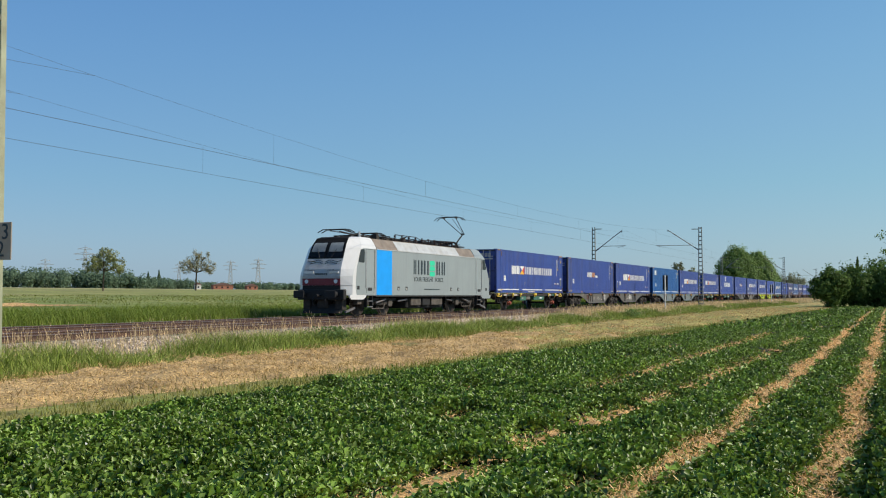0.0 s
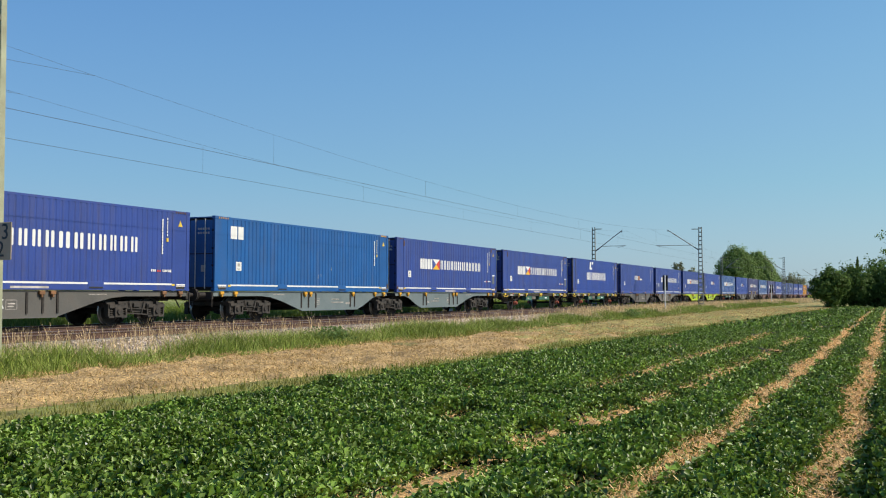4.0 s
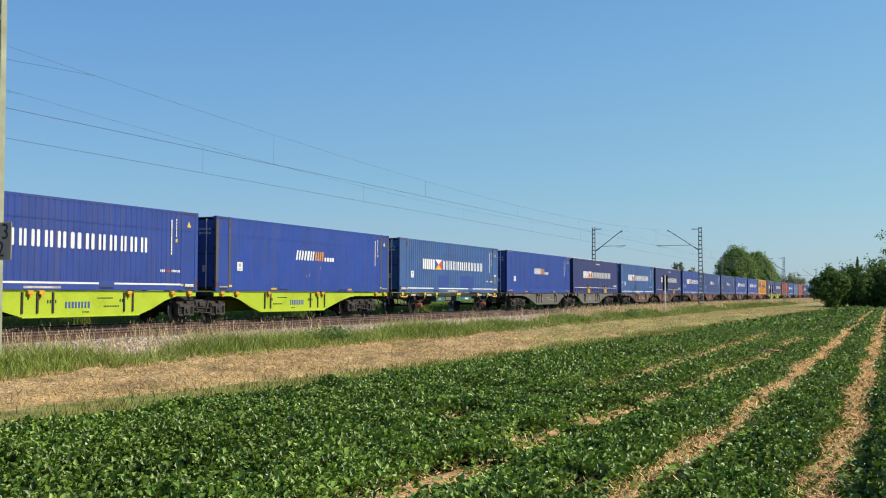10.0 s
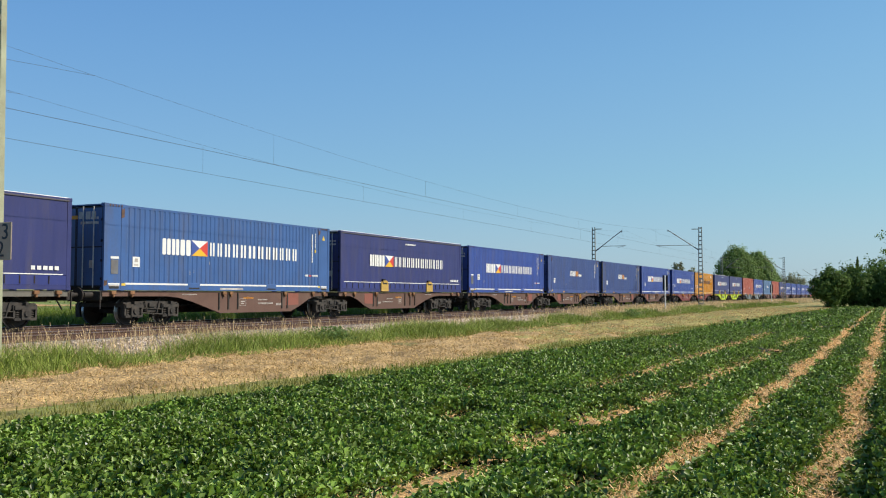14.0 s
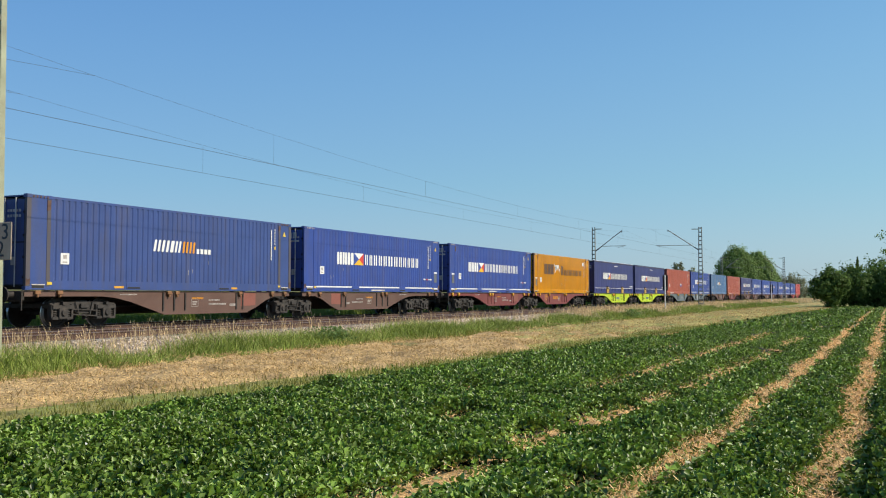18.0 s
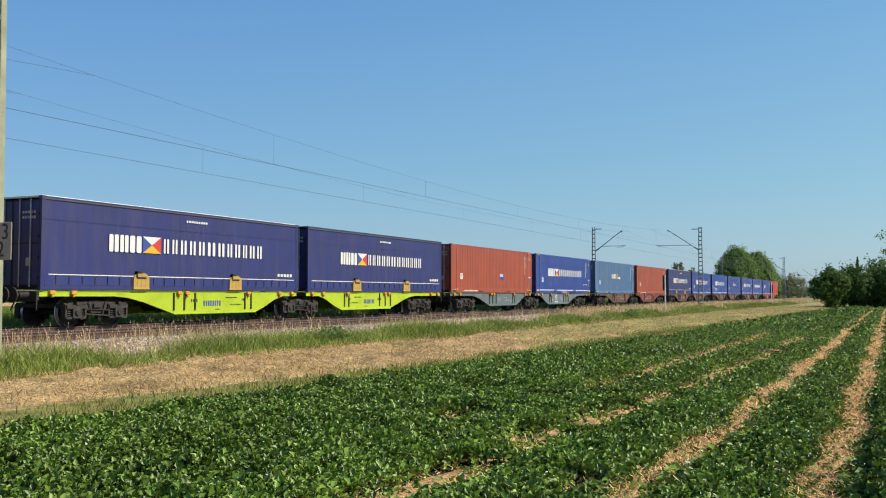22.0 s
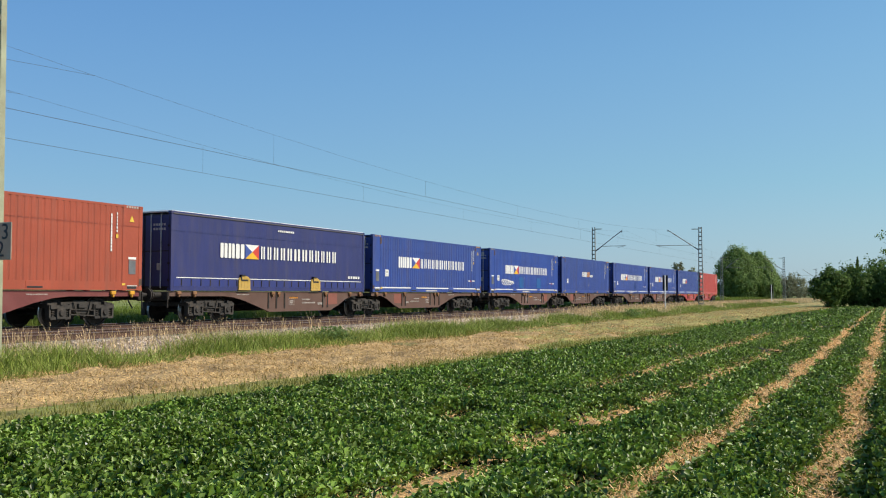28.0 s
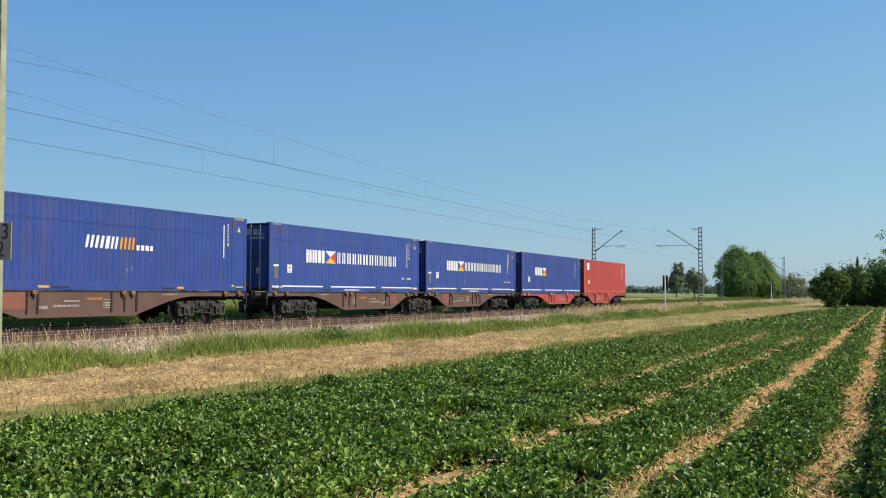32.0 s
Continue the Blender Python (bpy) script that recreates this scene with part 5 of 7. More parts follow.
def build_train():
    pair = False
    for i, (x, colour, logo, kind, wagon_colour) in enumerate(CONSIST):
        curtain = colour is CURTAIN
        label = BOX_WORDS.get(colour) or LABELS[(int(curtain), "F" if logo is F else "U" if logo is U else "N")]
        draw = logo
        if colour is ORANGE:
            draw = old_logo
        if i == 34:
            draw = lambda c, y: ferry_logo(c, y, 0.0, None, False)
        c = container(colour, draw, label, x, curtain, white_roof=curtain and i in (13, 15, 22, 28), stripe=(logo is F and colour is not ORANGE) or colour is TEAL, patch=i == 8)
        f = -HALF + 0.007
        if colour is TEAL:
            part("emblem", boxes((0.95, 1.35, f - 0.006, f, 2.05, 2.55), (1.42, 1.75, f - 0.006, f, 2.05, 2.55)), WHITE, c)
        if colour is RED and i == 24:
            part("emblem", boxes((7.60, 8.36, f - 0.006, f, 0.89, 1.24)), BLUE, c)
            part("emblem_mark", blocks(bmesh.new(), 7.62, 8.20, 1.06, 1.23, 3, f - 0.007), WHITE, c)
        if colour is RED:
            part("rail_caption", blocks(bmesh.new(), 1.80, 3.92, 0.085, 0.16, 18, -HALF), WHITE, c)
        if i == 11:
            for u, wide in ((4.8, 1.2), (7.75, 1.95)):
                part("repaired_panel", boxes((u, u + wide, f - 0.004, f, 0.32, 1.0)), BLUE, c, "darker blue repair patch")
        if colour is BRIGHT_RED:
            part("emblem", boxes((0.9, 1.6, f - 0.006, f, 2.0, 2.6)), WHITE, c)
        if i == 30:
            bm = scribble(2.1, f - 0.006, 0.50, 2.2, 0.42, 6)
            part("graffiti", bm, WHITE, c, "white scrawled graffiti")
            for u in (5.3, 8.9):
                part("repaired_panel", boxes((u, u + 0.85, f - 0.004, f, 0.35, 1.08)), TEAL, c, "lighter turquoise repair patch")
        words = WAGON_WORDS[wagon_colour]
        if kind == "flat":
            w = flat_wagon(wagon_colour, f"{words} single container wagon with open frame and green boxes", x)
            pair = False
        else:
            marks = [(8.45, 9.5, 0.62, 0.72, WHITE, 8), (8.45, 9.1, 0.78, 0.86, WHITE, 6), (9.7, 10.1, 0.55, 0.70, WHITE, 3), (3.9, 4.7, 1.0, 1.06, WHITE, 7)]
            if wagon_colour in (W_BROWN, W_RUST):
                marks.append((7.5, 8.15, 0.84, 0.94, ORANGE_MARK, 5))
            if i == 21:
                marks = [(8.05, 9.2, 0.62, 0.96, ORANGE_MARK, 3)]
            if wagon_colour is W_LIME:
                marks = [(7.6, 8.15 + 0.5, 0.52, 0.84, FLAG_BLUE, 4), (9.2, 9.9, 0.60, 0.68, INK, 5), (6.9, 7.3, 0.72, 0.88, INK, 2), (8.9, 9.6, 0.88, 0.94, INK, 9), (8.3, 8.6, 0.44, 0.50, INK, 3), (9.9, 10.1, 0.74, 0.90, INK, 1)]
            w = fishbelly_wagon(wagon_colour, f"{words} container wagon with deep fishbelly side girders", x, not pair, marks, {1: HUB_RUST, 17: YELLOW}.get(i))
            if i == 21:
                part("round_emblem", ring_band(2.86, 0.88, 0.178, 0.222, -1.20), ORANGE_MARK, w, "plain yellow ring emblem")
                part("emblem_bar", boxes((2.70, 3.30, -1.215, -1.2, 0.86, 0.90)), ORANGE_MARK, w)
            if i == 25:
                part("round_emblem", ring_band(4.8, 0.83, 0.16, 0.23, -1.20), WHITE, w, "plain white ring emblem")
                part("emblem_bar", boxes((4.65, 4.95, -1.208, -1.2, 0.79, 0.87)), WHITE, w)
                part("emblem_caption", blocks(bmesh.new(), 4.45, 5.15, 0.45, 0.54, 8, -1.202), WHITE, w)
            pair = not pair
            if i in (1, 2):
                bm = scribble(10.45 if i == 1 else 5.05, -1.206, 0.54, 0.72, 0.54, 3 + i)
                part("graffiti", bm, WHITE, w, "white scrawled graffiti")
        moving.extend((c, w))
    lamp = boxes((LENGTH + 0.10, LENGTH + 0.16, -0.95, -0.75, 1.30, 1.55))
    part("tail_board", lamp, LOCO_RED, w)


build_train()


# ---- the locomotive ----
LOCO_X = 37.45
# pale grey that imitates the sky mirrored in the windscreen
SCREEN_SHEEN = mat("pale_grey_screen_sheen", (0.50, 0.53, 0.54), 0.25, vary=0.15)


def loft(sections):
    """A skin through closed sections of equal count, closed at both ends."""
    bm = bmesh.new()
    rings = [[bm.verts.new(p) for p in sec] for sec in sections]
    n = len(rings[0])
    for a, b in zip(rings, rings[1:]):
        for i in range(n):
            bm.faces.new((a[i], a[(i + 1) % n], b[(i + 1) % n], b[i]))
    bm.faces.new(rings[0][::-1])
    bm.faces.new(rings[-1])
    bmesh.ops.recalc_face_normals(bm, faces=bm.faces[:])
    return bm


def cab_section(z, front, wf, corner, half, back):
    return [(back, -half, z), (corner, -half, z), (front, -wf, z), (front, wf, z), (corner, half, z), (back, half, z)]


CAB_BASE = [cab_section(1.00, 0.68, 1.05, 1.03, 1.485, 3.29), cab_section(1.47, 0.66, 1.05, 1.05, 1.485, 3.29)]
CAB = [cab_section(1.47, 0.64, 1.06, 1.04, 1.49, 3.30), cab_section(1.92, 0.62, 1.06, 1.06, 1.49, 3.30), cab_section(2.25, 0.70, 1.04, 1.20, 1.49, 3.30),
       cab_section(3.28, 1.22, 0.98, 1.80, 1.49, 3.30), cab_section(3.42, 1.30, 0.96, 1.92, 1.44, 3.30), cab_section(3.78, 1.62, 0.90, 2.16, 1.22, 3.28), cab_section(3.86, 1.95, 0.82, 2.30, 1.12, 3.26)]


def turned(bm, half_way=9.45):
    """The same shape at the other end of the locomotive."""
    for v in bm.verts:
        v.co.x = 2 * half_way - v.co.x
        v.co.y = -v.co.y
    return bm


def folded_pantograph(loco, x0, x1):
    p = part("pantograph", bar_frame(bmesh.new(), [(x1, 0.0, 4.02), (x0 + 0.5, 0.0, 4.14)], 0.045), LOCO_DARK, loco, "folded pantograph")
    part("base_frame", boxes((x1 - 1.3, x1 + 0.2, -0.55, -0.48, 3.96, 4.02), (x1 - 1.3, x1 + 0.2, 0.48, 0.55, 3.96, 4.02), (x1 + 0.1, x1 + 0.2, -0.55, 0.55, 3.96, 4.02), (x1 - 1.3, x1 - 1.2, -0.55, 0.55, 3.96, 4.02)), LOCO_DARK, p)
    bm = bmesh.new()
    for s in (-1, 1):
        tube(bm, (x1 - 0.2, s * 0.08, 4.10), (x0 + 0.3, s * 0.42, 4.18), 0.025)
    part("upper_arm", bm, LOCO_DARK, p)
    bm = bmesh.new()
    for dx in (0.0, 0.35):
        bar_frame(bm, [(x0 + dx, -0.95, 4.08), (x0 + dx, -0.65, 4.22), (x0 + dx, 0.65, 4.22), (x0 + dx, 0.95, 4.08)], 0.025)
    box(bm, x0, x0 + 0.35, -0.5, -0.45, 4.19, 4.22)
    box(bm, x0, x0 + 0.35, 0.45, 0.5, 4.19, 4.22)
    part("collector_head", bm, LOCO_DARK, p)
    for x in (x1 - 1.1, x1):
        for s in (-0.5, 0.5):
            bm = bmesh.new()
            lathe(bm, x, s, ribbed(3.84, 3.97, 0.07, 3), 8)
            part("insulator", bm, INSULATOR, p)


def build_locomotive():
    loco = thing("electric_locomotive", "silver-grey electric locomotive with blue band and raised pantograph", "locomotive", at=pose(LOCO_X, 0, 0))
    # body between the cabs, with sloping roof edges
    body = [[(x, -1.49, 1.0), (x, -1.49, 3.30), (x, -1.16, 3.80), (x, 1.16, 3.80), (x, 1.49, 3.30), (x, 1.49, 1.0)] for x in (3.30, 15.60)]
    part("body", loft(body), LOCO_GREY, loco)
    for flip in (False, True):
        turn = turned if flip else (lambda b: b)
        cab = part("cab", turn(loft(CAB)), LOCO_GREY if flip else LOCO_WHITE, loco, "silver-grey cab with slanted corners" if flip else "white cab with slanted corners")
        part("lower_cab", turn(loft(CAB_BASE)), LOCO_GREY if flip else LOCO_WHITE, cab, "silver-grey lower cab edge" if flip else "white lower cab edge")
        part("apron", turn(boxes((0.615, 0.70, -1.05, 1.05, 0.98, 1.472))), LOCO_DARK, cab, "black apron under the nose")
        # grey side walls of the cab
        for s in (-1, 1):
            bm = prism(bmesh.new(), [(1.42, 1.02), (3.295, 1.02), (3.295, 3.29), (2.02, 3.29), (1.86, 3.20), (1.58, 2.75), (1.42, 2.30), (1.34, 1.80), (1.34, 1.40)], *sorted((s * 1.488, s * 1.495)))
            part("side_wall", turn(bm), LOCO_GREY, cab, "silver-grey side wall")
            bm = prism(bmesh.new(), [(1.62, 2.60), (2.08, 2.58), (2.13, 2.63), (2.15, 3.16), (2.10, 3.23), (1.86, 3.24), (1.76, 3.19), (1.58, 2.72), (1.57, 2.65)], *sorted((s * 1.49, s * 1.502)))
            part("side_window", turn(bm), GLASS, cab)
            for u in (2.25, 3.14):
                part("handrail", turn(boxes((u, u + 0.03, *sorted((s * 1.49, s * 1.53)), 1.35, 3.22))), ROOF_PALE, cab)
            bm = boxes((2.33, 2.345, *sorted((s * 1.49, s * 1.499)), 1.1, 3.25), (3.07, 3.085, *sorted((s * 1.49, s * 1.499)), 1.1, 3.25), (2.33, 3.085, *sorted((s * 1.49, s * 1.499)), 3.24, 3.255))
            part("door_seam", turn(bm), DARK, cab)
            part("step_recess", turn(boxes((2.46, 2.88, *sorted((s * 1.49, s * 1.503)), 1.22, 1.38))), DARK, cab)
            part("small_hatch", turn(boxes((1.45, 1.66, *sorted((s * 1.49, s * 1.503)), 1.28, 1.46))), DARK, cab)
            for z in (0.42, 0.70, 0.98):
                part("step", turn(boxes((2.42, 2.95, *sorted((s * 1.28, s * 1.50)), z, z + 0.045))), STEEL, cab)
            for u in (2.40, 2.93):
                part("step_side", turn(boxes((u, u + 0.04, *sorted((s * 1.30, s * 1.48)), 0.42, 1.05))), LOCO_DARK, cab)
            skirt = prism(bmesh.new(), [(0.95, 0.80), (2.05, 0.80), (2.32, 0.93), (2.32, 1.015), (0.80, 1.015), (0.80, 0.90)], *sorted((s * 1.42, s * 1.487)))
            part("cab_skirt", turn(skirt), LOCO_GREY if flip else LOCO_WHITE, cab)
        # front: dark windscreen surround, two panes, lamps, beam
        front = ((1.47, 0.64, 1.06), (1.92, 0.62, 1.06), (2.25, 0.70, 1.04), (3.28, 1.22, 0.98), (3.42, 1.30, 0.96), (3.78, 1.62, 0.90), (3.86, 1.95, 0.82))

        def on_front(z, out=0.0):
            return float(np.interp(z, [q[0] for q in front], [q[1] for q in front])) - out

        def wide_at(z):
            return float(np.interp(z, [q[0] for q in front], [q[2] for q in front]))

        def front_sheet(y0, y1, zs, out, thick):
            """A thin sheet lying on the sloping front, between two distances from the middle."""
            bm = bmesh.new()
            v = [(bm.verts.new((on_front(z, out), y0 if abs(y0) < 0.2 else y0 * wide_at(z), z)), bm.verts.new((on_front(z, out), y1 * wide_at(z), z))) for z in zs]
            for (a, b), (c, d) in zip(v, v[1:]):
                bm.faces.new((a, c, d, b))
            bmesh.ops.solidify(bm, geom=bm.faces[:], thickness=thick)
            return bm
        bm = bmesh.new()
        rows = ((2.76, on_front(2.76) - 0.012, 1.005), (3.28, 1.208, 0.985), (3.42, 1.288, 0.965), (3.78, 1.606, 0.905), (3.866, 1.93, 0.83), (3.872, 2.35, 0.82))
        v = [(bm.verts.new((fx, -fy, fz)), bm.verts.new((fx, fy, fz))) for fz, fx, fy in rows]
        for (a, b), (c, d) in zip(v, v[1:]):
            bm.faces.new((a, c, d, b))
        bmesh.ops.solidify(bm, geom=bm.faces[:], thickness=0.012)
        part("windscreen_surround", turn(bm), LOCO_DARK, cab, "black windscreen surround")
        part("nose_panel", turn(front_sheet(-0.99, 0.99, (1.80, 1.92, 2.25, 2.755), 0.010, 0.008)), NOSE_SILVER, cab, "silver nose panel")
        for s in (-1, 1):
            bm = bmesh.new()
            for k in range(2):
                u = 2.66 - 0.09 * k
                wave = [(0.08, -0.06), (0.24, 0.02), (0.40, 0.03), (0.56, -0.02), (0.74, -0.05), (0.93 - 0.2 * k, 0.0)]
                bar_frame(bm, [(on_front(u + dz, 0.018), s * y, u + dz) for y, dz in wave], 0.013, 4)
            part("wing_emblem", turn(bm), LOCO_DARK, cab, "dark plain wing lines")
        for s in (-1, 1):
            part("windscreen", turn(front_sheet(s * 0.06, s * 0.93, (2.84, 3.28, 3.42, 3.58), 0.03, 0.008)), GLASS, cab)
            # added sheet just before the glass, a painted sky reflection
            part("sun_blind", turn(front_sheet(s * 0.10, s * 0.88, (3.10, 3.28, 3.42, 3.55), 0.042, 0.005)), SCREEN_SHEEN, cab, "pale grey sheet painted as sky reflection on the windscreen")
            bm = bmesh.new()
            tube(bm, (on_front(2.78, 0.04), s * 0.30, 2.78), (on_front(3.25, 0.05), s * 0.55, 3.25), 0.014, seg=5)
            part("wiper", turn(bm), DARK, cab)
            bm = bmesh.new()
            tube(bm, (0.585, s * 0.82, 1.66), (0.625, s * 0.82, 1.66), 0.10, seg=14)
            part("headlamp", turn(bm), LENS, cab, "round clear headlamp")
            bm = bmesh.new()
            tube(bm, (0.585, s * 0.58, 1.66), (0.625, s * 0.58, 1.66), 0.075, seg=12)
            part("tail_lamp", turn(bm), LOCO_RED, cab)
            bm = bmesh.new()
            tube(bm, (1.60, s * 0.60, 3.70), (1.66, s * 0.60, 3.70), 0.06, seg=10)
            part("marker_lamp", turn(bm), YELLOW, cab)
            bm = bmesh.new()
            tube(bm, (0.62, s * 0.875, 1.05), (0.20, s * 0.875, 1.05), 0.13, seg=12)
            box(bm, 0.0, 0.06, s * 0.875 - 0.30, s * 0.875 + 0.30, 0.87, 1.23, bevel=0.03)
            part("buffer", turn(bm), LOCO_DARK, loco)
            bm = bar_frame(bmesh.new(), [(0.60, s * 0.35, 2.20), (0.56, s * 0.75, 2.20)], 0.014)
            part("grab_rail", turn(bm), LOCO_DARK, cab)
        part("nose_band", turn(boxes((0.600, 0.625, -1.055, 1.055, 1.475, 1.80))), LOCO_RED, cab, "dark red band between the lamps")
        part("caption", turn(boxes(*[(0.60, 0.62, -0.34 + 0.12 * k, -0.26 + 0.12 * k, 1.98, 2.05) for k in range(6)])), INK, cab)
        part("number_mark", turn(boxes((0.60, 0.655, -0.95, -0.45, 2.04, 2.14), (0.60, 0.655, 0.45, 0.95, 2.04, 2.14))), WHITE, cab)
        part("buffer_beam", turn(boxes((0.55, 0.80, -1.30, 1.30, 0.78, 1.28), bevel=0.03)), LOCO_DARK, loco)
        bm = bmesh.new()
        tube(bm, (0.6, 0, 1.0), (0.2, 0, 0.98), 0.06)
        part("coupling_hook", turn(bm), LOCO_DARK, loco)
        for s in (-0.35, 0.35):
            part("brake_hose", turn(bar_frame(bmesh.new(), [(0.58, s, 0.95), (0.40, s, 0.75), (0.48, s, 0.5)], 0.03)), DARK, loco)
        bm = prism(bmesh.new(), [(0.62, 0.16), (0.74, 0.14), (1.10, 0.40), (0.92, 0.58)], -1.05, 1.05)
        part("snow_plough", turn(bm), LOCO_DARK, loco, "black plough blade")
        # clutter under the beam
        for y0, y1, z0, z1 in ((-1.1, -0.7, 0.30, 0.78), (-0.3, 0.3, 0.40, 0.78), (0.7, 1.1, 0.30, 0.78)):
            part("under_beam_box", turn(boxes((0.75, 1.15, y0, y1, z0, z1), bevel=0.02)), BLACK_IRON, loco)
        # bogie
        bogie = part("bogie", turn(prism(bmesh.new(), [(2.0, 0.72), (2.6, 0.72), (3.1, 0.52), (4.9, 0.52), (5.4, 0.72), (6.0, 0.72), (6.0, 0.86), (2.0, 0.86)], -1.14, -1.02)), BLACK_IRON, loco)
        part("bogie_frame", turn(prism(bmesh.new(), [(2.0, 0.72), (2.6, 0.72), (3.1, 0.52), (4.9, 0.52), (5.4, 0.72), (6.0, 0.72), (6.0, 0.86), (2.0, 0.86)], 1.02, 1.14)), BLACK_IRON, bogie)
        part("bolster", turn(boxes((3.6, 4.4, -1.0, 1.0, 0.5, 0.9), bevel=0.03)), BLACK_IRON, bogie)
        for x, keep in ((2.70, LOCO_FRONT_WHEELS), (5.30, LOCO_REAR_WHEELS)):
            at = 18.9 - x if flip else x
            keep.append((bogie, at))
            for s in (-1, 1):
                part("axle_box", turn(boxes((x - 0.2, x + 0.2, *sorted((s * 1.0, s * 1.22)), 0.42, 0.80), bevel=0.04)), BOGIE_GREY, bogie)
                bm = bmesh.new()
                for dx in (-0.34, 0.34):
                    for k in range(5):
                        tube(bm, (x + dx, s * 1.08, 0.60 + 0.055 * k), (x + dx, s * 1.08, 0.63 + 0.055 * k), 0.09, seg=8)
                    tube(bm, (x + dx, s * 1.08, 0.55), (x + dx, s * 1.08, 0.88), 0.05, seg=6)
                part("spring", turn(bm), BOGIE_GREY, bogie)
        for s in (-1, 1):
            part("brake_rigging", turn(bar_frame(bmesh.new(), [(3.2, s * 1.16, 0.70), (3.4, s * 1.18, 0.34), (4.6, s * 1.18, 0.34), (4.8, s * 1.16, 0.70)], 0.035)), BOGIE_GREY, bogie)
            part("bogie_damper", turn(tube(bmesh.new(), (3.7, s * 1.24, 0.62), (4.7, s * 1.24, 0.80), 0.05)), STEEL, bogie)
            part("sand_box", turn(boxes((1.75, 2.15, *sorted((s * 1.05, s * 1.34)), 0.55, 0.95), bevel=0.03)), BOGIE_GREY, loco)
            part("guard_plate", turn(prism(bmesh.new(), [(0.95, 0.16), (1.75, 0.34), (1.75, 0.44), (0.95, 0.26)], *sorted((s * 1.10, s * 1.20)))), STEEL, loco, "slanted grey guard plate")
            part("sand_pipe", turn(bar_frame(bmesh.new(), [(1.9, s * 0.9, 0.9), (1.95, s * 0.85, 0.4), (2.05, s * 0.78, 0.15)], 0.04)), BOGIE_GREY, loco)
            part("damper", turn(tube(bmesh.new(), (6.1, s * 1.2, 0.7), (7.0, s * 1.25, 0.78), 0.05)), STEEL, loco)
    # underframe
    part("transformer_tank", boxes((7.2, 11.6, -1.15, 1.15, 0.30, 1.0), bevel=0.06), LOCO_DARK, loco)
    for u, v, m in ((7.4, 8.6, BOGIE_GREY), (8.8, 9.7, LOCO_DARK), (9.9, 11.3, BOGIE_GREY)):
        part("equipment_box", boxes((u, v, -1.32, -1.12, 0.45, 0.86), bevel=0.03), m, loco)
    part("skirt", boxes((3.3, 15.6, -1.47, 1.47, 0.93, 1.0)), LOCO_DARK, loco)
    for u in (5.55, 6.45, 12.0, 13.0):
        part("lifting_eye", boxes((u, u + 0.2, -1.503, -1.49, 1.26, 1.45)), DARK, loco)
        part("lifting_eye_rim", boxes((u + 0.06, u + 0.14, -1.508, -1.503, 1.30, 1.38)), WHITE, loco)
    # lettering and colour band
    f = -1.492
    part("blue_band", boxes((3.34, 4.93, f - 0.004, f + 0.002, 1.02, 3.27)), LOCO_BLUE, loco, "bright blue band on the side")
    wordmark(loco, 7.36, 9.16, 2.13, 2.90, (0.30, 0.14, 0.55, 0.16), f, INK, 0.2, thick=0.008)
    wordmark(loco, 10.16, 11.30, 2.13, 2.90, (0.42, 0.42), f, INK, 0.2, thick=0.008)
    for k in range(3):
        z = 2.05 + 0.30 * k
        bm = plate(bmesh.new(), [(9.34, z), (9.88, z), (9.96, z + 0.12), (9.88, z + 0.26), (9.34, z + 0.26), (9.28, z + 0.12)], f, 0.008)
        part("mint_mark", bm, MINT, loco, "mint green plain mark")
    for word, u in (("YOUR", 7.36), ("FREIGHT", 8.42), ("FORCE", 9.98)):
        part("slogan_word", text_mesh(word, 0.345, INK), INK, loco, at=pose(u, f - 0.003, 1.75))
    part("caption", blocks(bmesh.new(), 8.6, 10.6, 1.30, 1.36, 16, f), INK, loco)
    # roof edge panels
    for a, b, m in ((3.34, 5.55, ROOF_RUST), (5.57, 8.0, ROOF_PALE), (8.02, 10.2, ROOF_PALE), (10.22, 13.3, ROOF_PALE), (13.32, 15.55, ROOF_RUST)):
        for s in (-1, 1):
            bm = bmesh.new()
            o = [(s * 1.475, 3.31), (s * 1.165, 3.79), (s * 1.185, 3.80), (s * 1.495, 3.32)]
            va = [bm.verts.new((a, p, q)) for p, q in o]
            vb = [bm.verts.new((b, p, q)) for p, q in o]
            for i in range(4):
                bm.faces.new((va[i], vb[i], vb[(i + 1) % 4], va[(i + 1) % 4]))
            bm.faces.new(va)
            bm.faces.new(vb[::-1])
            bmesh.ops.recalc_face_normals(bm, faces=bm.faces[:])
            part("roof_edge_panel", bm, m, loco)
    part("gutter", boxes((3.3, 15.6, -1.51, -1.47, 3.27, 3.315)), ROOF_PALE, loco)
    part("roof_deck", boxes((3.2, 15.7, -1.1, 1.1, 3.795, 3.84)), ROOF_RUST, loco)
    # roof gear
    folded_pantograph(loco, 1.75, 4.3)
    folded_pantograph(loco, 4.9, 7.2)
    folded_pantograph(loco, 13.9, 11.6)
    raised = part("pantograph", bar_frame(bmesh.new(), [(15.75, 0.0, 4.02), (17.05, 0.0, 4.86)], 0.045), LOCO_DARK, loco, "raised pantograph")
    part("base_frame", boxes((14.6, 16.1, -0.55, -0.48, 3.96, 4.02), (14.6, 16.1, 0.48, 0.55, 3.96, 4.02), (14.6, 14.7, -0.55, 0.55, 3.96, 4.02), (16.0, 16.1, -0.55, 0.55, 3.96, 4.02)), LOCO_DARK, raised)
    bm = bmesh.new()
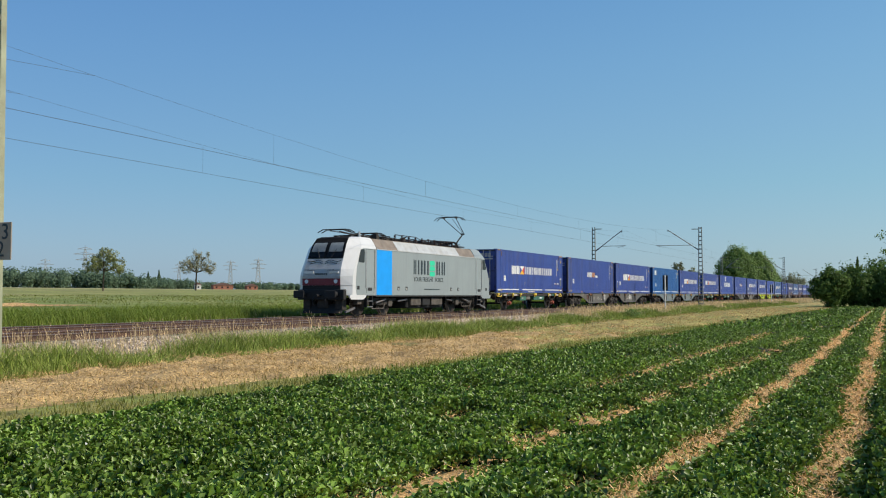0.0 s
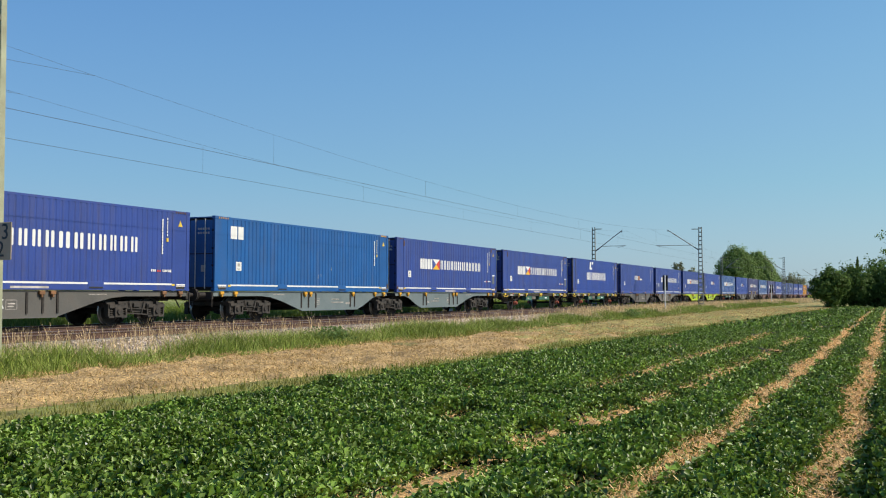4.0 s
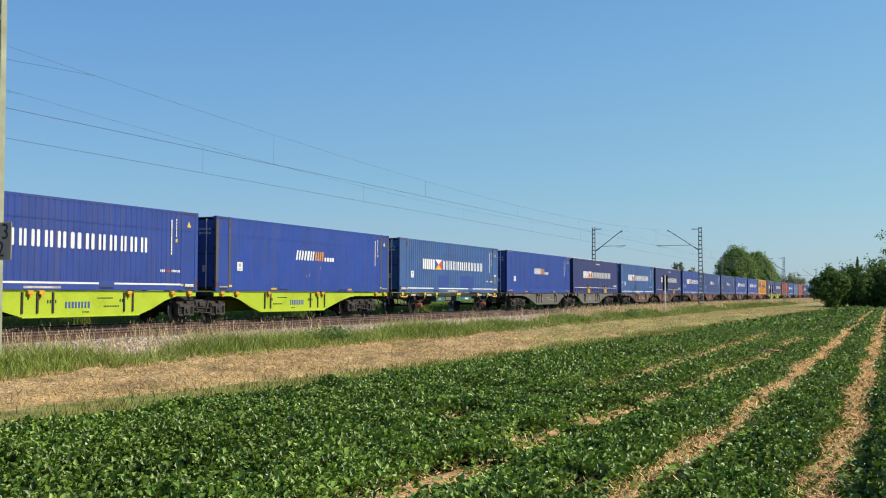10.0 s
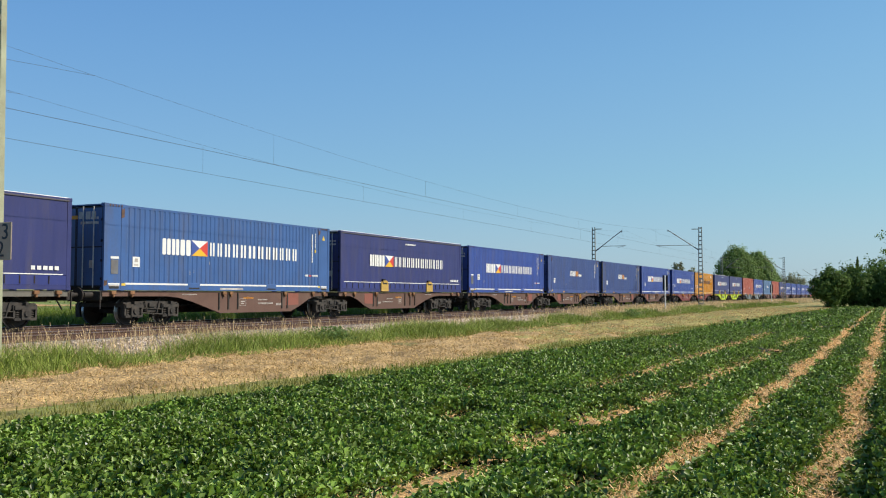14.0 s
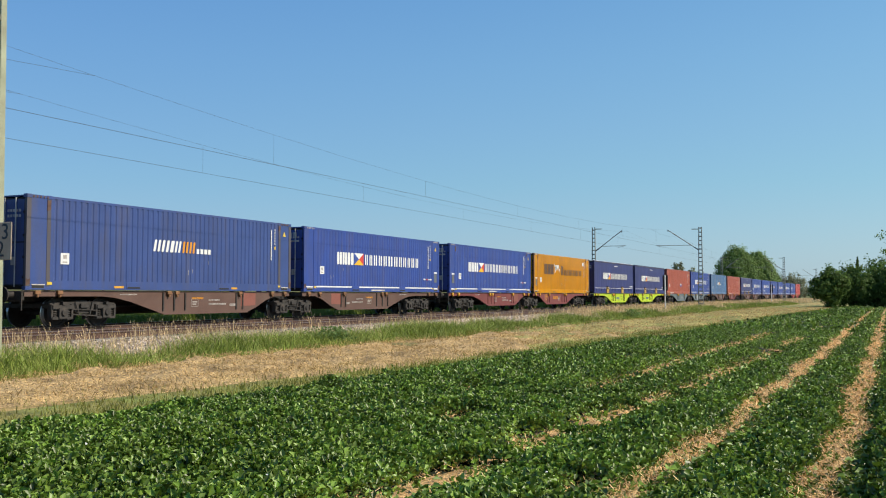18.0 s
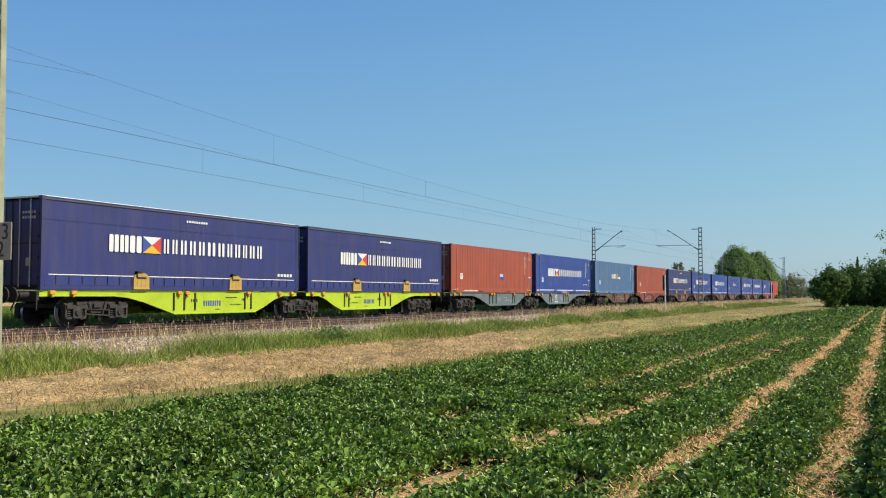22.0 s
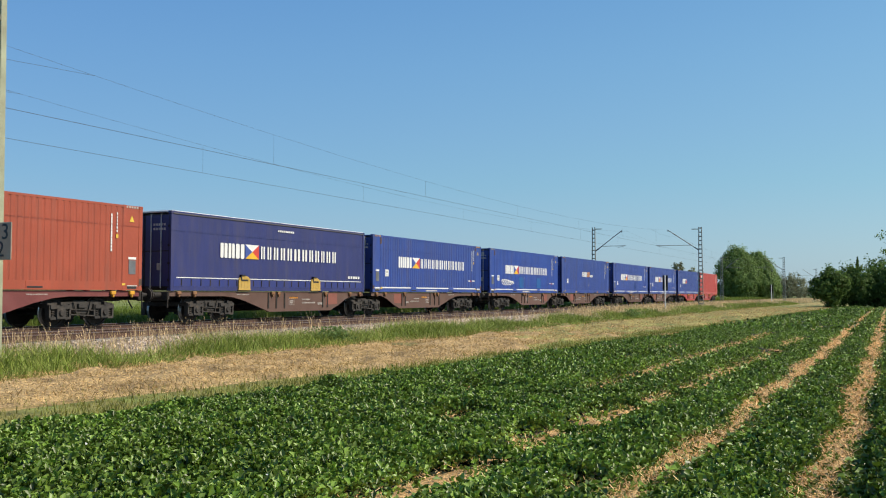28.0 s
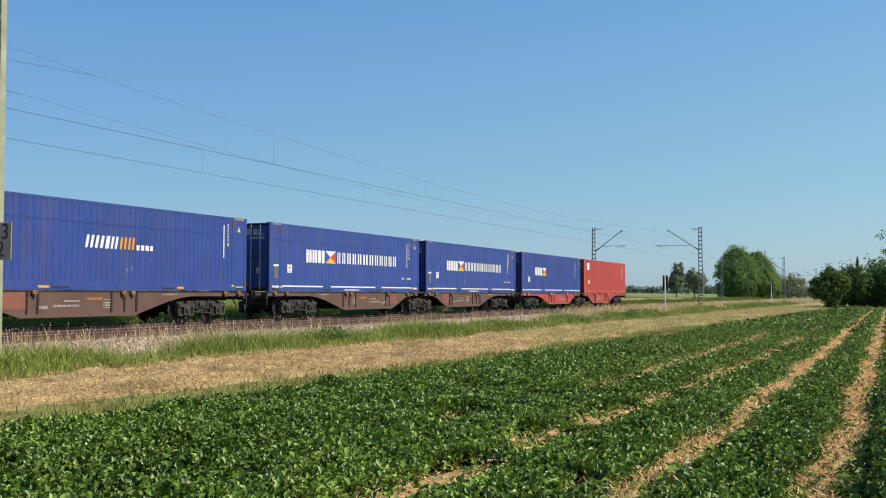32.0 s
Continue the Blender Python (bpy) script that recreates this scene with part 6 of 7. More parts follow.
    for s in (-1, 1):
        tube(bm, (17.05, s * 0.10, 4.88), (15.15, s * 0.42, 5.72), 0.022)
    tube(bm, (17.05, -0.12, 4.88), (17.05, 0.12, 4.88), 0.05)
    part("upper_arm", bm, LOCO_DARK, raised)
    part("control_rod", tube(bmesh.new(), (15.95, 0.12, 3.98), (17.15, 0.05, 4.80), 0.016), LOCO_DARK, raised)
    part("guide_rod", tube(bmesh.new(), (17.12, 0.0, 4.90), (15.5, 0.0, 5.74), 0.014), LOCO_DARK, raised)
    bm = bmesh.new()
    for dx in (-0.18, 0.18):
        bar_frame(bm, [(15.12 + dx, -0.97, 5.60), (15.12 + dx, -0.78, 5.76), (15.12 + dx, -0.55, 5.815), (15.12 + dx, 0.55, 5.815), (15.12 + dx, 0.78, 5.76), (15.12 + dx, 0.97, 5.60)], 0.022)
    box(bm, 14.94, 15.30, -0.44, -0.40, 5.72, 5.80)
    box(bm, 14.94, 15.30, 0.40, 0.44, 5.72, 5.80)
    part("collector_head", bm, LOCO_DARK, raised)
    for u in np.arange(6.6, 14.6, 0.8):
        bm = bmesh.new()
        lathe(bm, u, -0.75, ribbed(3.84, 4.20, 0.075, 6), 8)
        part("insulator", bm, INSULATOR, loco)
    part("roof_busbar", bar_frame(bmesh.new(), [(6.6, -0.75, 4.22), (9.0, -0.75, 4.22), (9.6, -0.75, 4.10), (14.2, -0.75, 4.22)], 0.022), LOCO_DARK, loco)
    part("roof_cable", bar_frame(bmesh.new(), [(4.2, 0.2, 4.05), (6.2, 0.1, 4.12), (8.2, 0.3, 4.08), (11.0, 0.2, 4.1), (14.2, 0.1, 4.05)], 0.02), LOCO_DARK, loco)
    for u in (7.6, 9.4, 10.6, 12.2):
        part("breaker_box", boxes((u, u + 0.5, -0.3, 0.35, 3.84, 4.08), bevel=0.03), LOCO_DARK, loco)
    for k in range(66):
        u = 4.2 + 0.165 * k
        w, y, h = rng.uniform(0.05, 0.30), rng.uniform(-0.9, 0.6), rng.uniform(0.10, 0.34)
        if k % 3 == 0:
            part("roof_pipe", tube(bmesh.new(), (u, y, 3.90 + h * 0.4), (u + rng.uniform(0.8, 1.6), y + rng.uniform(-0.3, 0.3), 3.92 + h * 0.8), 0.025, seg=6), LOCO_DARK, loco)
        elif k % 3 == 1:
            part("roof_box", boxes((u, u + w, y, y + w, 3.84, 3.84 + h), bevel=0.015), BLACK_IRON, loco)
        else:
            part("roof_bracket", boxes((u, u + 0.05, y - 0.3, y + 0.3, 3.84 + h, 3.89 + h), (u, u + 0.05, y - 0.3, y - 0.25, 3.84, 3.84 + h), (u, u + 0.05, y + 0.25, y + 0.3, 3.84, 3.84 + h)), LOCO_DARK, loco)
    for x in (1.25, 17.65):
        for y, z in ((-0.75, 0.62), (-0.45, 0.35), (0.5, 0.55), (0.8, 0.4)):
            part("hose_bundle", bar_frame(bmesh.new(), [(x - 0.3, y, 0.9), (x - 0.15, y, z), (x + 0.3, y + 0.05, z + 0.1)], 0.035), BLACK_IRON, loco)
    part("horn", boxes((2.5, 2.75, -0.5, -0.3, 3.86, 3.98), (2.5, 2.75, 0.3, 0.5, 3.86, 3.98)), LOCO_DARK, loco)
    part("aerial", tube(bmesh.new(), (3.05, -0.65, 3.85), (3.05, -0.65, 4.18), 0.06, 0.05), ROOF_PALE, loco)
    # wheelsets
    for keep in (LOCO_FRONT_WHEELS, LOCO_REAR_WHEELS):
        spots = keep[:]
        keep.clear()
        for bogie, at in spots:
            keep.append(part("wheelset", LOCO_WHEELSET, None, bogie, at=pose(at, 0, 0.60)))
    moving.append(loco)


build_locomotive()


# ---- plants and loose ground cover ----
def unit(v):
    return v / np.maximum(np.linalg.norm(v, axis=1, keepdims=True), 1e-9)


def leaves6(name, p, out, up, length, width, material, fold=0.42, **tags):
    """Rounded leaflets of two quads, folded along the midrib. p: base points; out: way of the tip; up: rough normal."""
    out = unit(out)
    side = unit(np.cross(out, up))
    nor = np.cross(side, out)
    L, W = length[:, None], width[:, None]
    drop = -0.12 * L * nor
    v = np.stack([p, p + out * L * 0.35 + side * W * 0.5 + nor * W * fold, p + out * L * 0.80 + side * W * 0.38 + nor * W * fold * 0.7 + drop * 0.6,
                  p + out * L + drop, p + out * L * 0.80 - side * W * 0.38 + nor * W * fold * 0.7 + drop * 0.6, p + out * L * 0.35 - side * W * 0.5 + nor * W * fold], axis=1)
    n = len(p)
    base = np.arange(n)[:, None] * 6
    f = np.concatenate([base + np.array([[0, 1, 2, 3]]), base + np.array([[0, 3, 4, 5]])], axis=0)
    return cloud(name, v.reshape(-1, 3), f, material, **tags)


def leaves4(name, p, out, up, length, width, material, fold=0.42, **tags):
    """Small pointed leaflets of two triangles, folded along the midrib."""
    out = unit(out)
    side = unit(np.cross(out, up))
    nor = np.cross(side, out)
    L, W = length[:, None], width[:, None]
    v = np.stack([p, p + out * L * 0.55 + side * W * 0.5 + nor * W * fold, p + out * L - nor * L * 0.1, p + out * L * 0.55 - side * W * 0.5 + nor * W * fold], axis=1)
    base = np.arange(len(p))[:, None] * 4
    f = np.concatenate([base + np.array([[0, 1, 2]]), base + np.array([[0, 2, 3]])], axis=0)
    return cloud(name, v.reshape(-1, 3), f, material, **tags)


def leaf_quads(name, p, size, material, flat=0.0, facing=None, **tags):
    """Loose quads of any tilt, for crowns seen from afar. facing: the way that each leaf roughly faces."""
    n = len(p)
    if facing is not None:
        nor = unit(unit(facing) + rng.normal(0, 0.32, (n, 3)))
        a = unit(np.cross(nor, rng.normal(size=(n, 3))))
        b = np.cross(nor, a)
        s = size[:, None]
        v = np.stack([p - a * s * 0.5, p + b * s * 0.40, p + a * s * 0.5, p - b * s * 0.40], axis=1)
        return cloud(name, v.reshape(-1, 3), np.arange(n * 4).reshape(n, 4), material, **tags)
    a = unit(rng.normal(size=(n, 3)))
    b = rng.normal(size=(n, 3))
    b[:, 2] *= 1 - flat
    a[:, 2] *= 1 - flat
    a = unit(a)
    b = unit(b - (b * a).sum(1, keepdims=True) * a)
    s = size[:, None]
    v = np.stack([p - a * s * 0.5, p + b * s * 0.36, p + a * s * 0.5, p - b * s * 0.36], axis=1)
    f = np.arange(n * 4).reshape(n, 4)
    return cloud(name, v.reshape(-1, 3), f, material, **tags)


def blades(name, p, height, width, lean, material, **tags):
    """Bent grass blades of a quad and a tip."""
    n = len(p)
    a = rng.uniform(0, 2 * math.pi, n)
    d = np.stack([np.cos(a), np.sin(a), np.zeros(n)], 1)
    side = np.stack([-np.sin(a), np.cos(a), np.zeros(n)], 1)
    h, w, l = height[:, None], width[:, None], lean[:, None]
    zup = np.array([[0, 0, 1.0]])
    v = np.stack([p - side * w, p + side * w, p + side * w * 0.7 + zup * h * 0.6 + d * l * 0.35, p - side * w * 0.7 + zup * h * 0.6 + d * l * 0.35,
                  p + zup * h + d * l], axis=1)
    base = np.arange(n)[:, None] * 5
    f = np.concatenate([base + np.array([[0, 1, 2]]), base + np.array([[0, 2, 3]]), base + np.array([[3, 2, 4]])], axis=0)
    return cloud(name, v.reshape(-1, 3), f, material, **tags)


def hash_noise(x, y, scale, seed=0.0):
    """Smooth value noise in 0 to 1 over arrays."""
    x, y = np.asarray(x) * scale + seed * 17.3, np.asarray(y) * scale + seed * 9.1
    xi, yi = np.floor(x), np.floor(y)
    u, v = x - xi, y - yi
    u, v = u * u * (3 - 2 * u), v * v * (3 - 2 * v)

    def h(a, b):
        s = np.sin(a * 127.1 + b * 311.7 + seed * 74.7) * 43758.5453
        return s - np.floor(s)
    return (h(xi, yi) * (1 - u) + h(xi + 1, yi) * u) * (1 - v) + (h(xi, yi + 1) * (1 - u) + h(xi + 1, yi + 1) * u) * v


def fan(count, near, far, power=1.0, half=34.0):
    """Points spread in front of the standpoint between two distances."""
    d = (near ** power + (far ** power - near ** power) * rng.random(count)) ** (1 / power)
    a = YAW + np.radians(rng.uniform(-half, half, count))
    return np.stack([d * np.sin(a), EYE.y + d * np.cos(a)], 1)


def edge_of(x):
    return -15.45 - 0.033 * np.clip(x - 6, -40, 130)


# open strawy gaps between the rows: middle, slope, half width, stretches along the row
ROW_GAPS = ((-23.95, -0.003, 0.20, ((-16, 130),)), (-22.56, -0.009, 0.185, ((-16, 130),)),
            (-20.50, -0.056, 0.29, ((5.7, 8.15), (8.55, 10.2), (10.4, 12.5))),
            (-21.03, -0.017, 0.21, ((12.7, 14.8), (15.0, 16.6), (16.8, 18.4), (18.6, 20.9), (21.1, 23.5), (23.8, 27.6), (29.0, 37.5), (45, 50))),
            (-20.12, 0.008, 0.20, ((14.4, 16.5), (16.8, 19.7), (19.9, 22.2), (22.4, 25.6), (25.9, 31.5), (32.0, 41.0), (50, 56))),
            (-18.57, 0.0, 0.24, ((20.9, 23.4), (25.6, 29.4))), (-16.65, 0.0, 0.36, ((33, 39), (54, 56))),
            (-18.38, 0.0, 0.20, ((12.9, 14.4),)), (-19.45, 0.0, 0.20, ((10.1, 11.5),)), (-22.18, 0.0, 0.16, ((6.8, 7.85),)))


def opened(x, spans):
    """True where a row gap lies open."""
    x = np.asarray(x)
    k = np.zeros(x.shape, bool)
    for a, b in spans:
        k |= (x > a) & (x < b)
    return k


def gap_middle(x, yc, slope):
    """The wandering middle of a row gap."""
    return yc + slope * np.minimum(x, 25) + 0.06 * np.sin(x * 0.9 + yc * 5) + 0.04 * np.sin(x * 2.3 + yc)


def row_gap(x, y):
    """1 inside the open strawy gaps between the strawberry rows, 0 under the plants."""
    g = np.zeros(len(x))
    for yc, slope, half, spans in ROW_GAPS:
        low, more = (0.35, 1.25) if yc < -22 else (0.80, 0.50)
        wid = half * (low + more * hash_noise(x, y * 0 + yc, 0.9, 2)) * np.interp(x, [10, 45], [1.0, 0.75])
        g = np.maximum(g, opened(x, spans) * (np.abs(y - gap_middle(x, yc, slope)) < wid))
    return g


def canopy(x, y):
    """Height of the strawberry plants above the soil: rows of rounded plants, lower beside the gaps."""
    h = 0.26 * np.clip(0.40 + 0.60 * (edge_of(x) - y) / 0.7, 0.40, 1)
    for yc, slope, half, spans in ROW_GAPS:
        depth = (0.25 if spans[-1][1] > 30 else 0.0) + 0.57 * opened(x, spans)
        h *= 1 - depth * np.exp(-((y - gap_middle(x, yc, slope) + (0.14 if yc < -22 else 0.32)) / 0.44) ** 2)
    return (h + 0.10 * (y < -24.35)) * (0.40 + 0.65 * hash_noise(x, y, 2.6, 5) + 0.45 * hash_noise(x, y, 5.5, 15))


def build_strawberries():
    sets = (("strawberry_plants", 115000, 6.0, 16.0, 0.036, 3, leaves4), ("strawberry_plants_around", 42000, 6.0, 16.0, 0.082, 3, leaves4),
            ("strawberry_plants_beyond", 170000, 16.0, 42.0, 0.043, 2, leaves4), ("strawberry_plants_afar", 200000, 42.0, 135.0, 0.095, 1, leaves4))
    for name, count, near, far, size, trio, shape in sets:
        q = fan(count, near, far, 1.55 if near < 10 else 1.4)
        if name == "strawberry_plants_around":
            ring = 16.0 * rng.random((count, 1)) ** 0.70
            turn = rng.uniform(0, 2 * math.pi, (count, 1))
            q = np.concatenate([ring * np.sin(turn), EYE.y + ring * np.cos(turn)], 1)
            away = np.degrees(np.abs(np.arctan2(q[:, 0], q[:, 1] - EYE.y) - YAW))
            q = q[((away > 33) | (ring[:, 0] < 5.7)) & (ring[:, 0] > 0.5)]
        x, y = q[:, 0], q[:, 1]
        ok = (y < edge_of(x) + 0.15 * (hash_noise(x, y, 1.1, 8) - 0.5)) & (y > -62) & ((row_gap(x, y) < 0.5) | (rng.random(len(x)) < 0.10 + 0.22 * (y > -22) * np.clip((x - 13) / 10, 0, 1))) & (x < 128)
        x, y = x[ok], y[ok]
        top = canopy(x, y)
        z = -0.60 + top * (0.62 + 0.42 * rng.random(len(x)))
        lean_x = -(canopy(x + 0.05, y) - canopy(x - 0.05, y)) / 0.1
        lean_y = -(canopy(x, y + 0.05) - canopy(x, y - 0.05)) / 0.1
        p = np.stack([x, y, z], 1)
        p = np.repeat(p, trio, axis=0)
        n = len(p)
        turn = np.repeat(rng.uniform(0, 2 * math.pi, len(x)), trio) + np.tile(np.arange(trio) * 2 * math.pi / 3, len(x)) + rng.normal(0, 0.25, n)
        up = unit(np.stack([0.7 * np.repeat(lean_x, trio) + rng.normal(0, 0.68, n), 0.7 * np.repeat(lean_y, trio) + rng.normal(-0.10, 0.68, n), np.ones(n)], 1))
        out = np.stack([np.cos(turn), np.sin(turn), np.where(rng.random(n) < 0.65, rng.normal(1.3, 0.6, n), rng.normal(0.2, 0.4, n))], 1)
        s = size * (0.65 + 1.0 * rng.random(n) ** 1.6)
        p = p + rng.normal(0, size * 0.35, (n, 3)) * np.array([[1, 1, 0.5]])
        shape(name, p, out, up, s * 1.40, s * 0.85, BERRY_LEAF, 0.58, label="dense rows of low dark green strawberry plants", category="crop")
    # leaves low in the stand, so that the gaps between the upper ones are not bare
    q = fan(52000, 6.0, 26.0, 1.5)
    x, y = q[:, 0], q[:, 1]
    ok = (y < edge_of(x)) & (row_gap(x, y) < 0.5)
    x, y = x[ok], y[ok]
    n = len(x)
    p = np.stack([x, y, -0.58 + 0.12 * rng.random(n)], 1)
    turn = rng.uniform(0, 2 * math.pi, n)
    leaves6("strawberry_undergrowth", p, np.stack([np.cos(turn), np.sin(turn), rng.normal(0, 0.2, n)], 1),
            np.stack([rng.normal(0, 0.3, n), rng.normal(0, 0.3, n), np.ones(n)], 1), rng.uniform(0.05, 0.09, n), rng.uniform(0.05, 0.08, n), BERRY_LEAF,
            label="low shaded leaves under the strawberry plants", category="crop")
    # blossoms
    q = fan(420, 7, 24, 1.4)
    x, y = q[:, 0], q[:, 1]
    ok = (y < edge_of(x) - 0.3) & (row_gap(x, y) < 0.5)
    x, y = x[ok], y[ok]
    leaf_quads("strawberry_blossoms", np.stack([x, y, -0.585 + canopy(x, y) * 1.02], 1), np.full(len(x), 0.032), BLOSSOM, 0.7,
               label="small white blossoms among the strawberry leaves", category="flower")


build_strawberries()


def straws(name, x, y, z, length, width, material, tilt=0.18, **tags):
    n = len(x)
    a = rng.uniform(0, math.pi, n)
    d = np.stack([np.cos(a), np.sin(a), rng.normal(0, tilt, n)], 1) * length[:, None] * 0.5
    s = np.stack([-np.sin(a), np.cos(a), rng.normal(0, 0.5, n)], 1) * width[:, None]
    p = np.stack([x, y, z], 1)
    v = np.stack([p - d - s, p + d - s, p + d + s, p - d + s], 1)
    return cloud(name, v.reshape(-1, 3), np.arange(n * 4).reshape(n, 4), material, **tags)


def hay_height(x, y):
    """Lumpy height of the mown grass."""
    return 0.02 + 0.12 * hash_noise(x, y, 0.55, 4) * hash_noise(x, y, 2.2, 12) * 1.6 + 0.07 * hash_noise(x, y, 6.5, 13)


def build_straw():
    # mulch beds in the row gaps, slightly above the soil
    bm = bmesh.new()
    for yc, slope, half, spans in ROW_GAPS:
        pts = []
        for x in np.arange(-15.0, 128.0, 0.25):
            w = half * (1.15 + 0.25 * math.sin(x * 1.7 + yc) + 0.2 * math.sin(x * 5.3))
            mid = float(gap_middle(x, yc, slope))
            lift = 0.012 if yc < -22 else 0.03
            pts.append((bm.verts.new((x, mid - w, -0.578)), bm.verts.new((x, mid, -0.578 + lift)), bm.verts.new((x, mid + w, -0.578)), bool(opened(x, spans))))
        for (a, m, b, k), (c, m2, d, k2) in zip(pts, pts[1:]):
            if k or k2:
                bm.faces.new((a, c, m2, m))
                bm.faces.new((m, m2, d, b))
    data = bpy.data.meshes.new("straw_mulch")
    bm.to_mesh(data)
    bm.free()
    data.materials.append(STRAW_BED)
    tagged(new("straw_mulch", data), "pale straw mulch between the strawberry rows", "straw", kind="structure")
    xs, ys, hump = [], [], []
    for yc, slope, half, spans in ROW_GAPS:
        n = 60000 if len(spans) == 1 and spans[0][0] < 0 else 18000
        x = -8 + 88 * rng.random(n) ** 1.6
        y = gap_middle(x, yc, slope) + rng.normal(0, half * 0.85, n)
        ok = opened(x + rng.normal(0, 0.12, n), spans)
        xs.append(x[ok])
        ys.append(y[ok])
        hump.append((0.012 if yc < -22 else 0.03) * np.clip(1 - np.abs(y[ok] - gap_middle(x[ok], yc, slope)) / (1.15 * half), 0, 1))
    x, y, hump = np.concatenate(xs), np.concatenate(ys), np.concatenate(hump)
    n = len(x)
    straws("loose_straw", x, y, -0.57 + hump + 0.10 * rng.random(n) ** 2, rng.uniform(0.025, 0.070, n), rng.uniform(0.0010, 0.0024, n) * (1 + np.maximum(x, 0) / 20), STRAW, 0.5,
           label="loose golden straw lying between the plants", category="straw")
    # the mown strip: heaped dry grass
    bm_v, bm_f = [], []
    xs = np.concatenate([np.arange(-40, -8, 0.8), np.arange(-8, 30, 0.16), np.arange(30, 70, 0.4), np.arange(70, 150, 1.2)])
    rows = 34
    for i, x in enumerate(xs):
        y0, y1 = edge_of(x) + np.interp(x, [7, 22], [2.4, 1.5]) + 0.9 * (hash_noise(np.array([x]), np.array([0.0]), 0.45, 21)[0] - 0.5), -9.2 + 0.5 * (hash_noise(np.array([x]), np.array([0.0]), 0.5, 22)[0] - 0.5)
        ys = np.linspace(y0, y1, rows)
        xx = np.full(rows, x)
        lump = hay_height(xx, ys)
        fade = np.clip(np.minimum(np.arange(rows), rows - 1 - np.arange(rows)) / 4, 0, 1)
        bm_v.append(np.stack([xx, ys, -0.605 + lump * fade], 1))
    bm_v = np.concatenate(bm_v)
    for i in range(len(xs) - 1):
        a = i * rows + np.arange(rows - 1)
        bm_f.append(np.stack([a, a + rows, a + rows + 1, a + 1], 1))
    faces = np.concatenate(bm_f)
    near = bm_v[faces[:, 0], 0] < 38 + 34 * (hash_noise(bm_v[faces[:, 0], 0], bm_v[faces[:, 0], 1], 0.5, 33) - 0.5)
    cloud("mown_hay_beyond", bm_v, faces[~near], HAY_GREEN, label="thin mown grass turning green on the strip", category="hay")
    cloud("mown_hay", bm_v, faces[near], HAY, label="uneven layer of dry mown grass on the strip", category="hay")
    n = 160000
    x = -6 + 130 * rng.random(n) ** 1.6
    y = edge_of(x) + 1.4 + (-10.3 - edge_of(x)) * rng.random(n) + 0.9 * (hash_noise(x, x * 0, 0.45, 21) - 0.5)
    x[:4000] = rng.uniform(-30, -5, 4000)
    mat_noise = hash_noise(x, y, 1.1, 4)
    ok = rng.random(n) < (0.12 + 1.2 * mat_noise) * np.interp(x, [28, 50], [1.0, 0.4])
    x, y = x[ok], y[ok]
    n = len(x)
    mound = hay_height(x, y)
    straws("mown_dry_grass", x, y, -0.60 + mound + 0.05 * rng.random(n), rng.uniform(0.03, 0.10, n), rng.uniform(0.0016, 0.0040, n) * (1 + np.maximum(x, 0) / 30), MOWN_STRAW, 0.7,
           label="dry mown grass lying on the strip beside the field", category="hay")


build_straw()


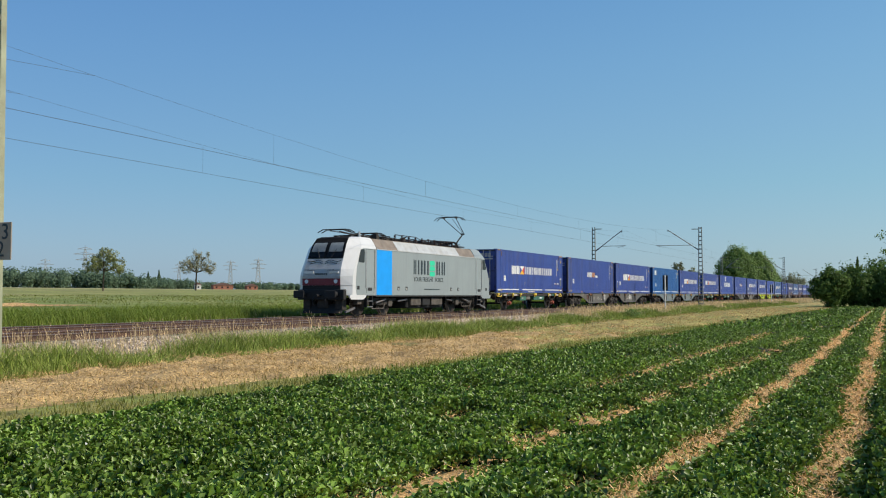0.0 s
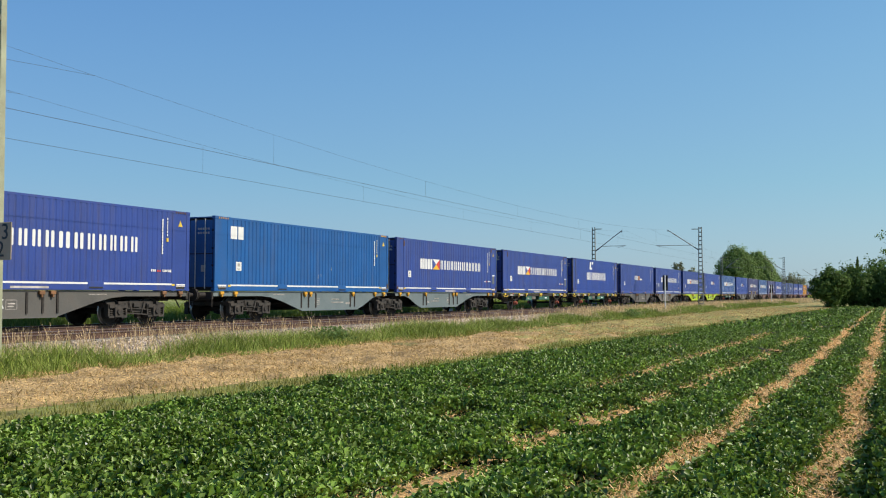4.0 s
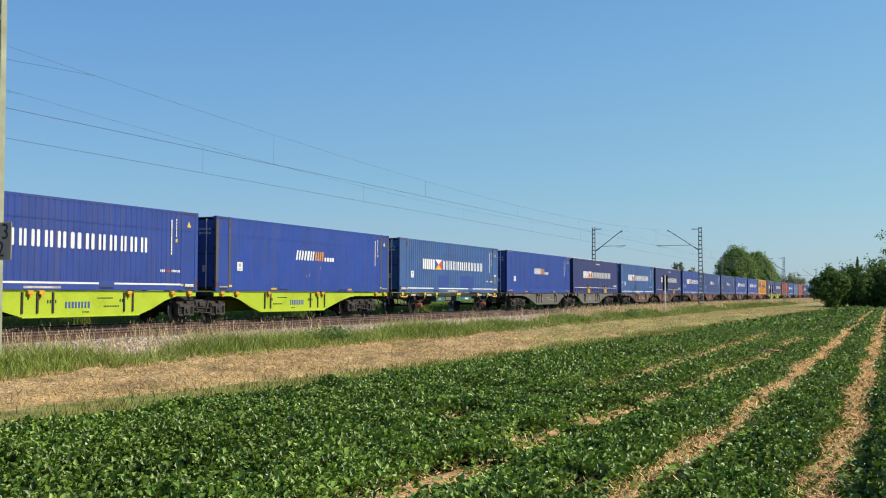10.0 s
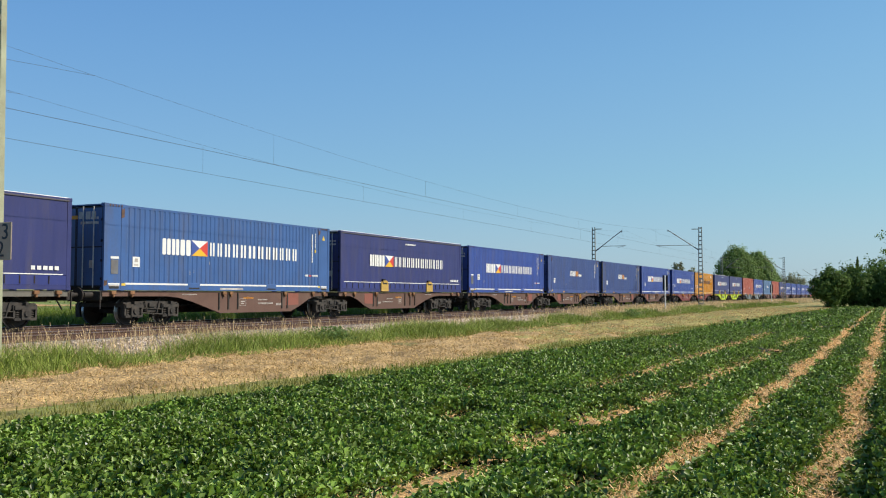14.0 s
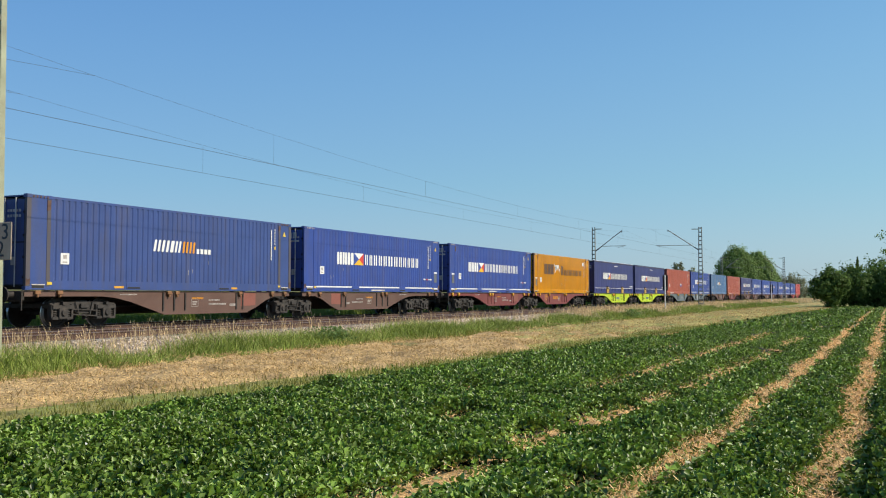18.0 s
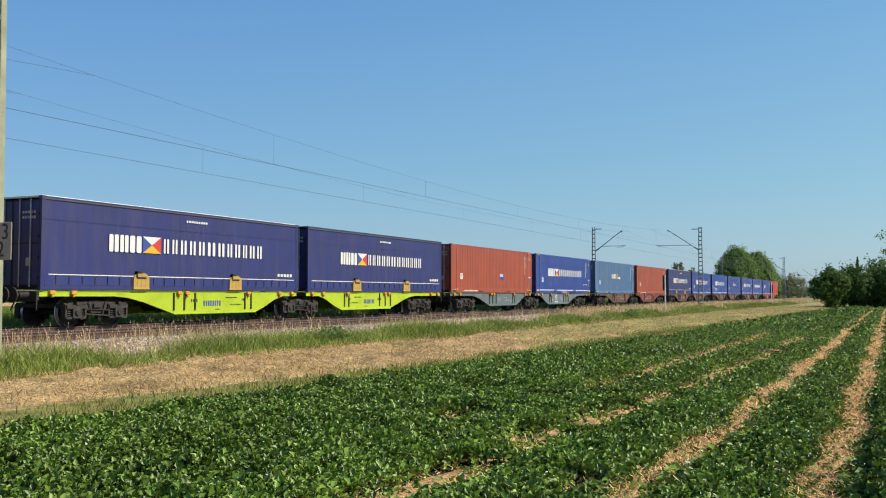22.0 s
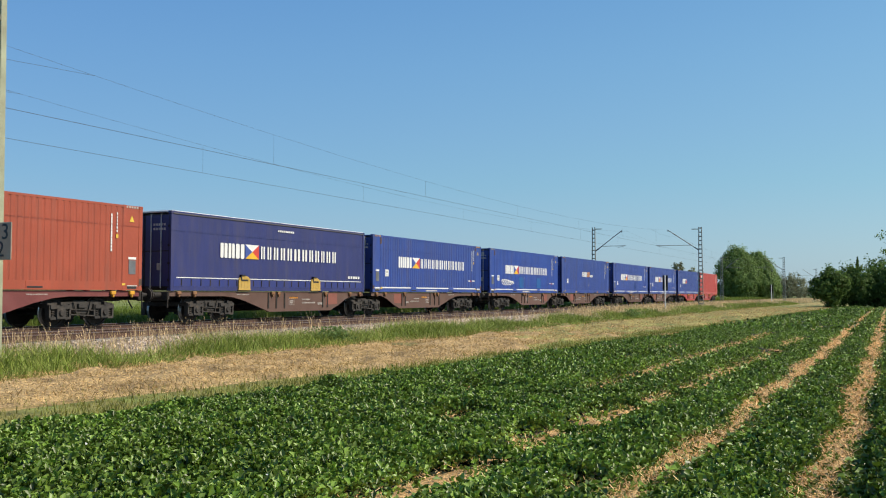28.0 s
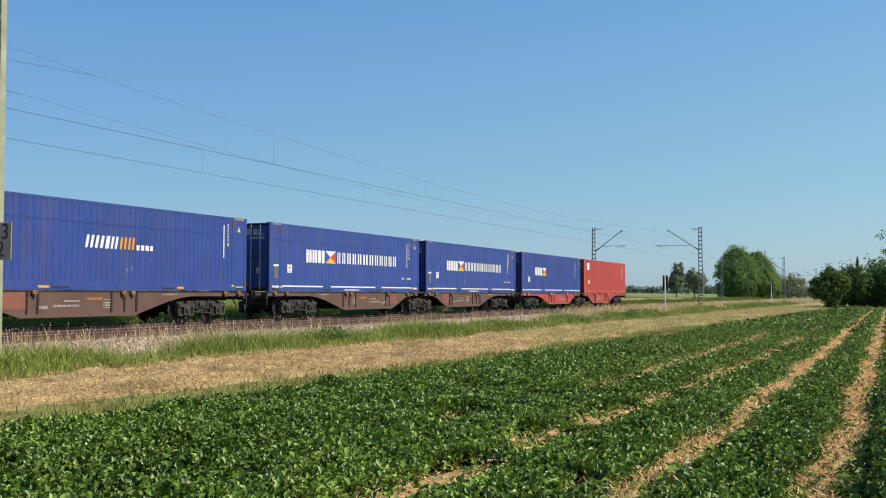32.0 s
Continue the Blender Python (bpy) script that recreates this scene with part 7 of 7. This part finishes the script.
def build_grass():
    # tall green verge in front of the ballast
    n = 150000
    x = -8 + 190 * rng.random(n) ** 1.9
    low = 2.6 + 1.1 * np.clip((11 - x) / 9, 0, 1)
    y = -7.0 - low * (1 - rng.random(n) ** 0.9)
    x[:4000] = rng.uniform(-30, -6, 4000)
    tall = hash_noise(x, y, 0.35, 6)
    keep = (rng.random(n) < 0.30 + tall) & (y < -7.75 + 0.9 * hash_noise(x, y, 0.9, 2) + 0.45 * np.clip((x - 9) / 7, 0, 1) + 0.6 * np.clip((x - 48) / 25, 0, 1))
    x, y, tall = x[keep], y[keep], tall[keep]
    n = len(x)
    edge = np.clip((-y - 7.0) / 2.4, 0, 1)
    h = (0.22 + 0.50 * tall) * rng.uniform(0.35, 1.2, n) * np.where(edge > 0.8, 0.6, 1.0) * np.clip((x - 4) / 18, 0.92, 1)
    blades("verge_grass", np.stack([x, y, np.full(n, -0.60)], 1), h, rng.uniform(0.0032, 0.0078, n) * (1 + np.maximum(x, 0) / 25), h * rng.uniform(0.35, 1.5, n), GRASS,
           label="tall green grass along the railway embankment", category="grass")
    # short grass on both borders of the mown strip
    n = 95000
    x = -6 + 150 * rng.random(n) ** 1.4
    x[:4000] = rng.uniform(-30, -5, 4000)
    border = rng.random(n)
    y = np.where(border < 0.60, edge_of(x) + 0.2 + np.abs(rng.normal(0, 1.0, n)), np.where(border < 0.8, -9.4 - np.abs(rng.normal(0, 0.5, n)), edge_of(x) + 6.5 * rng.random(n)))
    ok = (border < 0.8) | (rng.random(n) < np.clip(x / 35, 0.22, 1) * (hash_noise(x, y, 0.5, 9) > 0.42))
    x, y = x[ok], y[ok]
    n = len(x)
    h = rng.uniform(0.03, 0.12, n) * (0.6 + 0.8 * hash_noise(x, y, 0.8, 14))
    blades("short_grass", np.stack([x, y, np.full(n, -0.60)], 1), h, rng.uniform(0.004, 0.0085, n) * (1 + np.maximum(x, 0) / 35), h * rng.uniform(0.2, 0.9, n), BORDER_GRASS,
           label="short yellow-green grass at the field border", category="grass")
    # dry seed stalks
    n = 36000
    x = -6 + 306 * rng.random(n) ** 2.1
    y = -8.3 + 3.0 * rng.random(n) ** 0.8
    ok = rng.random(n) < (0.20 + hash_noise(x, y, 0.6, 11) + np.clip((x - 55) / 40, 0, 1)) * np.where((x > 24) & (x < 58), 0.45, 1.0)
    x, y = x[ok], y[ok]
    n = len(x)
    zg = np.where(y > -7.3, -0.22 + (np.minimum(y, -5.6) + 5.6) / 1.7 * 0.36, -0.58)
    h = (0.16 + 0.50 * rng.random(n) ** 1.7) * np.interp(x, [8, 22], [0.75, 1.0])
    lean = h * rng.uniform(0.05, 0.60, n)
    wide = rng.uniform(0.0020, 0.0044, n) * (1 + x / 26)
    blades("dry_stalks", np.stack([x, y, zg], 1), h, wide, lean, DRY_GRASS, label="pale dry grass stalks by the ballast", category="grass")
    far = x > 60
    m = int(far.sum())
    blades("dry_verge", np.stack([x[far] + rng.normal(0, 0.4, m), y[far] + rng.normal(0, 0.4, m), zg[far] - 0.05], 1),
           rng.uniform(0.3, 0.7, m), wide[far] * 2.6, rng.uniform(0.05, 0.3, m), DRY_GRASS, label="pale dry grass lining the far railway verge", category="grass")
    # narrow feathery tops
    k = n
    turn = rng.uniform(0, 2 * math.pi, k)
    top = np.stack([x + rng.normal(0, 0.03, k), y + rng.normal(0, 0.03, k), zg + h * 0.86], 1)
    blades("seed_heads", top, rng.uniform(0.05, 0.13, k), wide * 1.1, rng.uniform(0.0, 0.09, k), DRY_GRASS, label="pale narrow seed heads on the stalks", category="grass")
    # meadow grass beyond the tracks: lush at the foot of the embankment, shorter and yellower further out
    for name, count, y0, span, low, high, material in (("bank_grass", 95000, 3.7, 12.0, 0.28, 0.40, GRASS_BANK), ("meadow_grass", 60000, 13.0, 60.0, 0.08, 0.14, MEADOW_GRASS)):
        x = -4 + 300 * rng.random(count) ** 1.5
        y = y0 + span * rng.random(count) ** 1.2
        tall = hash_noise(x, y, 0.15, 7)
        keep = (rng.random(count) < 0.4 + tall) & ~((x < 60) & (y > 29) & (y < 42)) & ~((x > 125) & (x < 200) & (y > 7) & (y < 16))
        x, y, tall = x[keep], y[keep], tall[keep]
        n = len(x)
        zg = np.interp(y, [a for a, _ in FAR_SIDE], [b for _, b in FAR_SIDE])
        h = (low + high * tall) * rng.uniform(0.6, 1.2, n)
        blades(name, np.stack([x, y, zg - 0.02], 1), h, rng.uniform(0.007, 0.014, n) * (0.8 + y / 26 + np.maximum(x - 60, 0) / 60), h * rng.uniform(0.5, 1.6, n), material,
               label="green meadow grass beyond the tracks", category="grass")
    # thick fringe at the foot of the far ballast
    n = 45000
    x = -4 + 260 * rng.random(n) ** 1.6
    y = 3.6 + 2.4 * rng.random(n)
    h = rng.uniform(0.28, 0.62, n) * (0.7 + 0.5 * hash_noise(x, y, 0.5, 17))
    blades("fringe_grass", np.stack([x, y, np.interp(y, [a for a, _ in FAR_SIDE], [b for _, b in FAR_SIDE]) - 0.03], 1), h, rng.uniform(0.006, 0.012, n) * (1 + np.maximum(x - 30, 0) / 50),
           h * rng.uniform(0.3, 1.2, n), GRASS_BANK, label="thick tall grass along the far side of the tracks", category="grass")


build_grass()


def build_ballast():
    n = 34000
    x = -6 + 112 * rng.random(n) ** 1.45
    x[:1500] = rng.uniform(-30, -5, 1500)
    y = -7.25 + 5.0 * rng.random(n) ** 1.6
    z = np.where(y < -5.6, -0.22 + (y + 5.6) / 1.7 * 0.36, -0.22) + 0.012
    s = rng.uniform(0.022, 0.054, n) * (1 + np.maximum(x, 0) / 90)
    a = unit(rng.normal(size=(n, 3)))
    b = unit(np.cross(a, rng.normal(size=(n, 3))))
    c = np.cross(a, b)
    p = np.stack([x, y, z], 1)
    ax = [a * (s * rng.uniform(0.8, 1.4, n))[:, None], b * (s * rng.uniform(0.7, 1.1, n))[:, None], c * (s * rng.uniform(0.6, 1.0, n))[:, None]]
    v = np.stack([p + ax[0], p - ax[0], p + ax[1], p - ax[1], p + ax[2], p - ax[2]], 1)
    tri = np.array([[0, 2, 4], [2, 1, 4], [1, 3, 4], [3, 0, 4], [2, 0, 5], [1, 2, 5], [3, 1, 5], [0, 3, 5]])
    f = (np.arange(n)[:, None, None] * 6 + tri[None]).reshape(-1, 3)
    cloud("ballast_stones", v.reshape(-1, 3), f, STONE, label="loose pale grey ballast stones beside the rails", category="gravel")


build_ballast()


# ---- trees and distance ----
def tree(name, label, x, y, height, lobes, count, size, leaves, trunk=0.25, bare=0.0, group=""):
    """A trunk with limbs that reach into the lobes of the crown, and a crown of loose clumps of leaves.
    lobes: centre and half axes, as parts of the height."""
    z0 = ground_z(x, y) - 0.1
    t = thing(name, label, "tree", group, at=pose(x, y, z0))
    bm = bmesh.new()
    low = min(l[2] for l in lobes) * height
    tube(bm, (0, 0, 0), (0.02 * height, 0, low), trunk, trunk * 0.7, 8)
    part("trunk", bm, BARK, t)
    for lx, ly, lz, rx, ry, rz in lobes:
        bm = bmesh.new()
        top = Vector((lx * height, ly * height, lz * height))
        tube(bm, (0.02 * height, 0, low * 0.85), top, trunk * 0.55, trunk * 0.2, 6)
        for k in range(4):
            a = 1.57 * k + lx * 9
            tube(bm, top * 0.8 + Vector((0, 0, low * 0.15)), top + Vector((math.cos(a) * rx, math.sin(a) * ry, rz * (0.2 + 0.2 * k))) * height * 0.8, trunk * 0.2, trunk * 0.06, 5)
        part("limb", bm, BARK, t)
    weight = np.array([l[3] * l[4] * l[5] for l in lobes]) ** 0.67
    clumps = max(12, count // 34)
    which = rng.choice(len(lobes), clumps, p=weight / weight.sum())
    lo = np.array(lobes)[which]
    d = unit(rng.normal(size=(clumps, 3)))
    r = rng.uniform(0.55, 1.0, clumps) ** 0.5 * (0.85 + 0.3 * rng.random(clumps))
    c = (lo[:, :3] + d * lo[:, 3:] * r[:, None]) * height
    pick = rng.integers(0, clumps, count)
    spread = np.mean([l[3] for l in lobes]) * height * 0.20
    p = c[pick] + rng.normal(0, 1, (count, 3)) * spread * rng.uniform(0.4, 1.0, (clumps, 1))[pick]
    facing = 0.75 * unit(p - c[pick]) + 0.8 * unit((c / height - lo[:, :3]) / lo[:, 3:])[pick] + np.array([[0, 0, 0.25]])
    crown = leaf_quads("crown", p, size * rng.uniform(0.6, 1.3, count), leaves, facing=facing)
    crown.parent = t
    return t


ROUND = [(0, 0, 0.20, 0.32, 0.34, 0.20), (0, 0, 0.60, 0.30, 0.30, 0.32), (-0.20, 0.1, 0.50, 0.22, 0.24, 0.24), (0.2, -0.12, 0.52, 0.24, 0.22, 0.26), (0.05, 0.0, 0.80, 0.20, 0.20, 0.18), (-0.1, -0.15, 0.35, 0.25, 0.25, 0.2)]
FRUIT = [(0, 0, 0.68, 0.20, 0.20, 0.20), (-0.22, 0.05, 0.62, 0.16, 0.16, 0.16), (0.2, -0.18, 0.62, 0.16, 0.18, 0.17), (0.0, -0.2, 0.8, 0.14, 0.14, 0.14), (0.1, 0.2, 0.72, 0.14, 0.16, 0.15)]
ORCHARD = [(0, 0, 0.66, 0.20, 0.20, 0.22), (-0.24, 0.1, 0.58, 0.17, 0.17, 0.17), (0.22, -0.2, 0.56, 0.17, 0.18, 0.17), (0.0, -0.22, 0.76, 0.15, 0.15, 0.15), (0.1, 0.22, 0.66, 0.15, 0.16, 0.15), (-0.1, -0.1, 0.84, 0.12, 0.12, 0.12), (0.05, 0.28, 0.50, 0.13, 0.13, 0.12), (0.1, -0.30, 0.50, 0.12, 0.12, 0.11)]
SLIM = [(0, 0, 0.55, 0.17, 0.17, 0.28), (0.05, -0.04, 0.78, 0.12, 0.12, 0.18), (-0.05, 0.06, 0.42, 0.16, 0.16, 0.18)]
BUSH = [(0, 0, 0.45, 0.42, 0.42, 0.40), (0.15, -0.35, 0.40, 0.36, 0.36, 0.38), (-0.1, 0.35, 0.36, 0.34, 0.36, 0.34), (0.05, 0.05, 0.72, 0.28, 0.30, 0.26)]


OVAL = [(0, 0, 0.60, 0.24, 0.24, 0.30), (0.1, -0.14, 0.55, 0.2, 0.2, 0.22), (-0.08, 0.14, 0.55, 0.2, 0.2, 0.2)]
CORNER = [(0, 0, 0.48, 0.28, 0.26, 0.28), (0.1, -0.22, 0.54, 0.30, 0.22, 0.28), (-0.1, 0.20, 0.46, 0.26, 0.18, 0.22), (0.05, -0.05, 0.74, 0.22, 0.20, 0.24), (0.05, -0.08, 0.20, 0.2, 0.14, 0.2)]


def spruce(label, x, y, height, wide, count, size, leaves):
    """A narrow conifer: a straight trunk with tiers of drooping twigs."""
    t = thing("spruce_tree", label, "tree", at=pose(x, y, ground_z(x, y) - 0.1))
    part("trunk", tube(bmesh.new(), (0, 0, 0), (0, 0, height), height * 0.017, 0.02, 6), BARK, t)
    z = rng.uniform(0.10, 1.0, count)
    a = rng.uniform(0, 6.283, count)
    tier = 0.65 + 0.35 * np.abs(np.sin(z * 16))
    r = (1.02 - z) * wide * tier * rng.uniform(0.4, 1.0, count)
    leaf_quads("crown", np.stack([np.cos(a) * r, np.sin(a) * r, z * height - r * 0.2], 1), np.full(count, size), leaves).parent = t


def build_trees():
    tree("fruit_tree", "lone fruit tree with a sparse olive crown in the meadow", 140.8, 117.5, 9.4, ORCHARD, 7500, 0.24, PALE_LEAF, 0.17)
    tree("fruit_tree", "lone fruit tree with half-bare grey-green branches in the meadow", 198.9, 143.0, 11.6, ORCHARD, 6000, 0.24, FADED_LEAF, 0.24)
    tree("walnut_tree", "large broad green tree beyond the railway line", 252.4, 11.4, 13.7, ROUND, 34000, 0.42, TREE_LEAF, 0.4)
    tree("walnut_tree", "large broad green tree beside the railway line", 259.4, 7.2, 12.8, ROUND, 28000, 0.42, TREE_LEAF, 0.4)
    tree("walnut_tree", "lower green tree at the edge of a copse", 268.5, 5.6, 9.4, ROUND, 15000, 0.42, TREE_LEAF, 0.3)
    tree("slim_tree", "slim dark young tree beyond the tracks", 210.7, 18.2, 8.7, SLIM, 5200, 0.36, DULL_LEAF, 0.16)
    tree("slim_tree", "slim dark young tree beside the tracks", 218.3, 15.7, 7.8, OVAL, 5000, 0.36, DULL_LEAF, 0.16)
    for x, y, h in ((330, 6.0, 8.6), (338, 9.5, 7.8), (326, 14, 8.0), (352, 5.0, 9.0)):
        tree("hedge_tree", "grey-green hedge tree far along the line", x, y, h, BUSH, 3600, 0.45, DULL_LEAF, 0.2, group="far hedge trees")
    tree("bush", "dark bush in the meadow beyond the tracks", 203.0, 30.0, 7.4, SLIM, 1000, 0.4, DARK_LEAF, 0.14)
    tree("young_tree", "thin young tree top behind the railway line", 97.7, 26.0, 8.0, FRUIT, 420, 0.22, PALE_LEAF, 0.08)
    # the dark hedge that closes the field
    tree("hedge_bush", "leafy green bush at the corner of the field hedge", 127.6, -17.4, 5.6, CORNER, 8200, 0.28, DARK_LEAF, 0.16, group="field hedge")
    spots = [(132.5, -20.6, 5.6), (134.5, -23.6, 6.6), (133.0, -27.4, 7.2), (135, -31, 7.0), (134, -36, 7.6), (136, -42, 7.2), (135, -49, 8.0), (136, -57, 7.4), (139, -19.6, 5.7), (141, -24.5, 7.0)]
    for x, y, h in spots:
        tree("hedge_tree", "dense dark green hedge tree behind the field", x, y, h, BUSH, 6500 if y > -32 else 2600, 0.30, DARK_LEAF, 0.18, group="field hedge")
    tree("birch_tree", "tall thin birch rising above the hedge", 140.5, -27.4, 12.2, FRUIT, 1500, 0.30, TREE_LEAF, 0.14)
    spruce("narrow dark spruce behind the hedge", 150, -20.3, 7.3, 1.3, 1000, 0.3, DARK_LEAF)
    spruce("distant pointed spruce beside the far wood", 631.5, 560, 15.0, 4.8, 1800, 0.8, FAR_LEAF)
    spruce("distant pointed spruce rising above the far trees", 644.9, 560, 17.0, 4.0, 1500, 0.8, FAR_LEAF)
    # low weeds on the verge
    for x, y, h in ((25.2, -8.7, 0.65), (62.0, -9.0, 0.7)):
        w = thing("verge_weed", "dark green leafy weed on the grassy verge", "shrub", "verge weeds", at=pose(x, y, -0.62))
        part("stem", tube(bmesh.new(), (0, 0, 0), (0, 0, h * 0.8), 0.012, 0.006, 5), BARK, w)
        n = 900
        p = rng.normal(0, 1, (n, 3)) * np.array([[0.30, 0.30, 0.20]]) + np.array([[0, 0, h * 0.5]])
        p[:, 2] = np.clip(p[:, 2], 0.03, h)
        leaf_quads("foliage", p, rng.uniform(0.05, 0.11, n), TREE_LEAF).parent = w


build_trees()


def woods(name, label, ends, height, depth, count, size):
    """A far wood: rounded crowns of uneven height between two points, each a cluster of leaf clumps."""
    (xa, ya), (xb, yb) = ends
    long = math.hypot(xb - xa, yb - ya)
    crowns = int(long / 0.6)
    u = rng.random(crowns)
    cx = xa + (xb - xa) * u + rng.normal(0, depth * 0.6, crowns)
    cy = ya + (yb - ya) * u + rng.normal(0, depth * 0.6, crowns)
    tall = height * (0.62 + 0.38 * hash_noise(u * long, u * 0, 0.03, 3)) * rng.uniform(0.55, 1.08, crowns)
    wide = rng.uniform(0.22, 0.50, crowns) * tall
    k = rng.integers(0, crowns, count)
    d = unit(rng.normal(size=(count, 3)))
    d[:, 2] = d[:, 2] * 0.8 + 0.15
    e = rng.uniform(0.80, 1.0, count)
    zg = np.interp(cy[k], [a for a, _ in FAR_SIDE], [b for _, b in FAR_SIDE])
    p = np.stack([cx[k] + d[:, 0] * wide[k] * e, cy[k] + d[:, 1] * wide[k] * e, zg + tall[k] * (0.52 + 0.48 * d[:, 2] * e)], 1)
    low = rng.random(count) < 0.42
    p[low, 2] = zg[low] + tall[k[low]] * 0.72 * rng.random(low.sum())
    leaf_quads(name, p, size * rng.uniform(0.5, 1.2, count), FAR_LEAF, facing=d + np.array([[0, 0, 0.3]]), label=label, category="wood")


woods("far_wood", "distant dark green wood on the horizon", ((470, 640), (592, 548)), 22, 14, 34000, 1.85)
woods("far_wood", "distant row of trees on the horizon", ((588, 548), (690, 575)), 13.5, 10, 13000, 1.75)
woods("far_wood", "distant low trees behind the farm buildings", ((690, 570), (870, 500)), 10, 12, 16000, 1.75)
woods("far_wood", "distant low trees along the horizon", ((870, 500), (900, 60)), 10.5, 14, 22000, 2.0)
woods("far_wood", "distant trees beyond the railway line", ((900, 60), (880, 4)), 12, 14, 8000, 1.7)


def pylon(x, y, h):
    """A lattice transmission tower with three cross arms."""
    t = thing("power_pylon", "distant grey lattice power pylon with three cross arms", "pylon", "power pylons", at=pose(x, y, ground_z(x, y) - 0.2, 0, 0, -42))
    b = h * 0.085
    r = 0.0075 * h
    for sx in (-1, 1):
        for sy in (-1, 1):
            part("leg", tube(bmesh.new(), (sx * b, sy * b, 0), (sx * 0.02 * h, sy * 0.02 * h, h * 0.92), r, r * 0.7, 4), PYLON_STEEL, t)
    for k in range(7):
        z0, z1 = h * 0.92 * k / 7, h * 0.92 * (k + 1) / 7
        w0, w1 = b + (0.02 * h - b) * k / 7, b + (0.02 * h - b) * (k + 1) / 7
        bm = bmesh.new()
        for s in (-1, 1):
            tube(bm, (-w0, s * w0, z0), (w1, s * w1, z1), r * 0.6, seg=4)
            tube(bm, (w0, s * w0, z0), (-w1, s * w1, z1), r * 0.6, seg=4)
        part("lattice", bm, PYLON_STEEL, t)
    for z, w in ((0.66, 0.20), (0.79, 0.26), (0.91, 0.16)):
        bm = bmesh.new()
        for s in (-1, 1):
            tube(bm, (0, 0, z * h), (s * w * h, 0, z * h), r, r * 0.6, 4)
            tube(bm, (0, 0, (z + 0.045) * h), (s * w * h, 0, z * h), r * 0.7, seg=4)
        part("cross_arm", bm, PYLON_STEEL, t)
    part("peak", tube(bmesh.new(), (0, 0, h * 0.9), (0, 0, h), r, r * 0.5, 4), PYLON_STEEL, t)


for x, y, h in ((622.5, 625.5, 38.5), (865.4, 654.5, 34), (884.2, 629.9, 37), (997.6, 1095.7, 44), (820, 690, 29)):
    pylon(x, y, h)


def farm_building(x, y, turn, w, d, h, wall, label):
    b = thing("farm_building", label, "building", "distant farm buildings", at=pose(x, y, ground_z(x, y) - 0.3, 0, 0, turn))
    part("wall", boxes((-w / 2, w / 2, -d / 2, d / 2, 0, h)), wall, b)
    part("roof", prism(bmesh.new(), [(-w / 2 - 0.4, h), (w / 2 + 0.4, h), (w / 2 + 0.4, h + 0.15), (0, h + d * 0.22), (-w / 2 - 0.4, h + 0.15)], -d / 2 - 0.4, d / 2 + 0.4), ROOF_TILE, b)
    for k in range(max(1, int(w / 4))):
        u = -w / 2 + 1.5 + 4 * k
        part("window", boxes((u, u + 1.2, -d / 2 - 0.06, -d / 2 + 0.02, 1.2, 2.4)), GLASS, b)


farm_building(547, 412, -40, 14, 9, 3.2, BRICK_RED, "distant red brick farm building with flat roof")
farm_building(576, 408, -40, 8, 8, 3.0, BRICK_RED, "distant small red brick farm building")
farm_building(528.5, 419, -40, 4, 6, 3.6, WHITE_WALL, "distant small white gabled house")


def build_tan_strip(start, end, middle, half):
    """A strip of cut tan straw lying in the meadow beyond the tracks, thicker in its middle."""
    xs = np.arange(start, end, 0.8)
    rows = 12
    taper = np.clip(np.minimum(end - xs, xs - start + 3) / 16, 0.02, 1)
    v = []
    for x, k in zip(xs, taper):
        yc = middle + 0.6 * math.sin(x * 0.21)
        w = (half + 0.8 * math.sin(x * 0.37) + 0.4 * math.sin(x * 1.3)) * k
        u = np.linspace(-1, 1, rows)
        lump = 0.42 * k * (1 - u ** 2) * (0.5 + 0.8 * hash_noise(np.full(rows, x), u * 3, 0.9, 31))
        v.append(np.stack([np.full(rows, x), yc + w * u, np.full(rows, ground_z(x, yc) + 0.03) + lump], 1))
    f = []
    for i in range(len(xs) - 1):
        a = i * rows + np.arange(rows - 1)
        f.append(np.stack([a, a + rows, a + rows + 1, a + 1], 1))
    cloud("cut_straw", np.concatenate(v), np.concatenate(f), EARTH, label="strip of cut tan straw in the green meadow", category="straw")


build_tan_strip(-30, 57, 33.5, 1.9)
build_tan_strip(128, 200, 12.5, 3.4)


# ---- what moves ----
# way of the train towards -x, in metres, at every second
SPEED = (186.36831403, -6.6559393, -2.08641442, 0.41020729)


def gone(t):
    return sum(k * (t / 10) ** (i + 1) for i, k in enumerate(SPEED))


def share(first, others):
    """The wheels that turn alike share one set of keys."""
    for o in others:
        o.rotation_mode = "QUATERNION"
        o.animation_data_create()
        o.animation_data.action = first.animation_data.action
        o.animation_data.action_slot = first.animation_data.action_slot


def turn_wheel(wheel, r):
    x, y, z = wheel.matrix_basis.translation
    walk(wheel, [(k / 30, pose(x, y, z, 0, -math.degrees(gone(k / 30) / r))) for k in range(961)])


def motions():
    for ob in moving:
        x, y, z = ob.matrix_basis.translation
        walk(ob, [(t, pose(x - gone(t), y, z)) for t in range(33)])
    for wheels in (FRONT_WHEELS, REAR_WHEELS):
        turn_wheel(wheels[0], 0.46)
        share(wheels[0], wheels[1:])
    for wheel in LOCO_FRONT_WHEELS + LOCO_REAR_WHEELS:
        turn_wheel(wheel, 0.60)


motions()
